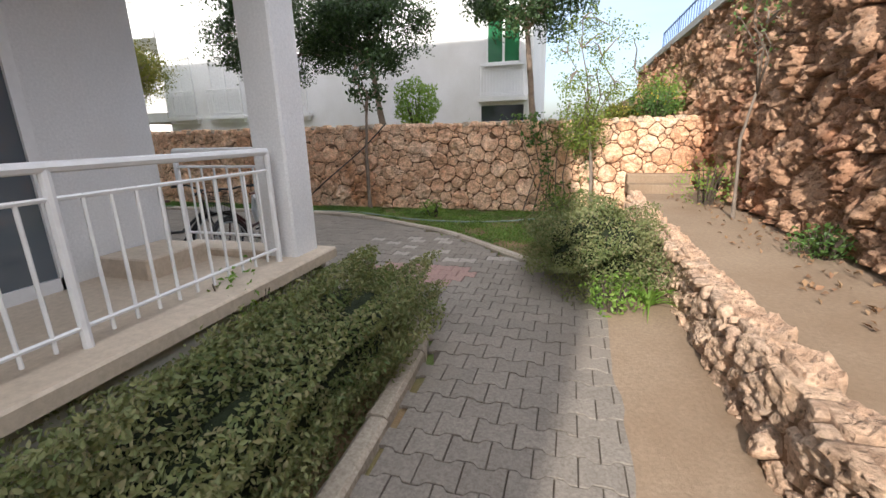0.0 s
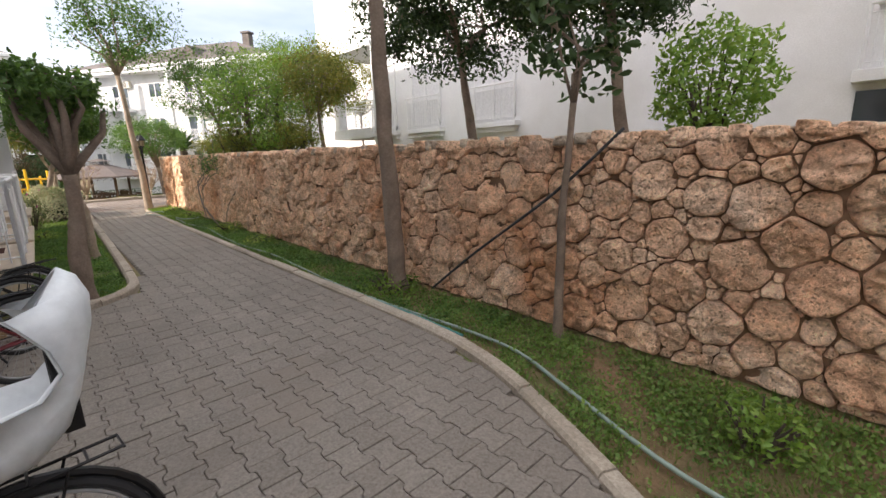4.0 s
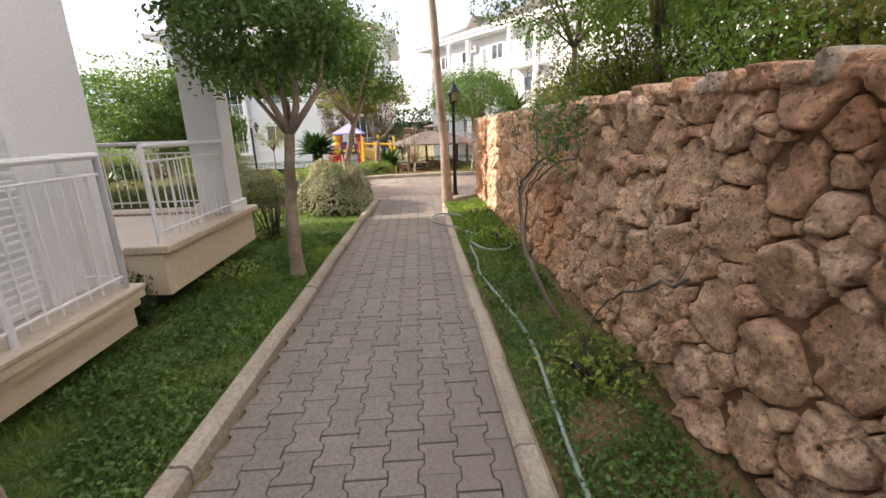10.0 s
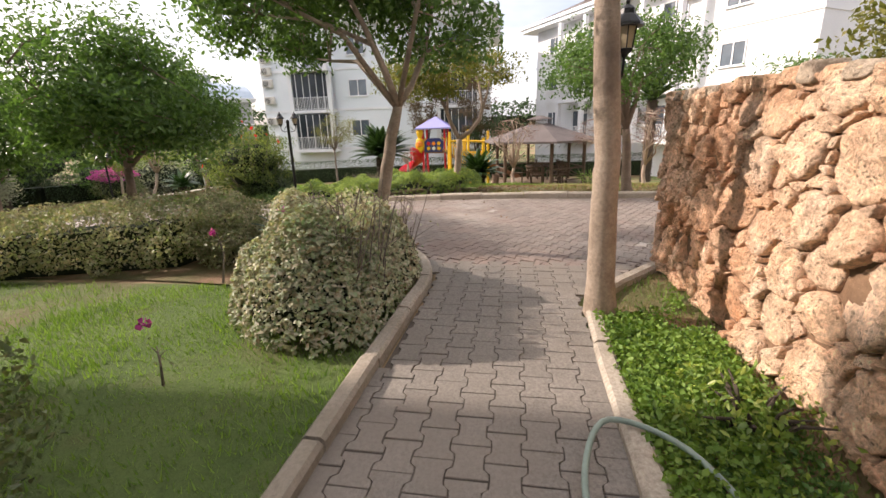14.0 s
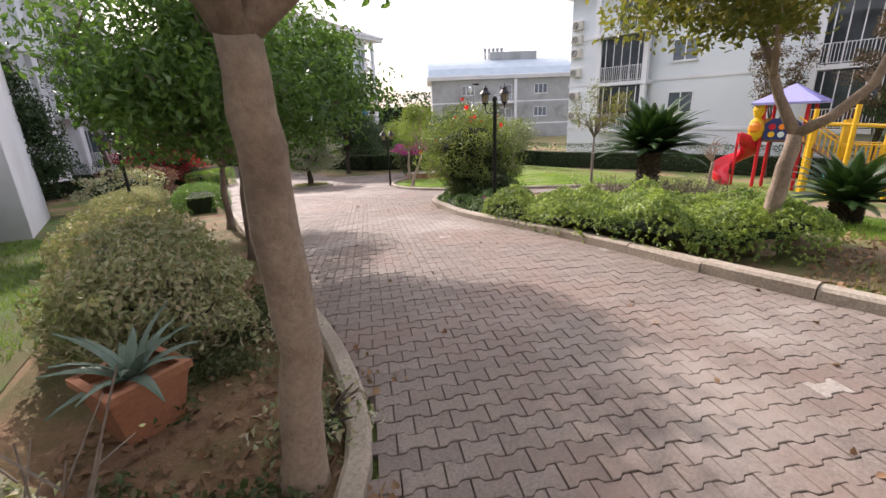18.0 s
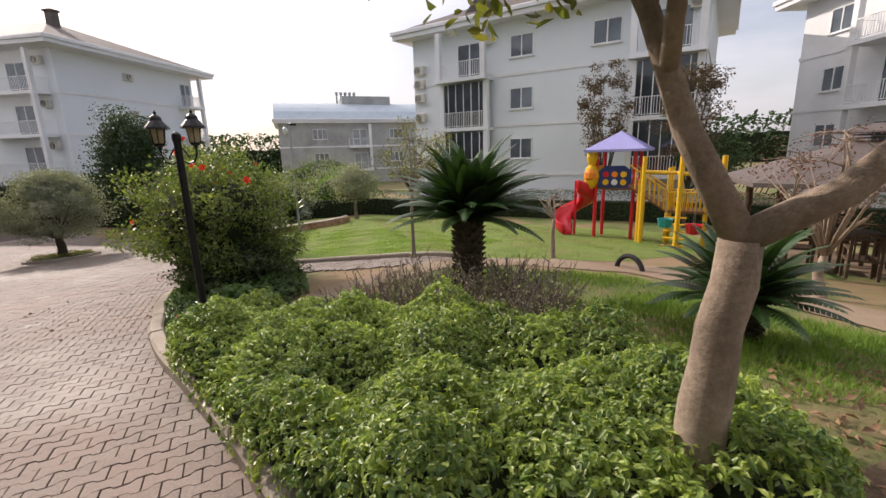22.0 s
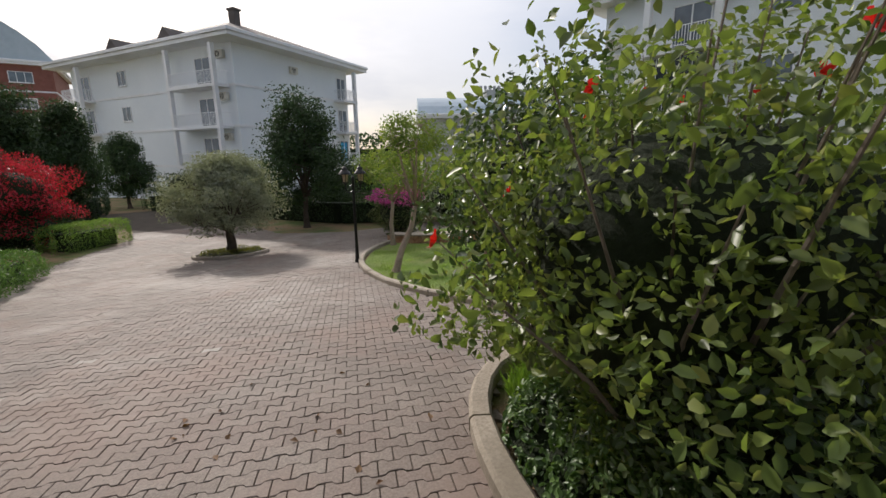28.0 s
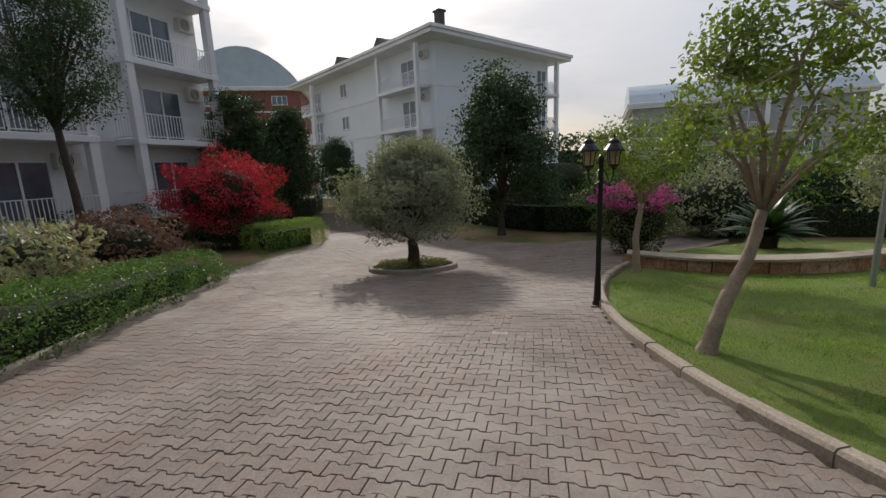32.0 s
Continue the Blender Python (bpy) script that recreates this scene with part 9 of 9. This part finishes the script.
creepers("small weeds in the soil bed by the drive", [(17.2, 2.42), (17.6, 2.5), (18.25, 2.98), (18.6, 3.6), (18.85, 4.6), (19.2, 6.4), (18.5, 6.4), (18.0, 4.4), (17.5, 3.6)], 5000, 0.04, L_DARKWEED, 223, 0.25, 0.1)
creepers("green weeds in the sunny end of the wall strip", [(13.2, 0.1), (16.9, 0.1), (16.4, 0.84), (13.2, 0.84)], 16000, 0.034, L_GRASS, 224, -0.5, 0.09)
grass("sunlit grass behind the hedge", [(14.2, 5.5), (17.0, 5.5), (18.3, 12), (16, 16), (14.3, 12)], 12000, 0.03, 0.09, L_GRASS, 203)
grass("short grass on the playground lawn", [(24.6, 2.2), (24.8, 6.6), (27.2, 6.3), (29, 4.2), (27, 1.5), (26, 0.2)], 30000, 0.03, 0.1, L_GRASS, 204)
grass("bright grass tuft at the kerb corner", [(24.9, 10.0), (25.1, 10.28), (25.6, 10.42), (26.0, 10.3), (26.2, 9.6), (25.3, 9.7)], 5000, 0.06, 0.2, L_LAWN, 208)
grass("dry grass by the drive", [(22.15, -4), (22.2, 2.3), (24.2, 2.3), (26, 0), (26, -4)], 9000, 0.02, 0.1, L_GRASSDRY, 205, -0.3)
grass("mown grass on the sunny lawn", [(28.6, 7.2), (27.1, 10.9), (26.86, 13.4), (27.2, 15.1), (28.0, 16.9), (29.4, 18.7), (33, 18), (33, 8)], 75000, 0.015, 0.042, L_LAWN, 206)
grass("mown grass beyond the young tree", [(29, 6), (33, 8), (33, 18), (39, 18), (39.5, 4), (33, 4)], 16000, 0.02, 0.06, L_GRASSDRY, 207)

# ---- pavers, last ----
def paver_mesh(px, py, amp):
    """One interlocking paver: waisted long sides, eased top edges."""
    g = 0.003
    us = [-0.5, -0.38, -0.30, -0.20, 0.0, 0.20, 0.30, 0.38, 0.5]
    wv = [1, 1, 0.8, -0.85, -1, -0.85, 0.8, 1, 1]
    top = [(k * (px - 2 * g), py / 2 - g + amp * w) for k, w in zip(us, wv)]
    outl = [(x, -y) for x, y in top] + top[::-1]
    n = len(outl)
    inner = [(x * 0.972, y + (0.0035 if i < n // 2 else -0.0035)) for i, (x, y) in enumerate(outl)]
    v = [(x, y, 0.0) for x, y in outl] + [(x, y, 0.0195) for x, y in outl] + [(x, y, 0.0225) for x, y in inner]
    f = [(i, (i + 1) % n, n + (i + 1) % n, n + i) for i in range(n)] + [(n + i, n + (i + 1) % n, 2 * n + (i + 1) % n, 2 * n + i) for i in range(n)]
    h = n // 2
    f += [(2 * n + i, 2 * n + i + 1, 2 * n + n - 2 - i, 2 * n + n - 1 - i) for i in range(h - 1)]
    return v, f


prng = random.Random(17)
field = {k: ([], []) for k in ("plain", "path", "red", "pale")}
count = 0
# the path is laid square to the wall, the drive at an angle
for px, py, amp, turn, west in ((0.2, 0.161, 0.014, 0.0, True), (0.19, 0.116, 0.013, -30.0, False)):
    PV = paver_mesh(px, py, amp)
    PM = bpy.data.meshes.new("paver")
    PM.from_pydata(*([PV[0], [], PV[1]]))
    PM.materials.append(M_PAVER)
    ct, st = math.cos(math.radians(turn)), math.sin(math.radians(turn))
    j, i = np.mgrid[int(-26 / py):int(46 / py), int(-26 / px):int(34 / px)]
    lx, ly = i * px + (j % 2) * px / 2, j * py
    X, Y = lx * ct - ly * st, lx * st + ly * ct
    X, Y = X.ravel(), Y.ravel()
    keep = ((X < 17.66) if west else (X >= 17.48)) & (Y > -6) & (Y < 31)
    X, Y = X[keep], Y[keep]
    near = inside(ROAD, X - 0.05, Y) | inside(ROAD, X + 0.05, Y) | inside(ROAD, X, Y + 0.04) | inside(ROAD, X, Y - 0.04)
    FAR = ([(a, b, c) for c in (0.0, 0.0215) for a, b in ((-0.49 * px, -py / 2 - amp), (-0.32 * px, -py / 2 - amp), (-0.2 * px, -py / 2 + amp), (0.2 * px, -py / 2 + amp), (0.32 * px, -py / 2 - amp), (0.49 * px, -py / 2 - amp), (0.49 * px, py / 2 + amp - 0.006), (0.32 * px, py / 2 + amp - 0.006), (0.2 * px, py / 2 - amp - 0.006), (-0.2 * px, py / 2 - amp - 0.006), (-0.32 * px, py / 2 + amp - 0.006), (-0.49 * px, py / 2 + amp - 0.006))],
           [(12, 13, 22, 23), (13, 14, 21, 22), (14, 15, 20, 21), (15, 16, 19, 20), (16, 17, 18, 19)] + [(i, (i + 1) % 12, 12 + (i + 1) % 12, 12 + i) for i in range(12)])
    for x, y in zip(X[near].tolist(), Y[near].tolist()):
        z = lie(x, y) + 0.004 + prng.uniform(-0.003, 0.003) - (0.006 if not west and x < 17.8 else 0)
        red = ((x + 0.3) / 0.62) ** 2 + ((y - 3.95) / 0.36) ** 2 < prng.uniform(0.5, 1.1)
        pale = prng.random() < (0.16 if -1.3 < x < 1.0 and 2.4 < y < 3.9 else 0.003)
        if not red and not pale and 3.2 < x < 8.2 and count < 300 and y < 2.5:
            count += 1
            ob = new("paver", PM)
            ob.parent = pave
            ob.matrix_basis = Matrix.Translation((x, y, z))
            continue
        V, F = field["red" if red else "pale" if pale else "path" if west else "plain"]
        n = len(V)
        sx, sy = (lie(x + 0.1, y) - lie(x - 0.1, y)) / 0.2, (lie(x, y + 0.1) - lie(x, y - 0.1)) / 0.2
        tip = prng.uniform(-0.012, 0.012)
        PVV = FAR if y > 16.5 or y < -1.5 else PV
        for a, b, c in PVV[0]:
            ra, rb = a * ct - b * st, a * st + b * ct
            V.append((x + ra, y + rb, z + c + sx * ra + sy * rb + tip * a))
        F += [tuple(n + q for q in p) for p in PVV[1]]
for key, mat, lab in (("plain", M_PAVER_J, "weathered grey-beige pavers"), ("path", M_PAVER_PATH, "plain grey-beige path pavers"), ("red", M_PAVER_RED, "pavers dyed pinkish red"), ("pale", M_PAVER_PALE, "pale replacement pavers")):
    V, F = field[key]
    if V:
        me = bpy.data.meshes.new("paver_field")
        me.from_pydata(V, [], F)
        me.materials.append(mat)
        tagged(part("paver_field", me, mat, pave, lab), kind="stuff")
